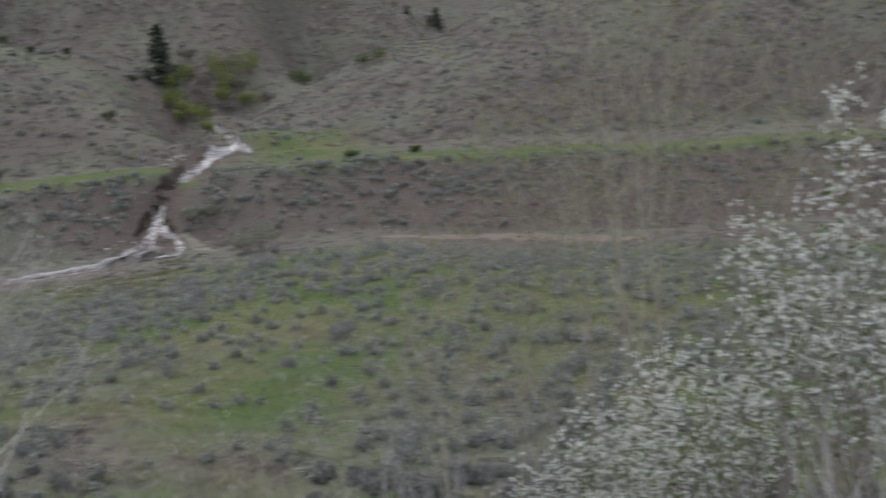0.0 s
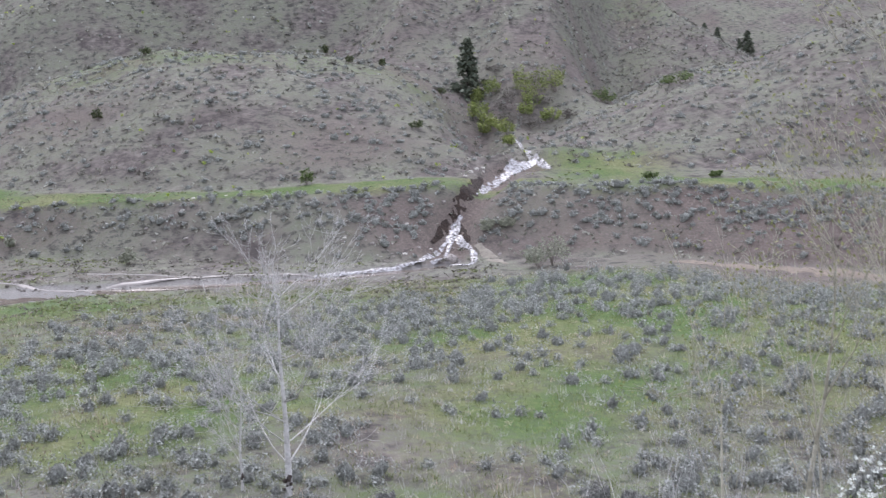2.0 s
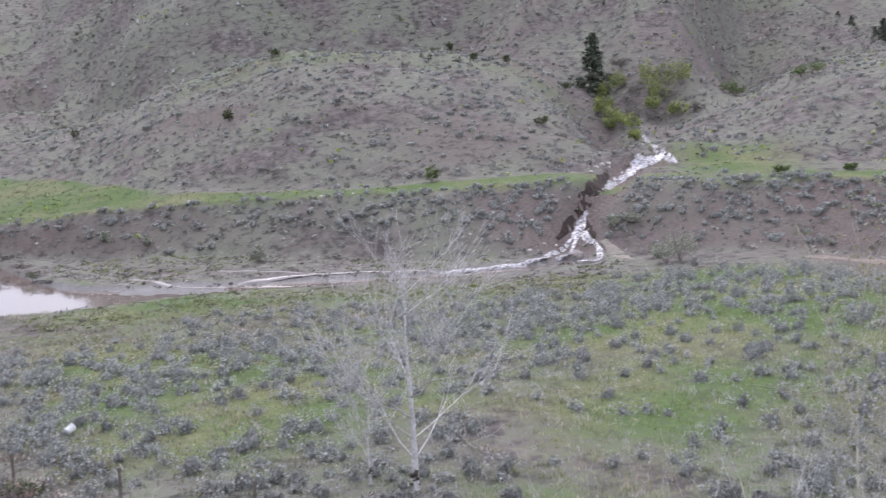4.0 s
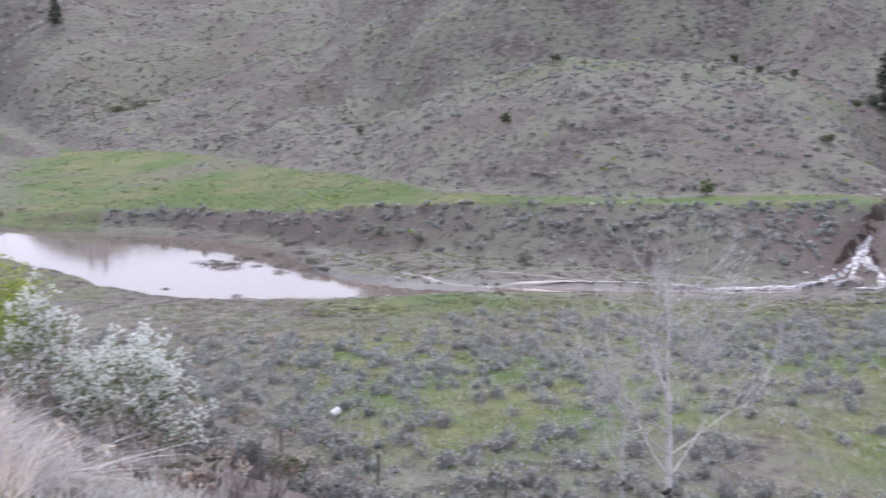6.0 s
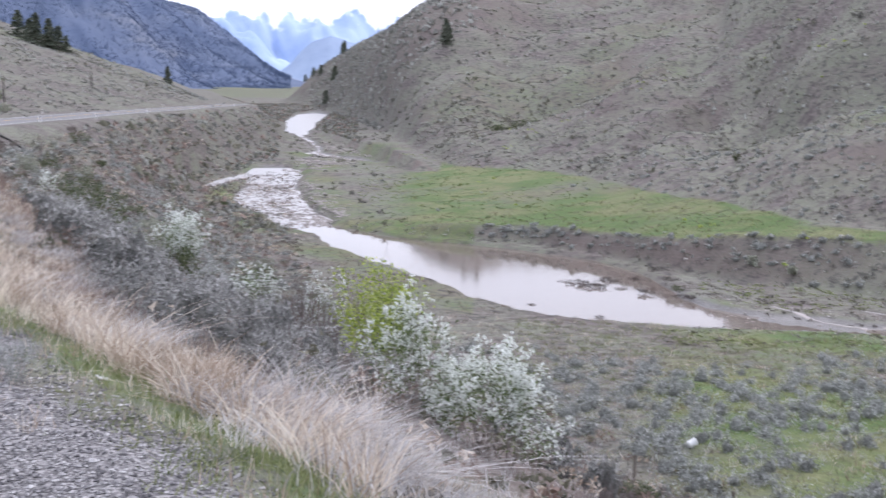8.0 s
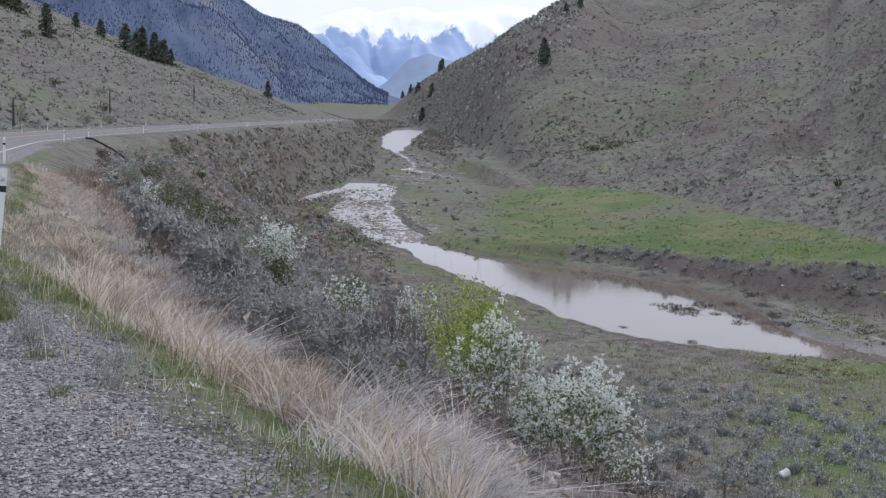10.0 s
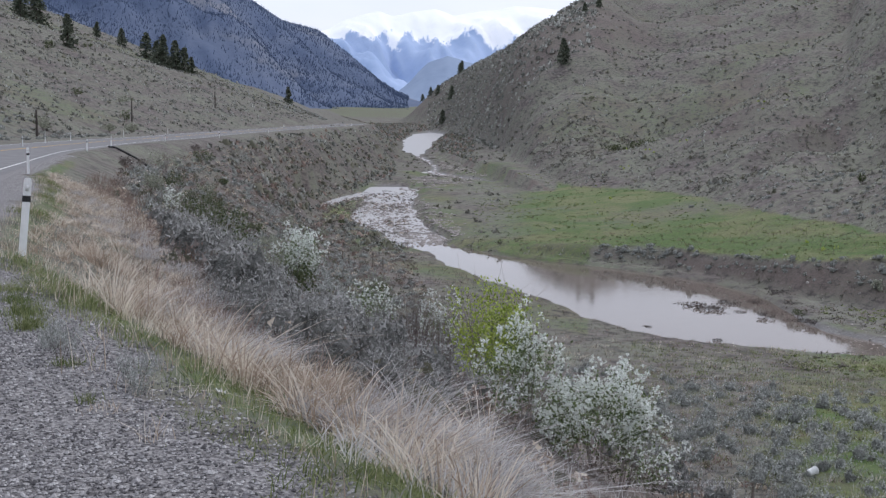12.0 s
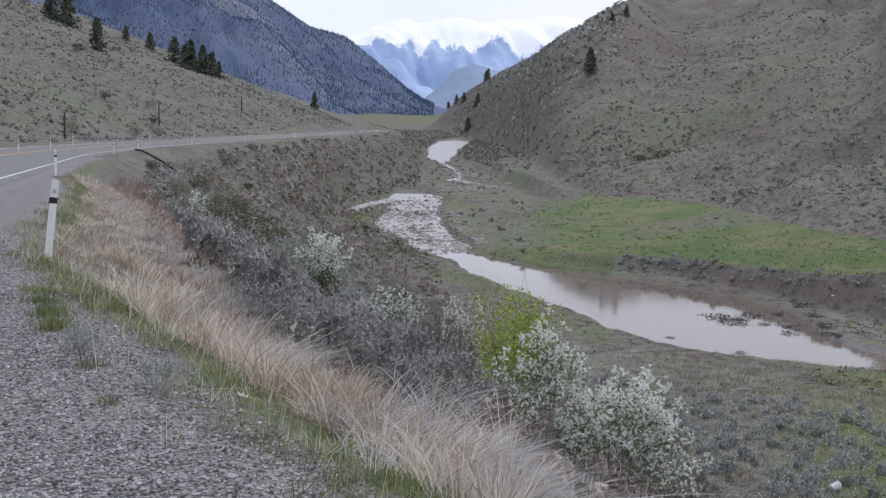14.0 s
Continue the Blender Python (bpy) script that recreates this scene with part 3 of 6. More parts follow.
def build_road():
    line = rounded(PAVEMENT[:, :2], 3)
    line = line[line[:, 1] < 445]
    v, f = ribbon(line, -9.6, 0.5, lambda x, y: road_z(x, y) + 0.022)
    road = add_mesh("road", v, f, ASPHALT)
    v, f = ribbon(line, 0.45, 2.0, lambda x, y: road_z(x, y) + 0.018)
    v = [(a, b, c - (0, 0.05, 0.35)[i % 3]) for i, (a, b, c) in enumerate(v)]
    add_mesh("gravel_edge", v, f, GRAVEL_BED, road)
    tagged(road, "grey asphalt two-lane highway curving along the hillside", "road", kind="structure")
    for lo, hi, mat, name in ((-0.16, -0.05, PAINT_WHITE, "edge_line"), (-9.2, -9.05, PAINT_WHITE, "edge_line"), (-4.75, -4.63, PAINT_YELLOW, "centre_line"), (-4.5, -4.38, PAINT_YELLOW, "centre_line")):
        v, f = ribbon(line, lo, hi, lambda x, y: road_z(x, y) + 0.028)
        add_mesh(name, v, f, mat, road)


def build_water(name, label, line, mat, level=-17.15):
    pts = line[:, :2]
    tan = np.gradient(pts, axis=0)
    tan /= np.linalg.norm(tan, axis=1)[:, None]
    nor = np.column_stack([tan[:, 1], -tan[:, 0]])
    verts, faces = [], []
    for p, q, w in zip(pts, nor, line[:, 2]):
        for o in (-1, -0.5, 0, 0.5, 1):
            v = p + q * o * (w + 3.0)
            verts.append((v[0], v[1], level))
    for i in range(len(pts) - 1):
        for j in range(4):
            a = i * 5 + j
            faces.append((a, a + 5, a + 6, a + 1))
    tagged(add_mesh(name, verts, faces, mat), label, "water", kind="structure")


def ridge(name, label, crest, r0, r1, base, mat, seed, rough_h, ravines=0.0, jag=0.0009):
    """A far mountain: crest is its skyline as (bearing, slope of the line of sight), its flank falls from r1 to r0."""
    th = np.arange(crest[0][0], crest[-1][0] + 0.01, 0.12)
    top = np.interp(th, [c[0] for c in crest], [c[1] for c in crest])
    top = top + jag * fbm(th * 1.0, th * 0, 0.9, 4, seed)
    verts, faces, m = [], [], 40
    u, a = np.meshgrid(np.linspace(0, 1, m), np.radians(th))
    rr, zt = r0 + (r1 - r0) * u, (1.6 + top * r1)[:, None]
    bump = fbm(a * r1, rr * 0.6, 260, 5, seed + 3) + ravines * (0.7 - 1.6 * np.abs(fbm(a * r1 + 0.35 * rr, rr * 0.25, 170, 4, seed + 7)))
    z = base + (zt - base) * u ** 1.15 + rough_h * bump * np.sin(np.pi * u) * np.clip((zt - base) / 100, 0, 1)
    verts = np.column_stack([(rr * np.sin(a)).ravel(), (rr * np.cos(a)).ravel(), z.ravel()])
    n = len(th)
    for k in range(n - 1):
        for j in range(m - 1):
            q = k * m + j
            faces.append((q, q + m, q + m + 1, q + 1)[::-1])
    ob = add_mesh(name, verts, faces, mat)
    return tagged(ob, label, "mountain", kind="structure")


def forest(name, label, r0, r1, crest, base, rough_h, seed, count, mat, lo, hi):
    """Small conifers over a far flank, one four-sided spire each."""
    rng = np.random.default_rng(seed)
    th = rng.uniform(lo, hi, count)
    u = rng.uniform(0.02, 1, count) ** 0.8
    a, rr = np.radians(th), r0 + (r1 - r0) * u
    top = np.interp(th, [c[0] for c in crest], [c[1] for c in crest]) + 0.0009 * fbm(th * 1.0, th * 0, 0.9, 4, seed)
    zt = 1.6 + top * r1
    bump = fbm(a * r1, rr * 0.6, 260, 5, seed + 3) + 0.7 - 1.6 * np.abs(fbm(a * r1 + 0.35 * rr, rr * 0.25, 170, 4, seed + 7))
    z = base + (zt - base) * u ** 1.15 + rough_h * bump * np.sin(np.pi * u) * np.clip((zt - base) / 100, 0, 1)
    x, y = rr * np.sin(a), rr * np.cos(a)
    keep = (fbm(x, y, 120, 4, seed + 9) + 0.7 * rng.uniform(-1, 1, count) > -0.35) & (zt - base > 14)
    x, y, z = x[keep], y[keep], z[keep]
    n = len(x)
    h, t = rng.uniform(2.6, 5.6, n), rng.uniform(0, 1.6, n)
    w = h * rng.uniform(0.18, 0.3, n)
    rows = [np.column_stack([x + w * np.cos(t + k * np.pi / 2), y + w * np.sin(t + k * np.pi / 2), z - 2]) for k in range(4)] + [np.column_stack([x, y, z + h])]
    v = np.stack(rows, 1).reshape(-1, 3)
    k = (np.arange(n) * 5)[:, None]
    f = np.concatenate([k + [0, 1, 4], k + [1, 2, 4], k + [2, 3, 4], k + [3, 0, 4]]).tolist()
    tagged(add_mesh(name, v, f, mat, shade=False), label, "trees", kind="stuff")


# ---- plants ----
SAGE = translucent(material("sagebrush_leaf", [(0.235, 0.243, 0.225), (0.37, 0.38, 0.356), (0.50, 0.512, 0.482)], 2.2, 6, 0.95, 0, island=0.5), 0.15)
# Leaf hue darkened, so the mounds read as shade behind the leaves.
SAGE_INNER_SHADE = material("sagebrush_inner_shade", [(0.13, 0.134, 0.122), (0.23, 0.236, 0.215), (0.34, 0.348, 0.32)], 9, 9, 0.95, 1.0, 26, 0.10)
HILL_SAGE = material("hillside_sage", [(0.10, 0.102, 0.09), (0.20, 0.203, 0.18), (0.34, 0.342, 0.305)], 1.2, 6, 0.95, 0, island=0.5)
HILL_GRASS = translucent(material("bleached_bunchgrass", [(0.15, 0.147, 0.12), (0.27, 0.263, 0.218), (0.41, 0.402, 0.345)], 0.4, 5, 0.9, 0, island=0.5), 0.2)
HILL_BRUSH = material("hillside_brush", [(0.08, 0.076, 0.067), (0.14, 0.134, 0.115), (0.22, 0.212, 0.182)], 1.0, 6, 0.95, 0, island=0.4)
SLOPE_SAGE = translucent(material("slope_sagebrush_leaf", [(0.19, 0.186, 0.176), (0.32, 0.315, 0.30), (0.46, 0.455, 0.435)], 2.2, 6, 0.95, 0, island=0.5), 0.15)
# Darkened copy of the inner colour, painting shadow gaps into the nearer bushes.
SAGE_DEEP_SHADE = material("sagebrush_shaded_inner", [(0.085, 0.085, 0.078), (0.15, 0.15, 0.14), (0.24, 0.24, 0.225)], 9, 9, 0.95, 1.0, 26, 0.10)
SAGE_STEM = material("sagebrush_stem", [(0.06, 0.05, 0.045), (0.15, 0.13, 0.12)], 20, 4, 0.95, 0.3)
DRY_GRASS = translucent(material("dry_grass", [(0.34, 0.262, 0.20), (0.60, 0.505, 0.41), (0.82, 0.75, 0.65)], 1.2, 4, 0.8, 0, island=0.5), 0.38)
GREY_GRASS = translucent(material("grey_matted_grass", [(0.36, 0.34, 0.33), (0.55, 0.53, 0.52), (0.70, 0.68, 0.67)], 1.2, 4, 0.85, 0, island=0.5), 0.3)
RED_GRASS = translucent(material("reddish_dry_weed", [(0.19, 0.135, 0.11), (0.33, 0.245, 0.205)], 1.5, 4, 0.85, 0, island=0.5), 0.15)
GREEN_GRASS = translucent(material("green_grass", [(0.11, 0.14, 0.05), (0.20, 0.235, 0.09), (0.31, 0.325, 0.165)], 1.5, 4, 0.75, 0, island=0.5), 0.25)
PETAL = translucent(material("white_blossom", [(0.72, 0.75, 0.70), (0.88, 0.90, 0.86)], 8, 3, 0.8, 0, island=0.4), 0.25)
LEAF = translucent(material("spring_leaf", [(0.07, 0.10, 0.035), (0.14, 0.19, 0.07), (0.20, 0.24, 0.11)], 4, 3, 0.7, 0, island=0.5), 0.3)
LEAF_LIME = translucent(material("lime_leaf", [(0.19, 0.26, 0.04), (0.34, 0.42, 0.075), (0.47, 0.53, 0.14)], 3, 3, 0.7, 0, island=0.5), 0.3)
LEAF_DARK = translucent(material("dark_green_leaf", [(0.05, 0.066, 0.032), (0.095, 0.115, 0.055), (0.15, 0.165, 0.085)], 3, 3, 0.75, 0, island=0.5), 0.2)
RAVINE_LEAF = translucent(material("ravine_leaf", [(0.12, 0.15, 0.05), (0.23, 0.275, 0.085), (0.36, 0.395, 0.15)], 0.5, 4, 0.75, 0, island=0.4), 0.25)
LEAF_PALE = translucent(material("pale_bud_leaf", [(0.24, 0.25, 0.19), (0.40, 0.41, 0.33)], 3, 3, 0.8, 0, island=0.5), 0.25)
NEEDLE = material("conifer_needle", [(0.06, 0.075, 0.055), (0.115, 0.132, 0.094), (0.18, 0.192, 0.142)], 3, 4, 0.85, 0, island=0.4)
BARK_PALE = material("pale_aspen_bark", [(0.35, 0.34, 0.325), (0.56, 0.545, 0.525)], 9, 6, 0.85, 0.3)
BARK_GREY = material("grey_twig_bark", [(0.15, 0.125, 0.11), (0.30, 0.265, 0.24)], 9, 5, 0.9, 0.3)
BARK_BROWN = material("purplish_twig_bark", [(0.10, 0.078, 0.074), (0.20, 0.165, 0.155)], 9, 5, 0.9, 0.3)
BARK_DARK = material("dark_bark", [(0.035, 0.028, 0.024), (0.10, 0.08, 0.07)], 10, 5, 0.95, 0.4)
TUFT = translucent(material("olive_tuft", [(0.10, 0.10, 0.07), (0.20, 0.19, 0.14)], 1.5, 4, 0.9, 0, island=0.5), 0.15)
SCRUB = material("woody_scrub", [(0.12, 0.11, 0.096), (0.22, 0.20, 0.175)], 3, 4, 0.95, 0, island=0.5)
POPLAR_BARK = material("poplar_bark", [(0.26, 0.245, 0.19), (0.42, 0.40, 0.32)], 9, 5, 0.85, 0.3)
BUD = translucent(material("yellow_green_bud", [(0.20, 0.21, 0.085), (0.33, 0.34, 0.16)], 4, 3, 0.8, 0, island=0.5), 0.3)


def leaves(centres, size, rng, up=0.3, long=1.7, tri=False):
    """Small leaf blades, one quad or triangle each, at the given places, turned at random."""
    n = len(centres)
    a = rng.normal(size=(n, 3))
    a[:, 2] = np.abs(a[:, 2]) * (1 + up)
    a /= np.linalg.norm(a, axis=1)[:, None]
    b = np.cross(a, rng.normal(size=(n, 3)))
    b /= np.linalg.norm(b, axis=1)[:, None] + 1e-9
    s = (size * rng.uniform(0.6, 1.4, n))[:, None]
    a, b = a * s * long / 2, b * s / 2
    if tri:
        v = np.stack([centres - a - b, centres - a + b, centres + a], 1).reshape(-1, 3)
        return v, (np.arange(n)[:, None] * 3 + np.arange(3)).tolist()
    v = np.stack([centres - a, centres - b, centres + a, centres + b], 1).reshape(-1, 3)
    return v, (np.arange(n)[:, None] * 4 + np.arange(4)).tolist()


def join(pieces):
    verts, faces, k = [], [], 0
    for v, f in pieces:
        verts.append(np.asarray(v, float).reshape(-1, 3))
        faces += [[i + k for i in q] for q in f]
        k += len(verts[-1])
    return np.vstack(verts), faces


def tubes(segments, sides=5):
    """Tapered sticks: rows of (start, end, radius, end radius)."""
    verts, faces = [], []
    ang = np.arange(sides) / sides * 2 * np.pi
    for p, q, r0, r1 in segments:
        p, q = np.asarray(p, float), np.asarray(q, float)
        d = q - p
        d /= np.linalg.norm(d) + 1e-9
        u = np.cross(d, (0.0, 1.0, 0.0) if abs(d[2]) > 0.8 else (0.0, 0.0, 1.0))
        u /= np.linalg.norm(u) + 1e-9
        w = np.cross(d, u)
        ring = np.cos(ang)[:, None] * u + np.sin(ang)[:, None] * w
        k = len(verts) * sides
        verts += [p + ring * r0, q + ring * r1]
        for i in range(sides):
            j = (i + 1) % sides
            faces.append([k + i, k + j, k + sides + j, k + sides + i])
        faces.append([k + sides + i for i in range(sides)])
    return np.vstack(verts), faces


def grow(rng, start, way, length, radius, levels, split=4, spread=0.6, lift=0.15, bend=0.12, shrink=0.62, steps=4):
    """A branching stick: its segments and the tips of its twigs."""
    segs, tips = [], []
    p, d = np.array(start, float), np.array(way, float)
    d /= np.linalg.norm(d)
    for k in range(steps):
        d = d + rng.normal(size=3) * bend + np.array([0, 0, lift * 0.3])
        d /= np.linalg.norm(d)
        q = p + d * length / steps
        r0, r1 = radius * (1 - 0.75 * k / steps), radius * (1 - 0.75 * (k + 1) / steps)
        segs.append((p, q, r0, r1))
        if levels > 0 and k >= 1:
            for _ in range(max(1, split // 2)):
                side = d + rng.normal(size=3) * spread + np.array([0, 0, lift])
                s, t = grow(rng, q, side, length * shrink * rng.uniform(0.7, 1.1), r1 * 0.62, levels - 1, split, spread, lift, bend, shrink, max(2, steps - 1))
                segs += s
                tips += t
        p = q
    tips.append(p)
    return segs, tips


def place(ob, x, y, turn=0.0, size=1.0, sink=0.05, lean=0.0):
    z = float(land(np.array([x]), np.array([y]))[0])
    ob.matrix_basis = Matrix.LocRotScale((x, y, z - sink), Euler((lean, 0, turn)), (size, size, size))
    return ob


def thing(name, label, category, group=""):
    return tagged(new(name), label, category, group)


def part(name, mesh, mat, parent, label="", shade=True, kind=""):
    ob = add_mesh(name, mesh[0], mesh[1], mat, parent, shade)
    return tagged(ob, label, kind=kind)


def spray_points(rng, count, rad, height, sprays):
    """Points of leaf sprays that stand up out of a rounded bush."""
    n = sprays
    az, rr = rng.uniform(0, 2 * np.pi, n), np.sqrt(rng.uniform(0, 1, n))
    top = height * (0.55 + 0.45 * np.sqrt(np.clip(1 - rr ** 2, 0, 1))) * rng.uniform(0.75, 1.1, n)
    bx, by = rad * rr * np.cos(az), rad * rr * np.sin(az)
    k = rng.integers(0, n, count)
    t = rng.uniform(0.25, 1, count) ** 0.7
    lobe = 0.07 * rad * 2
    return np.column_stack([bx[k] * (0.5 + 0.5 * t) + rng.normal(size=count) * lobe, by[k] * (0.5 + 0.5 * t) + rng.normal(size=count) * lobe, top[k] * t + rng.normal(size=count) * 0.02])


def dome(rng, rad, height, rings=4, seg=8, rough=0.3):
    """A lumpy rounded mound, open below."""
    el = np.linspace(-0.12, 1.25, rings)
    az = np.arange(seg) / seg * 2 * np.pi
    e, a = np.meshgrid(el, az, indexing="ij")
    k = 1 + rough * rng.uniform(-1, 1, e.shape)
    wide = np.where(e < 0, 0.72, 1.0)
    v = np.stack([rad * k * wide * np.cos(e) * np.cos(a + 0.3 * k), rad * k * wide * np.cos(e) * np.sin(a + 0.3 * k), height * k * np.sin(e)], -1).reshape(-1, 3)
    v = np.vstack([v, [[0, 0, height * rng.uniform(0.85, 1.05)]]])
    f = [[i * seg + j, i * seg + (j + 1) % seg, (i + 1) * seg + (j + 1) % seg, (i + 1) * seg + j] for i in range(rings - 1) for j in range(seg)]
    f += [[(rings - 1) * seg + j, (rings - 1) * seg + (j + 1) % seg, rings * seg] for j in range(seg)]
    return v, f


def shell_points(rng, count, rad, height):
    d = rng.normal(size=(count, 3))
    d[:, 2] = np.abs(d[:, 2])
    d /= np.linalg.norm(d, axis=1)[:, None]
    return d * rng.uniform(0.55, 1.18, count)[:, None] * [rad, rad, height]


def sage_meshes(seed, count=330, leaf=0.055, rad=0.52, height=0.75):
    rng = np.random.default_rng(seed)
    lumps = [dome(rng, rad * 0.66, height * 0.66, 5, 9)]
    for _ in range(5):
        a, q, s = rng.uniform(0, 2 * np.pi), rng.uniform(0.35, 0.75) * rad, rng.uniform(0.3, 0.5)
        v, f = dome(rng, rad * s * 0.85, height * rng.uniform(0.5, 0.82), 4, 6)
        lumps.append((v + [q * np.cos(a), q * np.sin(a), 0], f))
    fol = leaves(np.vstack([shell_points(rng, count // 2, rad * 0.95, height * 0.92), spray_points(rng, count // 2, rad * 1.1, height * 1.08, 34)]), leaf, rng, 0.8, 2.6, tri=True)
    segs = []
    for _ in range(5):
        a = rng.uniform(0, 2 * np.pi)
        s, _t = grow(rng, (0.04 * np.cos(a), 0.04 * np.sin(a), -0.05), (np.cos(a) * 0.7, np.sin(a) * 0.7, 1.0), height * 0.75, 0.016, 0, steps=3, bend=0.25)
        segs += s
    return fol, join(lumps), tubes(segs, 4)


def grass_blades(x, y, height, rng, width=0.006, droop=0.5, wind=(0.0, 0.0), az=None, lean=None, tall=1.0, simple=False):
    """Curved tapering blades rooted at x, y."""
    n = len(x)
    z = land(x, y)
    h = height * rng.uniform(0.55, 1.25, n) * (1 + 0.45 * fbm(x, y, 1.4, 2, 95)) * tall
    az = rng.uniform(0, 2 * np.pi, n) if az is None else az
    lean = np.abs(rng.normal(size=n)) * droop if lean is None else lean
    dx, dy = np.cos(az) * lean + wind[0] * rng.uniform(0.3, 1.5, n), np.sin(az) * lean + wind[1] * rng.uniform(0.3, 1.5, n)
    side = rng.uniform(0, 2 * np.pi, n)
    sx, sy = np.cos(side) * width, np.sin(side) * width
    if simple:
        rows = [np.column_stack([x - sx, y - sy, z - 0.03]), np.column_stack([x + sx, y + sy, z - 0.03]), np.column_stack([x + dx * h, y + dy * h, z + h * (1 - 0.2 * np.clip(lean, 0, 1.6))])]
        return np.stack(rows, 1).reshape(-1, 3), (np.arange(n)[:, None] * 3 + np.arange(3)).tolist()
    rows = []
    for t, w in ((0.0, 1.0), (0.4, 0.85), (0.75, 0.55)):
        px, py, pz = x + dx * h * t ** 1.7, y + dy * h * t ** 1.7, z - 0.03 + h * t * (1 - 0.18 * np.clip(lean, 0, 1.6) * t)
        rows += [np.column_stack([px - sx * w, py - sy * w, pz]), np.column_stack([px + sx * w, py + sy * w, pz])]
    rows.append(np.column_stack([x + dx * h, y + dy * h, z - 0.03 + h * (1 - 0.22 * np.clip(lean, 0, 1.6))]))
    v = np.stack(rows, 1).reshape(-1, 3)
    k = (np.arange(n) * 7)[:, None]
    f = np.concatenate([k + [0, 1, 3, 2], k + [2, 3, 5, 4]]).tolist() + (k + [4, 5, 6]).tolist()
    return v, f


def blossom_bush(seed, width, height, clusters, leaf_count, petals=6, flower=0.037, stems=14, low=0.18, name="saskatoon_bush", label="white-blossomed saskatoon bush with small green leaves"):
    rng = np.random.default_rng(seed)
    bush = thing(name, label, "bush", "blossoming bushes on the slope")
    segs = []
    for _ in range(stems):
        a, o = rng.uniform(0, 2 * np.pi), rng.uniform(0.05, 0.62) * width / height
        s, t = grow(rng, (0.08 * width * np.cos(a), 0.08 * width * np.sin(a), -0.1), (np.cos(a) * o, np.sin(a) * o, 1.0), height * rng.uniform(0.55, 0.86), 0.02, 2, 2, 0.55, 0.2, 0.09, 0.5, 4)
        segs += s
    wide = width / 2

    def inside(q):
        return (q[0] ** 2 + q[1] ** 2) / wide ** 2 + max(0.0, q[2] / height - 0.35) ** 2 / 0.46 < 1.0

    segs = [g for g in segs if inside(g[1])]
    part("woody_base", tubes(segs, 3), BARK_GREY, bush, "thin grey-brown stems", kind="stuff")
    ends = np.array([q for p, q, u, w in segs if q[2] > low * height and w < 0.009])
    tall = ends[:, 2] / height
    odds = np.clip(tall, 0.1, 1) ** (0.7 if low < 0.3 else 1.2)
    c = ends[rng.choice(len(ends), clusters, p=odds / odds.sum())] + rng.normal(size=(clusters, 3)) * 0.07
    fl = np.repeat(c, petals, axis=0) + rng.normal(size=(clusters * petals, 3)) * flower * 0.45
    part("blossom_cover", leaves(fl, flower, rng, 0.0, 1.2, tri=True), PETAL, bush, "dense clusters of small white blossoms", kind="stuff")
    lv = ends[rng.integers(0, len(ends), leaf_count)] * rng.uniform(0.82, 1.0, (leaf_count, 1)) + rng.normal(size=(leaf_count, 3)) * 0.10
    part("leaf_cover", leaves(lv[lv[:, 2] > 0.02], 0.036, rng), LEAF, bush, "small fresh green leaves", kind="stuff")
    return bush


def leafy_bush(seed, width, height, count, mat, leaf, name, label, group="", sprays=26, stem_mat=None):
    rng = np.random.default_rng(seed)
    bush = thing(name, label, "bush", group)
    part("foliage", leaves(spray_points(rng, count, width / 2, height, sprays), leaf, rng, 0.5, 1.6), mat, bush, kind="stuff")
    segs = []
    for _ in range(10):
        a, o = rng.uniform(0, 2 * np.pi), rng.uniform(0.1, 0.6)
        s, _t = grow(rng, (0, 0, -0.1), (np.cos(a) * o, np.sin(a) * o, 1), height * 0.85, 0.012 * height + 0.006, 1, 2, 0.4, 0.3, 0.1, 0.5, 3)
        segs += s
    part("woody_base", tubes(segs, 4), stem_mat or BARK_GREY, bush, kind="stuff")
    return bush


def twiggy_bush(seed, width, height, mat, name, label, stems=22, levels=2):
    rng = np.random.default_rng(seed)
    bush = thing(name, label, "bush", "bare shrubs on the slope")
    for k in range(3):
        segs = []
        for _ in range(stems // 3):
            a, o = rng.uniform(0, 2 * np.pi), rng.uniform(0.1, 0.5 * width / height + 0.2)
            s, _t = grow(rng, (0.15 * np.cos(a), 0.15 * np.sin(a), -0.1), (np.cos(a) * o, np.sin(a) * o, 1), height * rng.uniform(0.6, 1.0), 0.013, levels, 2, 0.4, 0.3, 0.1, 0.55, 4)
            segs += s
        part("woody_base", tubes(segs, 3), mat, bush, kind="stuff")
    return bush


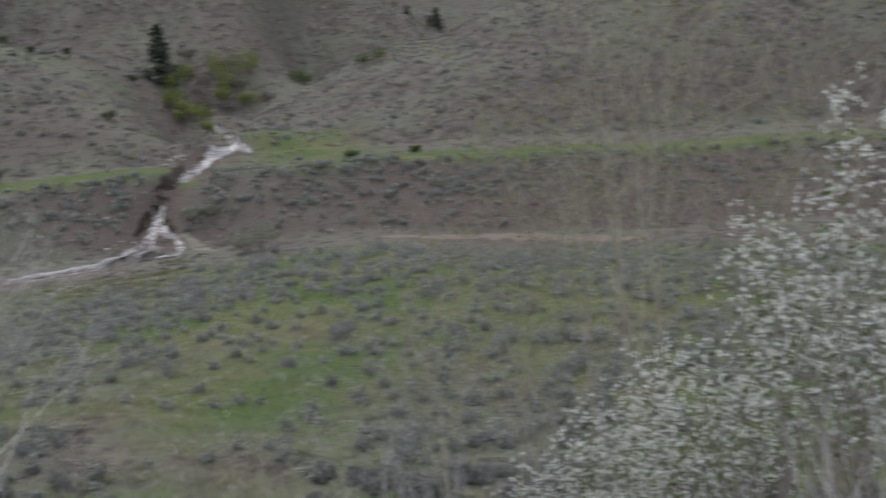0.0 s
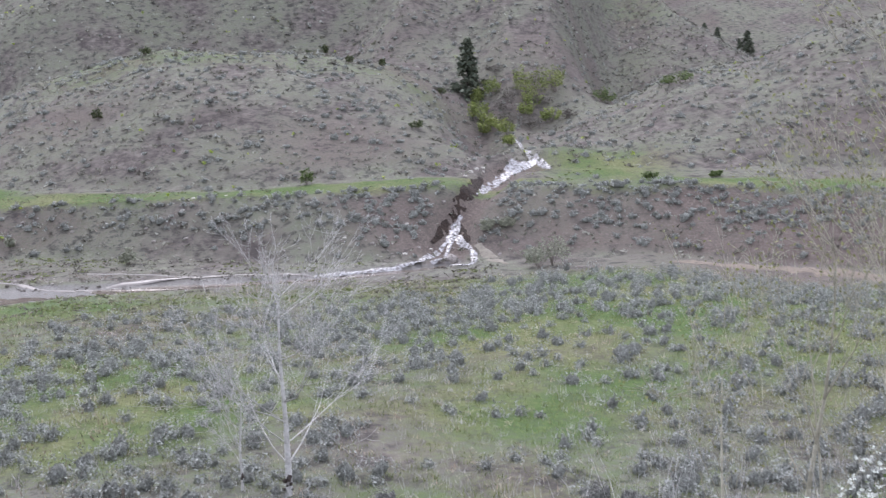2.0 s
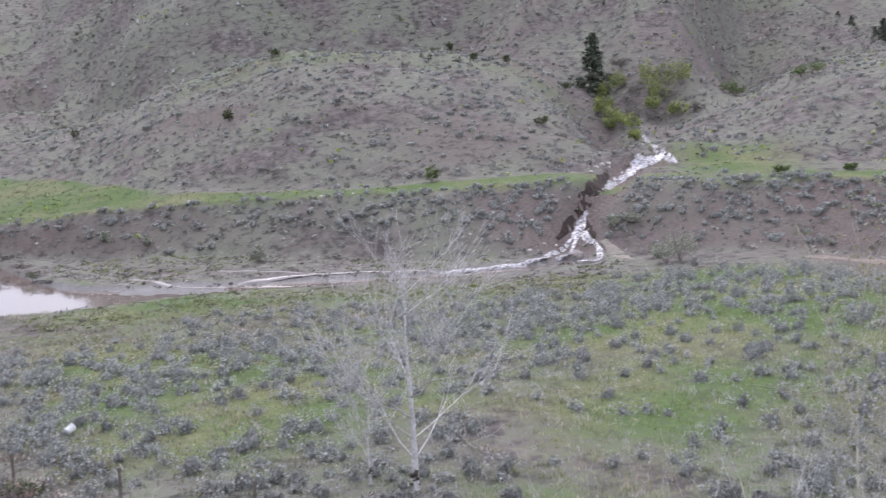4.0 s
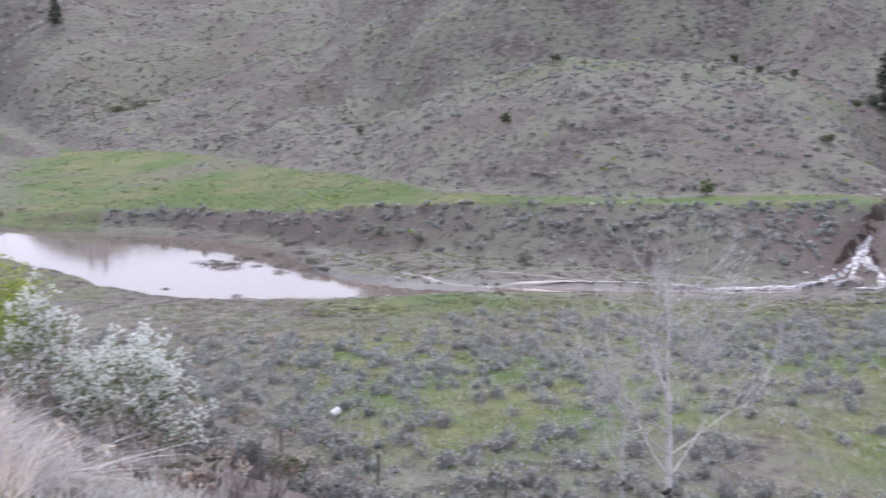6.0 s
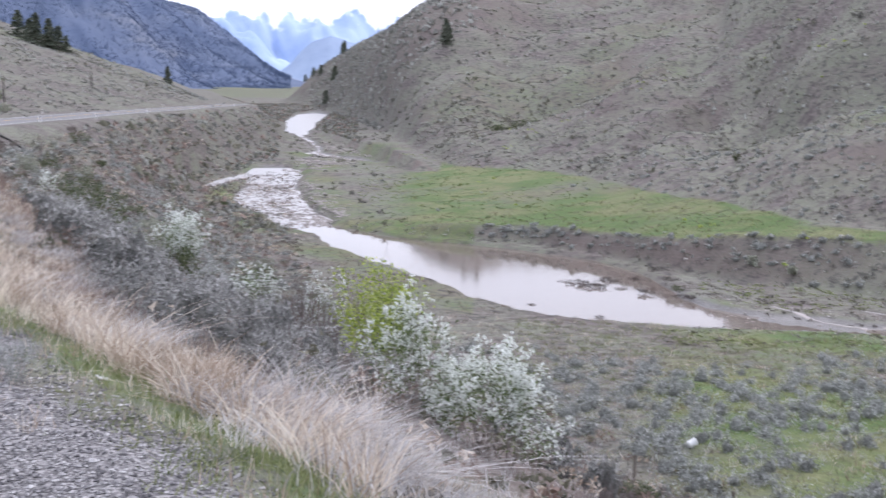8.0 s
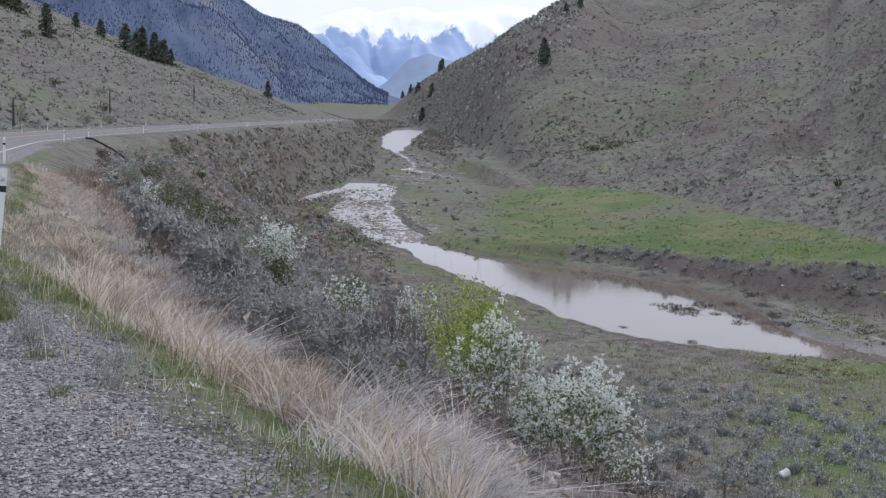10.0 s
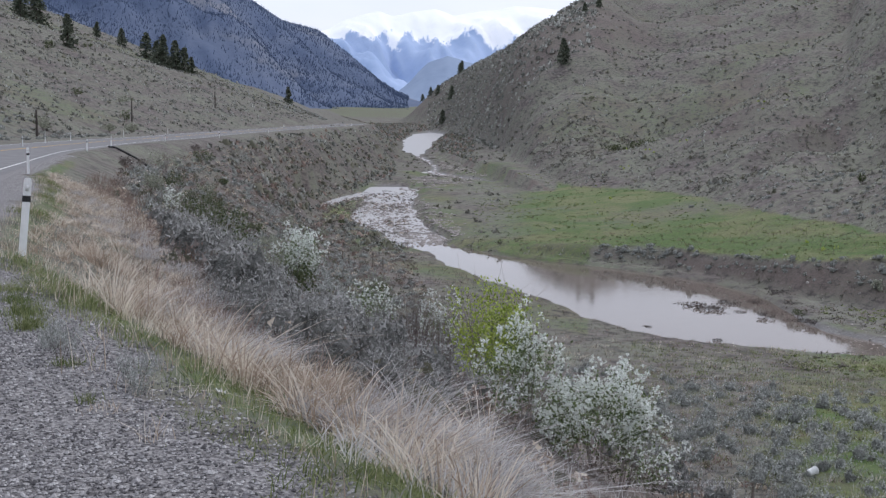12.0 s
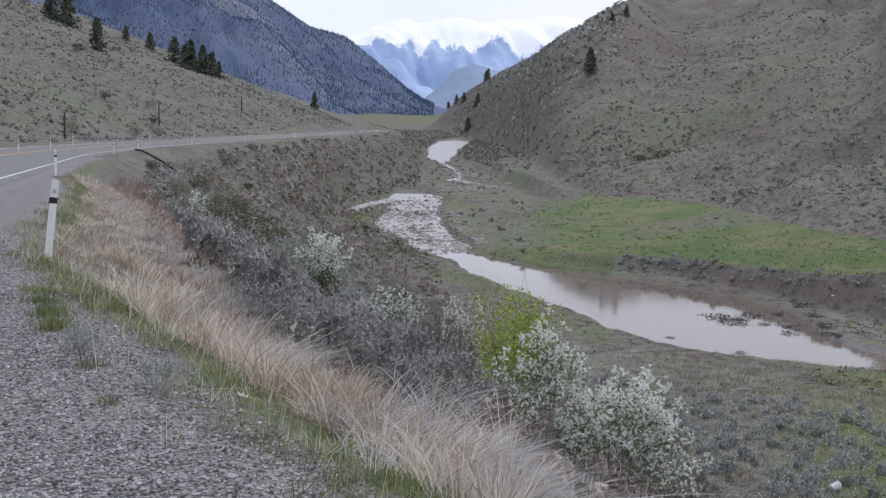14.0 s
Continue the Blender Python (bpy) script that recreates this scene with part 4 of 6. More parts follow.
def bare_tree(seed, height, radius, bark, name, label, limbs=9, clear=0.35, buds=0, lean=0.0, spread=0.75, twig_bark=None, reach=0.42, bud=0.05, twig=0.0, levels=2, knots=()):
    """A leafless young tree: trunk, limbs that fan out and up, twigs."""
    rng = np.random.default_rng(seed)
    tree = thing(name, label, "tree", "bare young trees below the road")
    segs, p, d = [], np.array([0, 0, -0.3]), np.array([lean, 0, 1.0])
    n, tips = 10, []
    limb_sets = []
    for k in range(n):
        d = d + rng.normal(size=3) * 0.035
        d /= np.linalg.norm(d)
        q = p + d * height * 0.9 / n
        segs.append((p, q, radius * (1 - 0.85 * k / n), radius * (1 - 0.85 * (k + 1) / n)))
        if k / n >= clear - 0.05:
            for _ in range(max(1, round(limbs / (n * (1 - clear))))):
                a = rng.uniform(0, 2 * np.pi)
                way = np.array([np.cos(a) * spread, np.sin(a) * spread, 0.75])
                s, t = grow(rng, q, way, height * reach * (1.15 - 0.6 * k / n) * rng.uniform(0.7, 1.1), radius * 0.27 * (1 - 0.45 * k / n), levels, 4, 0.5, 0.22, 0.13, 0.55, 4)
                limb_sets.append(s)
                tips += t
        p = q
    trunk = part("trunk", tubes(segs, 8), bark, tree)
    for s in limb_sets:
        part("limb", tubes([(p, q, max(u, twig), max(w, twig)) for p, q, u, w in s], 3 if levels > 2 else 4), twig_bark or bark, trunk)
    for h, size in knots:
        bumps = [dome(rng, size * rng.uniform(0.5, 1), size * rng.uniform(0.6, 1.3), 3, 6) for _ in range(5)]
        part("knot", join([(v + [rng.uniform(-1, 1) * radius, rng.uniform(-1, 1) * radius, h + rng.uniform(-1, 1) * size], f) for v, f in bumps]), BARK_DARK, trunk, "black burl on the bark")
    if buds:
        t = np.array(tips)
        c = t[rng.integers(0, len(t), buds)] + rng.normal(size=(buds, 3)) * 0.12
        part("bud_cover", leaves(c, bud, rng), BUD, tree, "yellow-green opening buds", kind="stuff")
    return tree


def conifer_meshes(seed, height, width, count=900):
    rng = np.random.default_rng(seed)
    trunk = tubes([((0, 0, -0.3), (0, 0, height * 0.5), height * 0.022, height * 0.013), ((0, 0, height * 0.5), (0, 0, height * 0.98), height * 0.013, 0.01)], 7)
    pieces = []
    for tier in range(17):
        t = 0.06 + 0.93 * tier / 17
        reach = width / 2 * (1 - t) ** 0.8 * rng.uniform(0.75, 1.15) + 0.05 * width
        for k in range(9):
            a = rng.uniform(0, 2 * np.pi)
            m = max(3, count // 153)
            s = rng.uniform(0.15, 1, m)
            r = reach * s * rng.uniform(0.8, 1.1)
            c = np.column_stack([r * np.cos(a + rng.normal(size=m) * 0.14), r * np.sin(a + rng.normal(size=m) * 0.14), np.full(m, t * height) - 0.28 * r + rng.normal(size=m) * 0.012 * height])
            pieces.append(leaves(c, 0.045 * height, rng, -0.3, 2.0))
    return trunk, join(pieces)


def conifer_at(meshes, x, y, size, label, turn=0.0):
    tree = thing("conifer_tree", label, "tree", "scattered conifers on the hillsides")
    for nm, me in zip(("trunk", "crown"), meshes):
        ob = new(nm, me)
        ob.parent = tree
    return place(tree, x, y, turn, size, 0.1)


# ---- made things ----
POST_WHITE = material("white_plastic", [(0.86, 0.86, 0.85), (0.95, 0.95, 0.95)], 12, 4, 0.5, 0.05)
POST_BLACK = material("black_band", [(0.02, 0.02, 0.02), (0.05, 0.05, 0.05)], 12, 4, 0.6, 0.05)
REFLECT = material("reflector", [(0.6, 0.6, 0.58), (0.85, 0.85, 0.85)], 30, 2, 0.25, 0.05)
WEATHERED = material("weathered_wood", [(0.10, 0.085, 0.07), (0.24, 0.21, 0.18)], 14, 6, 0.9, 0.5)
POLE_WOOD = material("dark_pole_wood", [(0.035, 0.03, 0.027), (0.09, 0.075, 0.065)], 9, 6, 0.9, 0.4)
RUBBER = material("black_pipe", [(0.012, 0.012, 0.013), (0.035, 0.035, 0.035)], 8, 4, 0.6, 0.2)
STEEL = material("galvanised_wire", [(0.25, 0.25, 0.25), (0.4, 0.4, 0.4)], 20, 3, 0.5, 0.0, metal=0.8)
ROCK = material("grey_rock", [(0.16, 0.14, 0.125), (0.30, 0.27, 0.25), (0.42, 0.39, 0.37)], 5, 7, 0.9, 0.5)
PALE_ROCK = material("pale_rock", [(0.40, 0.37, 0.33), (0.60, 0.57, 0.53)], 5, 7, 0.9, 0.5)
DARK_SOIL = material("wet_dark_soil", [(0.02, 0.014, 0.011), (0.055, 0.036, 0.028)], 2.5, 7, 0.75, 0.9, 6, 0.15)
BUCKET_WHITE = material("white_bucket", [(0.72, 0.72, 0.70), (0.85, 0.85, 0.84)], 10, 3, 0.5, 0.05)
GRAVEL = material("crushed_gravel", [(0.10, 0.095, 0.097), (0.20, 0.19, 0.192), (0.33, 0.317, 0.312), (0.52, 0.50, 0.49)], 9, 5, 0.9, 0.3, island=0.8, spread=(0.1, 0.9))


def foam_material():
    m = bpy.data.materials.new("muddy_white_water")
    m.use_nodes = True
    n, l = m.node_tree.nodes, m.node_tree.links
    bsdf = n["Principled BSDF"]
    geo, tex, ramp = n.new("ShaderNodeNewGeometry"), n.new("ShaderNodeTexNoise"), n.new("ShaderNodeValToRGB")
    tex.inputs["Scale"].default_value, tex.inputs["Detail"].default_value = 3.6, 9
    els = ramp.color_ramp.elements
    els[0].position, els[0].color = 0.40, (0.17, 0.152, 0.148, 1)
    els[1].position, els[1].color = 0.60, (0.50, 0.49, 0.50, 1)
    l.new(geo.outputs["Position"], tex.inputs["Vector"])
    l.new(tex.outputs["Fac"], ramp.inputs["Fac"])
    l.new(ramp.outputs["Color"], bsdf.inputs["Base Color"])
    bsdf.inputs["Roughness"].default_value = 0.25
    bump = n.new("ShaderNodeBump")
    bump.inputs["Strength"].default_value, bump.inputs["Distance"].default_value = 0.8, 0.12
    l.new(tex.outputs["Fac"], bump.inputs["Height"])
    l.new(bump.outputs["Normal"], bsdf.inputs["Normal"])
    return m


FOAM = foam_material()
MUD_BAR = material("grey_mud", [(0.10, 0.09, 0.08), (0.19, 0.17, 0.155)], 1.5, 6, 0.7, 0.4)
FAN_SAND = material("washed_out_sand", [(0.20, 0.175, 0.145), (0.31, 0.28, 0.235)], 2.5, 7, 0.95, 0.4)
SAND = material("tan_sand", [(0.17, 0.138, 0.112), (0.275, 0.225, 0.185)], 1.5, 8, 0.95, 0.4)


def at(bearing, distance):
    return distance * math.sin(radians(bearing)), distance * math.cos(radians(bearing))


def box(cx, cy, cz, sx, sy, sz, bevel=0.1):
    """A block with chamfered upright edges."""
    b = bevel * min(sx, sy)
    ring = [(sx / 2 - b, -sy / 2), (sx / 2, -sy / 2 + b), (sx / 2, sy / 2 - b), (sx / 2 - b, sy / 2), (-sx / 2 + b, sy / 2), (-sx / 2, sy / 2 - b), (-sx / 2, -sy / 2 + b), (-sx / 2 + b, -sy / 2)]
    v = [(cx + x, cy + y, cz - sz / 2) for x, y in ring] + [(cx + x, cy + y, cz + sz / 2) for x, y in ring]
    f = [[i, (i + 1) % 8, 8 + (i + 1) % 8, 8 + i] for i in range(8)] + [list(range(8))[::-1], list(range(8, 16))]
    return np.array(v), f


def delineator():
    """Roadside marker post: curved white plastic blade, black band, small reflector."""
    post = thing("delineator_post", "white plastic roadside delineator post with black band", "post", "roadside delineator posts")
    w, h = 0.042, 0.9
    prof = [(-w, 0.0), (-w * 0.6, 0.016), (0, 0.022), (w * 0.6, 0.016), (w, 0.0), (w * 0.6, 0.006), (0, 0.012), (-w * 0.6, 0.006)]

    def blade(z0, z1, grow_by, top=0.0):
        v, k = [], len(prof)
        for z, s in ((z0, 1.0), (z1 - top, 1.0), (z1, 0.8 if top else 1.0)):
            v += [(x * s * grow_by, y * grow_by, z) for x, y in prof]
        f = [[r * k + i, r * k + (i + 1) % k, (r + 1) * k + (i + 1) % k, (r + 1) * k + i] for r in range(2) for i in range(k)]
        return np.array(v), f + [list(range(2 * k, 3 * k)), list(range(k))[::-1]]

    part("blade", blade(-0.2, h, 1.0, 0.05), POST_WHITE, post, shade=False)
    band = blade(h - 0.27, h - 0.2, 1.1)
    band[0][:, 1] -= 0.003
    part("band", band, POST_BLACK, post, "narrow black band", shade=False)
    part("reflector", box(0, 0.004, h - 0.11, 0.035, 0.008, 0.07), REFLECT, post, "small white reflector")
    return post


def fence_post(seed, height):
    rng = np.random.default_rng(seed)
    post = thing("fence_post", "grey weathered wooden fence post leaning slightly", "post", "old fence posts in the meadow")
    segs, p = [], np.array([0, 0, -0.3])
    for k in range(3):
        q = p + np.array([rng.normal() * 0.01, rng.normal() * 0.01, (height + 0.3) / 3])
        segs.append((p, q, 0.065 - 0.005 * k, 0.06 - 0.005 * k))
        p = q
    part("shaft", tubes(segs, 8), WEATHERED, post, shade=False)
    part("top_cut", tubes([(p - np.array([0, 0, 0.03]), p + np.array([0.01, 0, 0.02]), 0.053, 0.035)], 8), WEATHERED, post, "split end grain", False)
    return post


def utility_pole(height, arms=True):
    pole = thing("utility_pole", "dark wooden utility pole beside the highway", "pole", "utility poles along the road")
    part("shaft", tubes([((0, 0, -0.5), (0, 0, height * 0.5), 0.17, 0.14), ((0, 0, height * 0.5), (0, 0, height), 0.14, 0.11)], 9), POLE_WOOD, pole)
    if arms:
        arm = part("crossarm", box(0, 0.14, height - 0.6, 2.2, 0.1, 0.12), POLE_WOOD, pole)
        for x in (-0.95, 0.95):
            part("insulator", tubes([((x, 0.14, height - 0.54), (x, 0.14, height - 0.38), 0.04, 0.03)], 8), REFLECT, arm)
    return pole


def stone_mesh(seed, size):
    rng = np.random.default_rng(seed)
    bm = bmesh.new()
    bmesh.ops.create_icosphere(bm, subdivisions=2, radius=1)
    s = np.array([1.0, rng.uniform(0.6, 0.95), rng.uniform(0.45, 0.75)])
    for v in bm.verts:
        d = 1 + 0.3 * noise.noise(v.co * 1.3 + Vector((seed * 3.1, 0, 0))) + 0.12 * noise.noise(v.co * 3.7 + Vector((seed, 5, 0)))
        v.co = Vector(np.array(v.co) * s * d * size)
    me = bpy.data.meshes.new("stone")
    bm.to_mesh(me)
    bm.free()
    return me


def draped(points, widths, lift, per=7, across=5, wobble=0.55, seed=1):
    """A strip of running water laid over the land."""
    line = rounded([(*p, w) for p, w in zip(points, widths)], per)
    tan = np.gradient(line[:, :2], axis=0)
    tan /= np.linalg.norm(tan, axis=1)[:, None]
    nor = np.column_stack([tan[:, 1], -tan[:, 0]])
    o = np.linspace(-1, 1, across)
    w = line[:, 2] * (1 + wobble * fbm(line[:, 0] * 1.0, line[:, 1] * 1.0, 1.1, 3, seed))
    xy = line[:, None, :2] + nor[:, None, :] * (o[None, :, None] * w[:, None, None])
    x, y = xy[..., 0].ravel(), xy[..., 1].ravel()
    z = land(x, y) + lift + 0.04 * fbm(x, y, 0.8, 2, seed + 5) - 0.04 * np.tile(np.abs(o) ** 3, len(line))
    f = [[i * across + j, (i + 1) * across + j, (i + 1) * across + j + 1, i * across + j + 1] for i in range(len(line) - 1) for j in range(across - 1)]
    return np.column_stack([x, y, z]), f


# ---- the setting ----
ground = build_ground()
build_road()
split = int(np.argmin(np.abs(CREEK[:, 1] - 163)))
build_water("water", "still silty creek water mirroring the pale sky", CREEK[:split + 1], POND)
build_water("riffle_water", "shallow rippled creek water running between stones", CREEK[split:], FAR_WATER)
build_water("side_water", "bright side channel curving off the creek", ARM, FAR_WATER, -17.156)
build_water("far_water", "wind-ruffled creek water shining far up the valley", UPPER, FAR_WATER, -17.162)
DARK_CREST = [(-40, 0.12), (-20, 0.13), (-12, 0.105), (-8.2, 0.0844), (-6.5, 0.066), (-4.8, 0.0573), (-3.6, 0.042), (-2.4, 0.0245), (-1.2, 0.009), (-0.3, 0.0015), (0.9, -0.0052)]
ridge("mountain_forested", "dark forested mountain flank beyond the valley, tinted blue for haze", DARK_CREST, 1750, 2700, -12, HAZED_FOREST, 5, 38, 1.0)
ridge("hill_distant", "hazy blue rounded hill in the distance", [(-1.8, 0.0), (-0.6, 0.016), (0.3, 0.033), (1.2, 0.038), (2.0, 0.033), (3.5, 0.03), (8, 0.02)], 2900, 3400, -8, HAZED_HILL, 8, 20)
ridge("mountain_snowy", "snow-capped mountain range tinted blue for haze, under white cloud", [(-12, 0.04), (-5.5, 0.052), (-4.3, 0.0585), (-3.5, 0.066), (-2.7, 0.0705), (-1.95, 0.073), (-1.4, 0.069), (-0.4, 0.0725), (0.66, 0.075), (1.45, 0.070), (2.2, 0.0725), (3.5, 0.075), (4.3, 0.078), (5.4, 0.077), (8, 0.07), (14, 0.06)], 3700, 4700, -10, HAZED_SNOW_RANGE, 9, 60, 1.3, 0.00045)
forest("forest_cover", "dark conifers covering the far mountain flank, tinted blue for haze", 1750, 2700, DARK_CREST, -12, 38, 5, 34000, HAZED_TREE, -24, -0.6)


# ---- running water and the washout ----
washout = tagged(new("washout_stream"), "muddy white floodwater pouring down an eroded bank", "stream", kind="structure")
part("upper_run", draped([(107.5, 103.3), (105.5, 100.7), (98.1, 92.3), (93.5, 88), (89.6, 87.1), (86.8, 86.3), (83.6, 84.7), (80.6, 82.4)], [0.2, 0.28, 0.4, 0.62, 0.6, 0.5, 0.42, 0.25], 0.07, seed=3), FOAM, washout)
part("side_pool", draped([(93.6, 88.2), (93.0, 85.9), (91.6, 83.4)], [0.4, 0.42, 0.12], 0.05, seed=13), FOAM, washout)
part("plunge", draped([(80.8, 82.6), (78.6, 81.3), (77.0, 80.8), (75.8, 80.5)], [0.24, 0.05, 0.06, 0.3], 0.03, seed=4), FOAM, washout)
part("fan_head", draped([(76.2, 80.6), (75.2, 80.2), (74.2, 79.5)], [0.22, 0.4, 0.3], 0.10, seed=14), FOAM, washout)
part("left_fork", draped([(74.4, 79.8), (72.4, 79.0), (70.6, 78.2), (69.0, 77.5), (66.3, 77.3), (63.5, 78.2), (58.8, 80.0)], [0.28, 0.24, 0.22, 0.28, 0.32, 0.22, 0.16], 0.09, seed=5), FOAM, washout)
part("right_fork", draped([(74.3, 79.2), (73.4, 77.2), (72.6, 75.6), (71.8, 74.4), (69.9, 73.0), (68.2, 74.2), (67.2, 76.2)], [0.28, 0.24, 0.26, 0.28, 0.28, 0.26, 0.24], 0.09, seed=6), FOAM, washout)
part("middle_fork", draped([(73.8, 79.2), (72.2, 78.2), (70.4, 76.8), (68.6, 76.4)], [0.16, 0.2, 0.2, 0.2], 0.10, seed=7), FOAM, washout)
part("thread", draped([(59, 79.9), (56.5, 82.4), (51.7, 86.2), (47, 88.6), (42.7, 90.6), (40.8, 93.6), (39.2, 97.5)], [0.16, 0.16, 0.2, 0.25, 0.25, 0.2, 0.2], 0.06, seed=8), RIFFLE, washout)
part("thread", draped([(51.3, 86.6), (48.5, 91.4), (45, 96)], [0.12, 0.18, 0.12], 0.05, seed=9), RIFFLE, washout)
part("cut_bank", draped([(80.0, 82.6), (78.4, 81.8), (76.8, 81.3), (75.2, 80.9), (73.6, 80.3), (71.4, 79.4)], [0.3, 0.75, 0.8, 0.5, 0.35, 0.15], 0.06, seed=10), DARK_SOIL, washout, "raw wet dark earth")
part("cut_bank", draped([(84.6, 86.4), (82.2, 84.6), (80.2, 83.0), (78.6, 81.9)], [0.2, 0.45, 0.5, 0.4], 0.07, seed=11), DARK_SOIL, washout, "raw wet dark earth")
part("cut_bank", draped([(75.6, 80.0), (74.6, 78.6), (73.6, 76.8)], [0.12, 0.28, 0.1], 0.07, seed=15), DARK_SOIL, washout, "raw wet dark earth")
part("gravel_fan", draped([(73.4, 75.6), (72.9, 73.6), (71.9, 70.4)], [0.3, 0.6, 0.15], 0.05, seed=12), FAN_SAND, washout, "pale washed-out sand")
sand = add_mesh("sand_track", *draped([at(53.2, 98.6), at(55, 99.4), at(57.5, 99.4), at(60, 98), at(63, 95.8), at(66, 94.8)], [0.3, 1.2, 1.8, 1.8, 1.6, 0.5], 0.05, seed=31), SAND)
tagged(sand, "strip of bare tan sand at the foot of the far bank", "track", kind="structure")

stone_forms = [stone_mesh(k, 1.0) for k in range(6)]
for f in stone_forms:
    f.materials.append(ROCK)
pale_forms = [stone_mesh(40 + k, 1.0) for k in range(3)]
for f in pale_forms:
    f.materials.append(PALE_ROCK)


def stone(x, y, size, turn, pale=False, k=0):
    ob = new("boulder" if size > 0.25 else "stone", (pale_forms if pale else stone_forms)[k % (3 if pale else 6)])
    tagged(ob, "pale broken rock lying on the bank" if pale else "rough grey stone half sunk in the ground", "rock", "loose stones")
    place(ob, x, y, turn, size, size * 0.2)


rng = np.random.default_rng(91)
for k, (x, y, s) in enumerate([(84.0, 87.4, 0.35), (85.4, 87.9, 0.3), (86.7, 88.3, 0.28), (86.2, 87.7, 0.2), (82.6, 86.6, 0.22)]):
    stone(x, y, s, k * 1.3, True, k)
stone(70.9, 76.3, 0.75, 0.4, False, 1)
stone(70.2, 75.8, 0.4, 1.4, False, 2)
for k in range(46):
    th = rng.uniform(16, 47)
    r = float(bank_r(th)) + rng.uniform(1, 9)
    stone(*at(th, r), rng.uniform(0.10, 0.26), rng.uniform(0, 6), k % 4 == 0, k)
for k in range(40):
    d = rng.uniform(0, 1)
    stone(-3 + 4 * d + rng.normal() * 2.2, 196 - 26 * d, rng.uniform(0.15, 0.4), rng.uniform(0, 6), k % 5 == 0, k)

# ---- roadside furniture ----
first = place(delineator(), *at(-18.15, 14.4), 0.35, 1.0, 0.02)
first.rotation_euler = (0.02, 0.10, 0.35)
for x, y, s in [(-13.2, 41.2, 1.0), (-24.8, 91.1, 1.0), (-28.0, 110.9, 1.0), (-29.6, 142, 1.0), (-29.6, 180, 1.0), (-29.3, 235, 1.0), (-26.5, 300, 1.0), (-21, 370, 1.0)]:
    copy_thing(first, Matrix.Translation((x, y, float(land(np.array([x]), np.array([y]))[0]))) @ Matrix.Rotation(0.25, 4, "Z"))
for x, y in [(-31.3, 89.3), (-34.5, 106.4), (-38.0, 124.2), (-41.0, 143.7), (-44.3, 182.8), (-43.9, 212.7), (-37, 330)]:
    copy_thing(first, Matrix.Translation((x, y, road_z(x, y))) @ Matrix.Rotation(-0.2, 4, "Z"))
for x, y, h in [(-47.5, 152, 3.6), (-56, 238, 4.2), (-53, 316, 4.2)]:
    place(utility_pole(h, False), x, y, 0.3, 1.0, 0.0)

pipe = thing("drain_pipe", "black plastic drain pipe running down the road embankment", "pipe")
px = np.linspace(0, 1, 9)
pipe_x, pipe_y = -26.6 + 6.2 * px, 104.5 - 7.0 * px
pipe_z = land(pipe_x, pipe_y) + 0.12
for lo, hi in ((0, 3), (3, 8)):
    part("pipe_length", tubes([((pipe_x[i], pipe_y[i], pipe_z[i]), (pipe_x[i + 1], pipe_y[i + 1], pipe_z[i + 1]), 0.08, 0.08) for i in range(lo, hi)], 10), RUBBER, pipe)
part("coupling", tubes([((pipe_x[3] - 0.1, pipe_y[3] + 0.15, pipe_z[3] + 0.03), (pipe_x[3] + 0.1, pipe_y[3] - 0.15, pipe_z[3] - 0.03), 0.10, 0.10)], 10), RUBBER, pipe)

# ---- fence and oddments on the flat ----
fence = [(10.9, 49.4), (12.6, 44.3), (14.8, 39.6), (17.6, 34.9), (20.8, 30.6)]
for k, (x, y) in enumerate(fence):
    fp = place(fence_post(k, 1.15), x, y, k * 1.1, 1.0, 0.0)
    fp.rotation_euler = (0.05 - 0.03 * k, -0.06, k * 1.1)
for k, (x, y) in enumerate([(-4.0, 130.4), (-5.2, 132.5), (-7.2, 122.5), (-8.1, 127)]):
    place(fence_post(10 + k, 1.5), x, y, k, 1.0, 0.0)

bucket = thing("bucket", "white plastic bucket lying in the sagebrush", "bucket")
ring = np.arange(20) / 20 * 2 * np.pi
bv, bf = [], []
for z, r in ((0, 0.135), (0.02, 0.14), (0.34, 0.165), (0.345, 0.178), (0.37, 0.178), (0.37, 0.162), (0.03, 0.13)):
    bv += [(r * np.cos(a), r * np.sin(a), z) for a in ring]
for k in range(6):
    bf += [[k * 20 + i, k * 20 + (i + 1) % 20, (k + 1) * 20 + (i + 1) % 20, (k + 1) * 20 + i] for i in range(20)]
bf += [list(range(20))[::-1], list(range(120, 140))]
tub = part("tub", (np.array(bv), bf), BUCKET_WHITE, bucket)
part("handle", tubes([((0.18 * np.cos(a), 0.05 + 0.16 * np.sin(a), 0.32 - 0.06 * np.sin(a)), (0.18 * np.cos(b), 0.05 + 0.16 * np.sin(b), 0.32 - 0.06 * np.sin(b)), 0.004, 0.004) for a, b in zip(np.linspace(0, np.pi, 9)[:-1], np.linspace(0, np.pi, 9)[1:])], 5), STEEL, tub, "thin wire handle")
place(bucket, 16.2, 48.8, 0.4, 1.05, -0.16)
bucket.rotation_euler = (0.0, 1.35, 0.4)

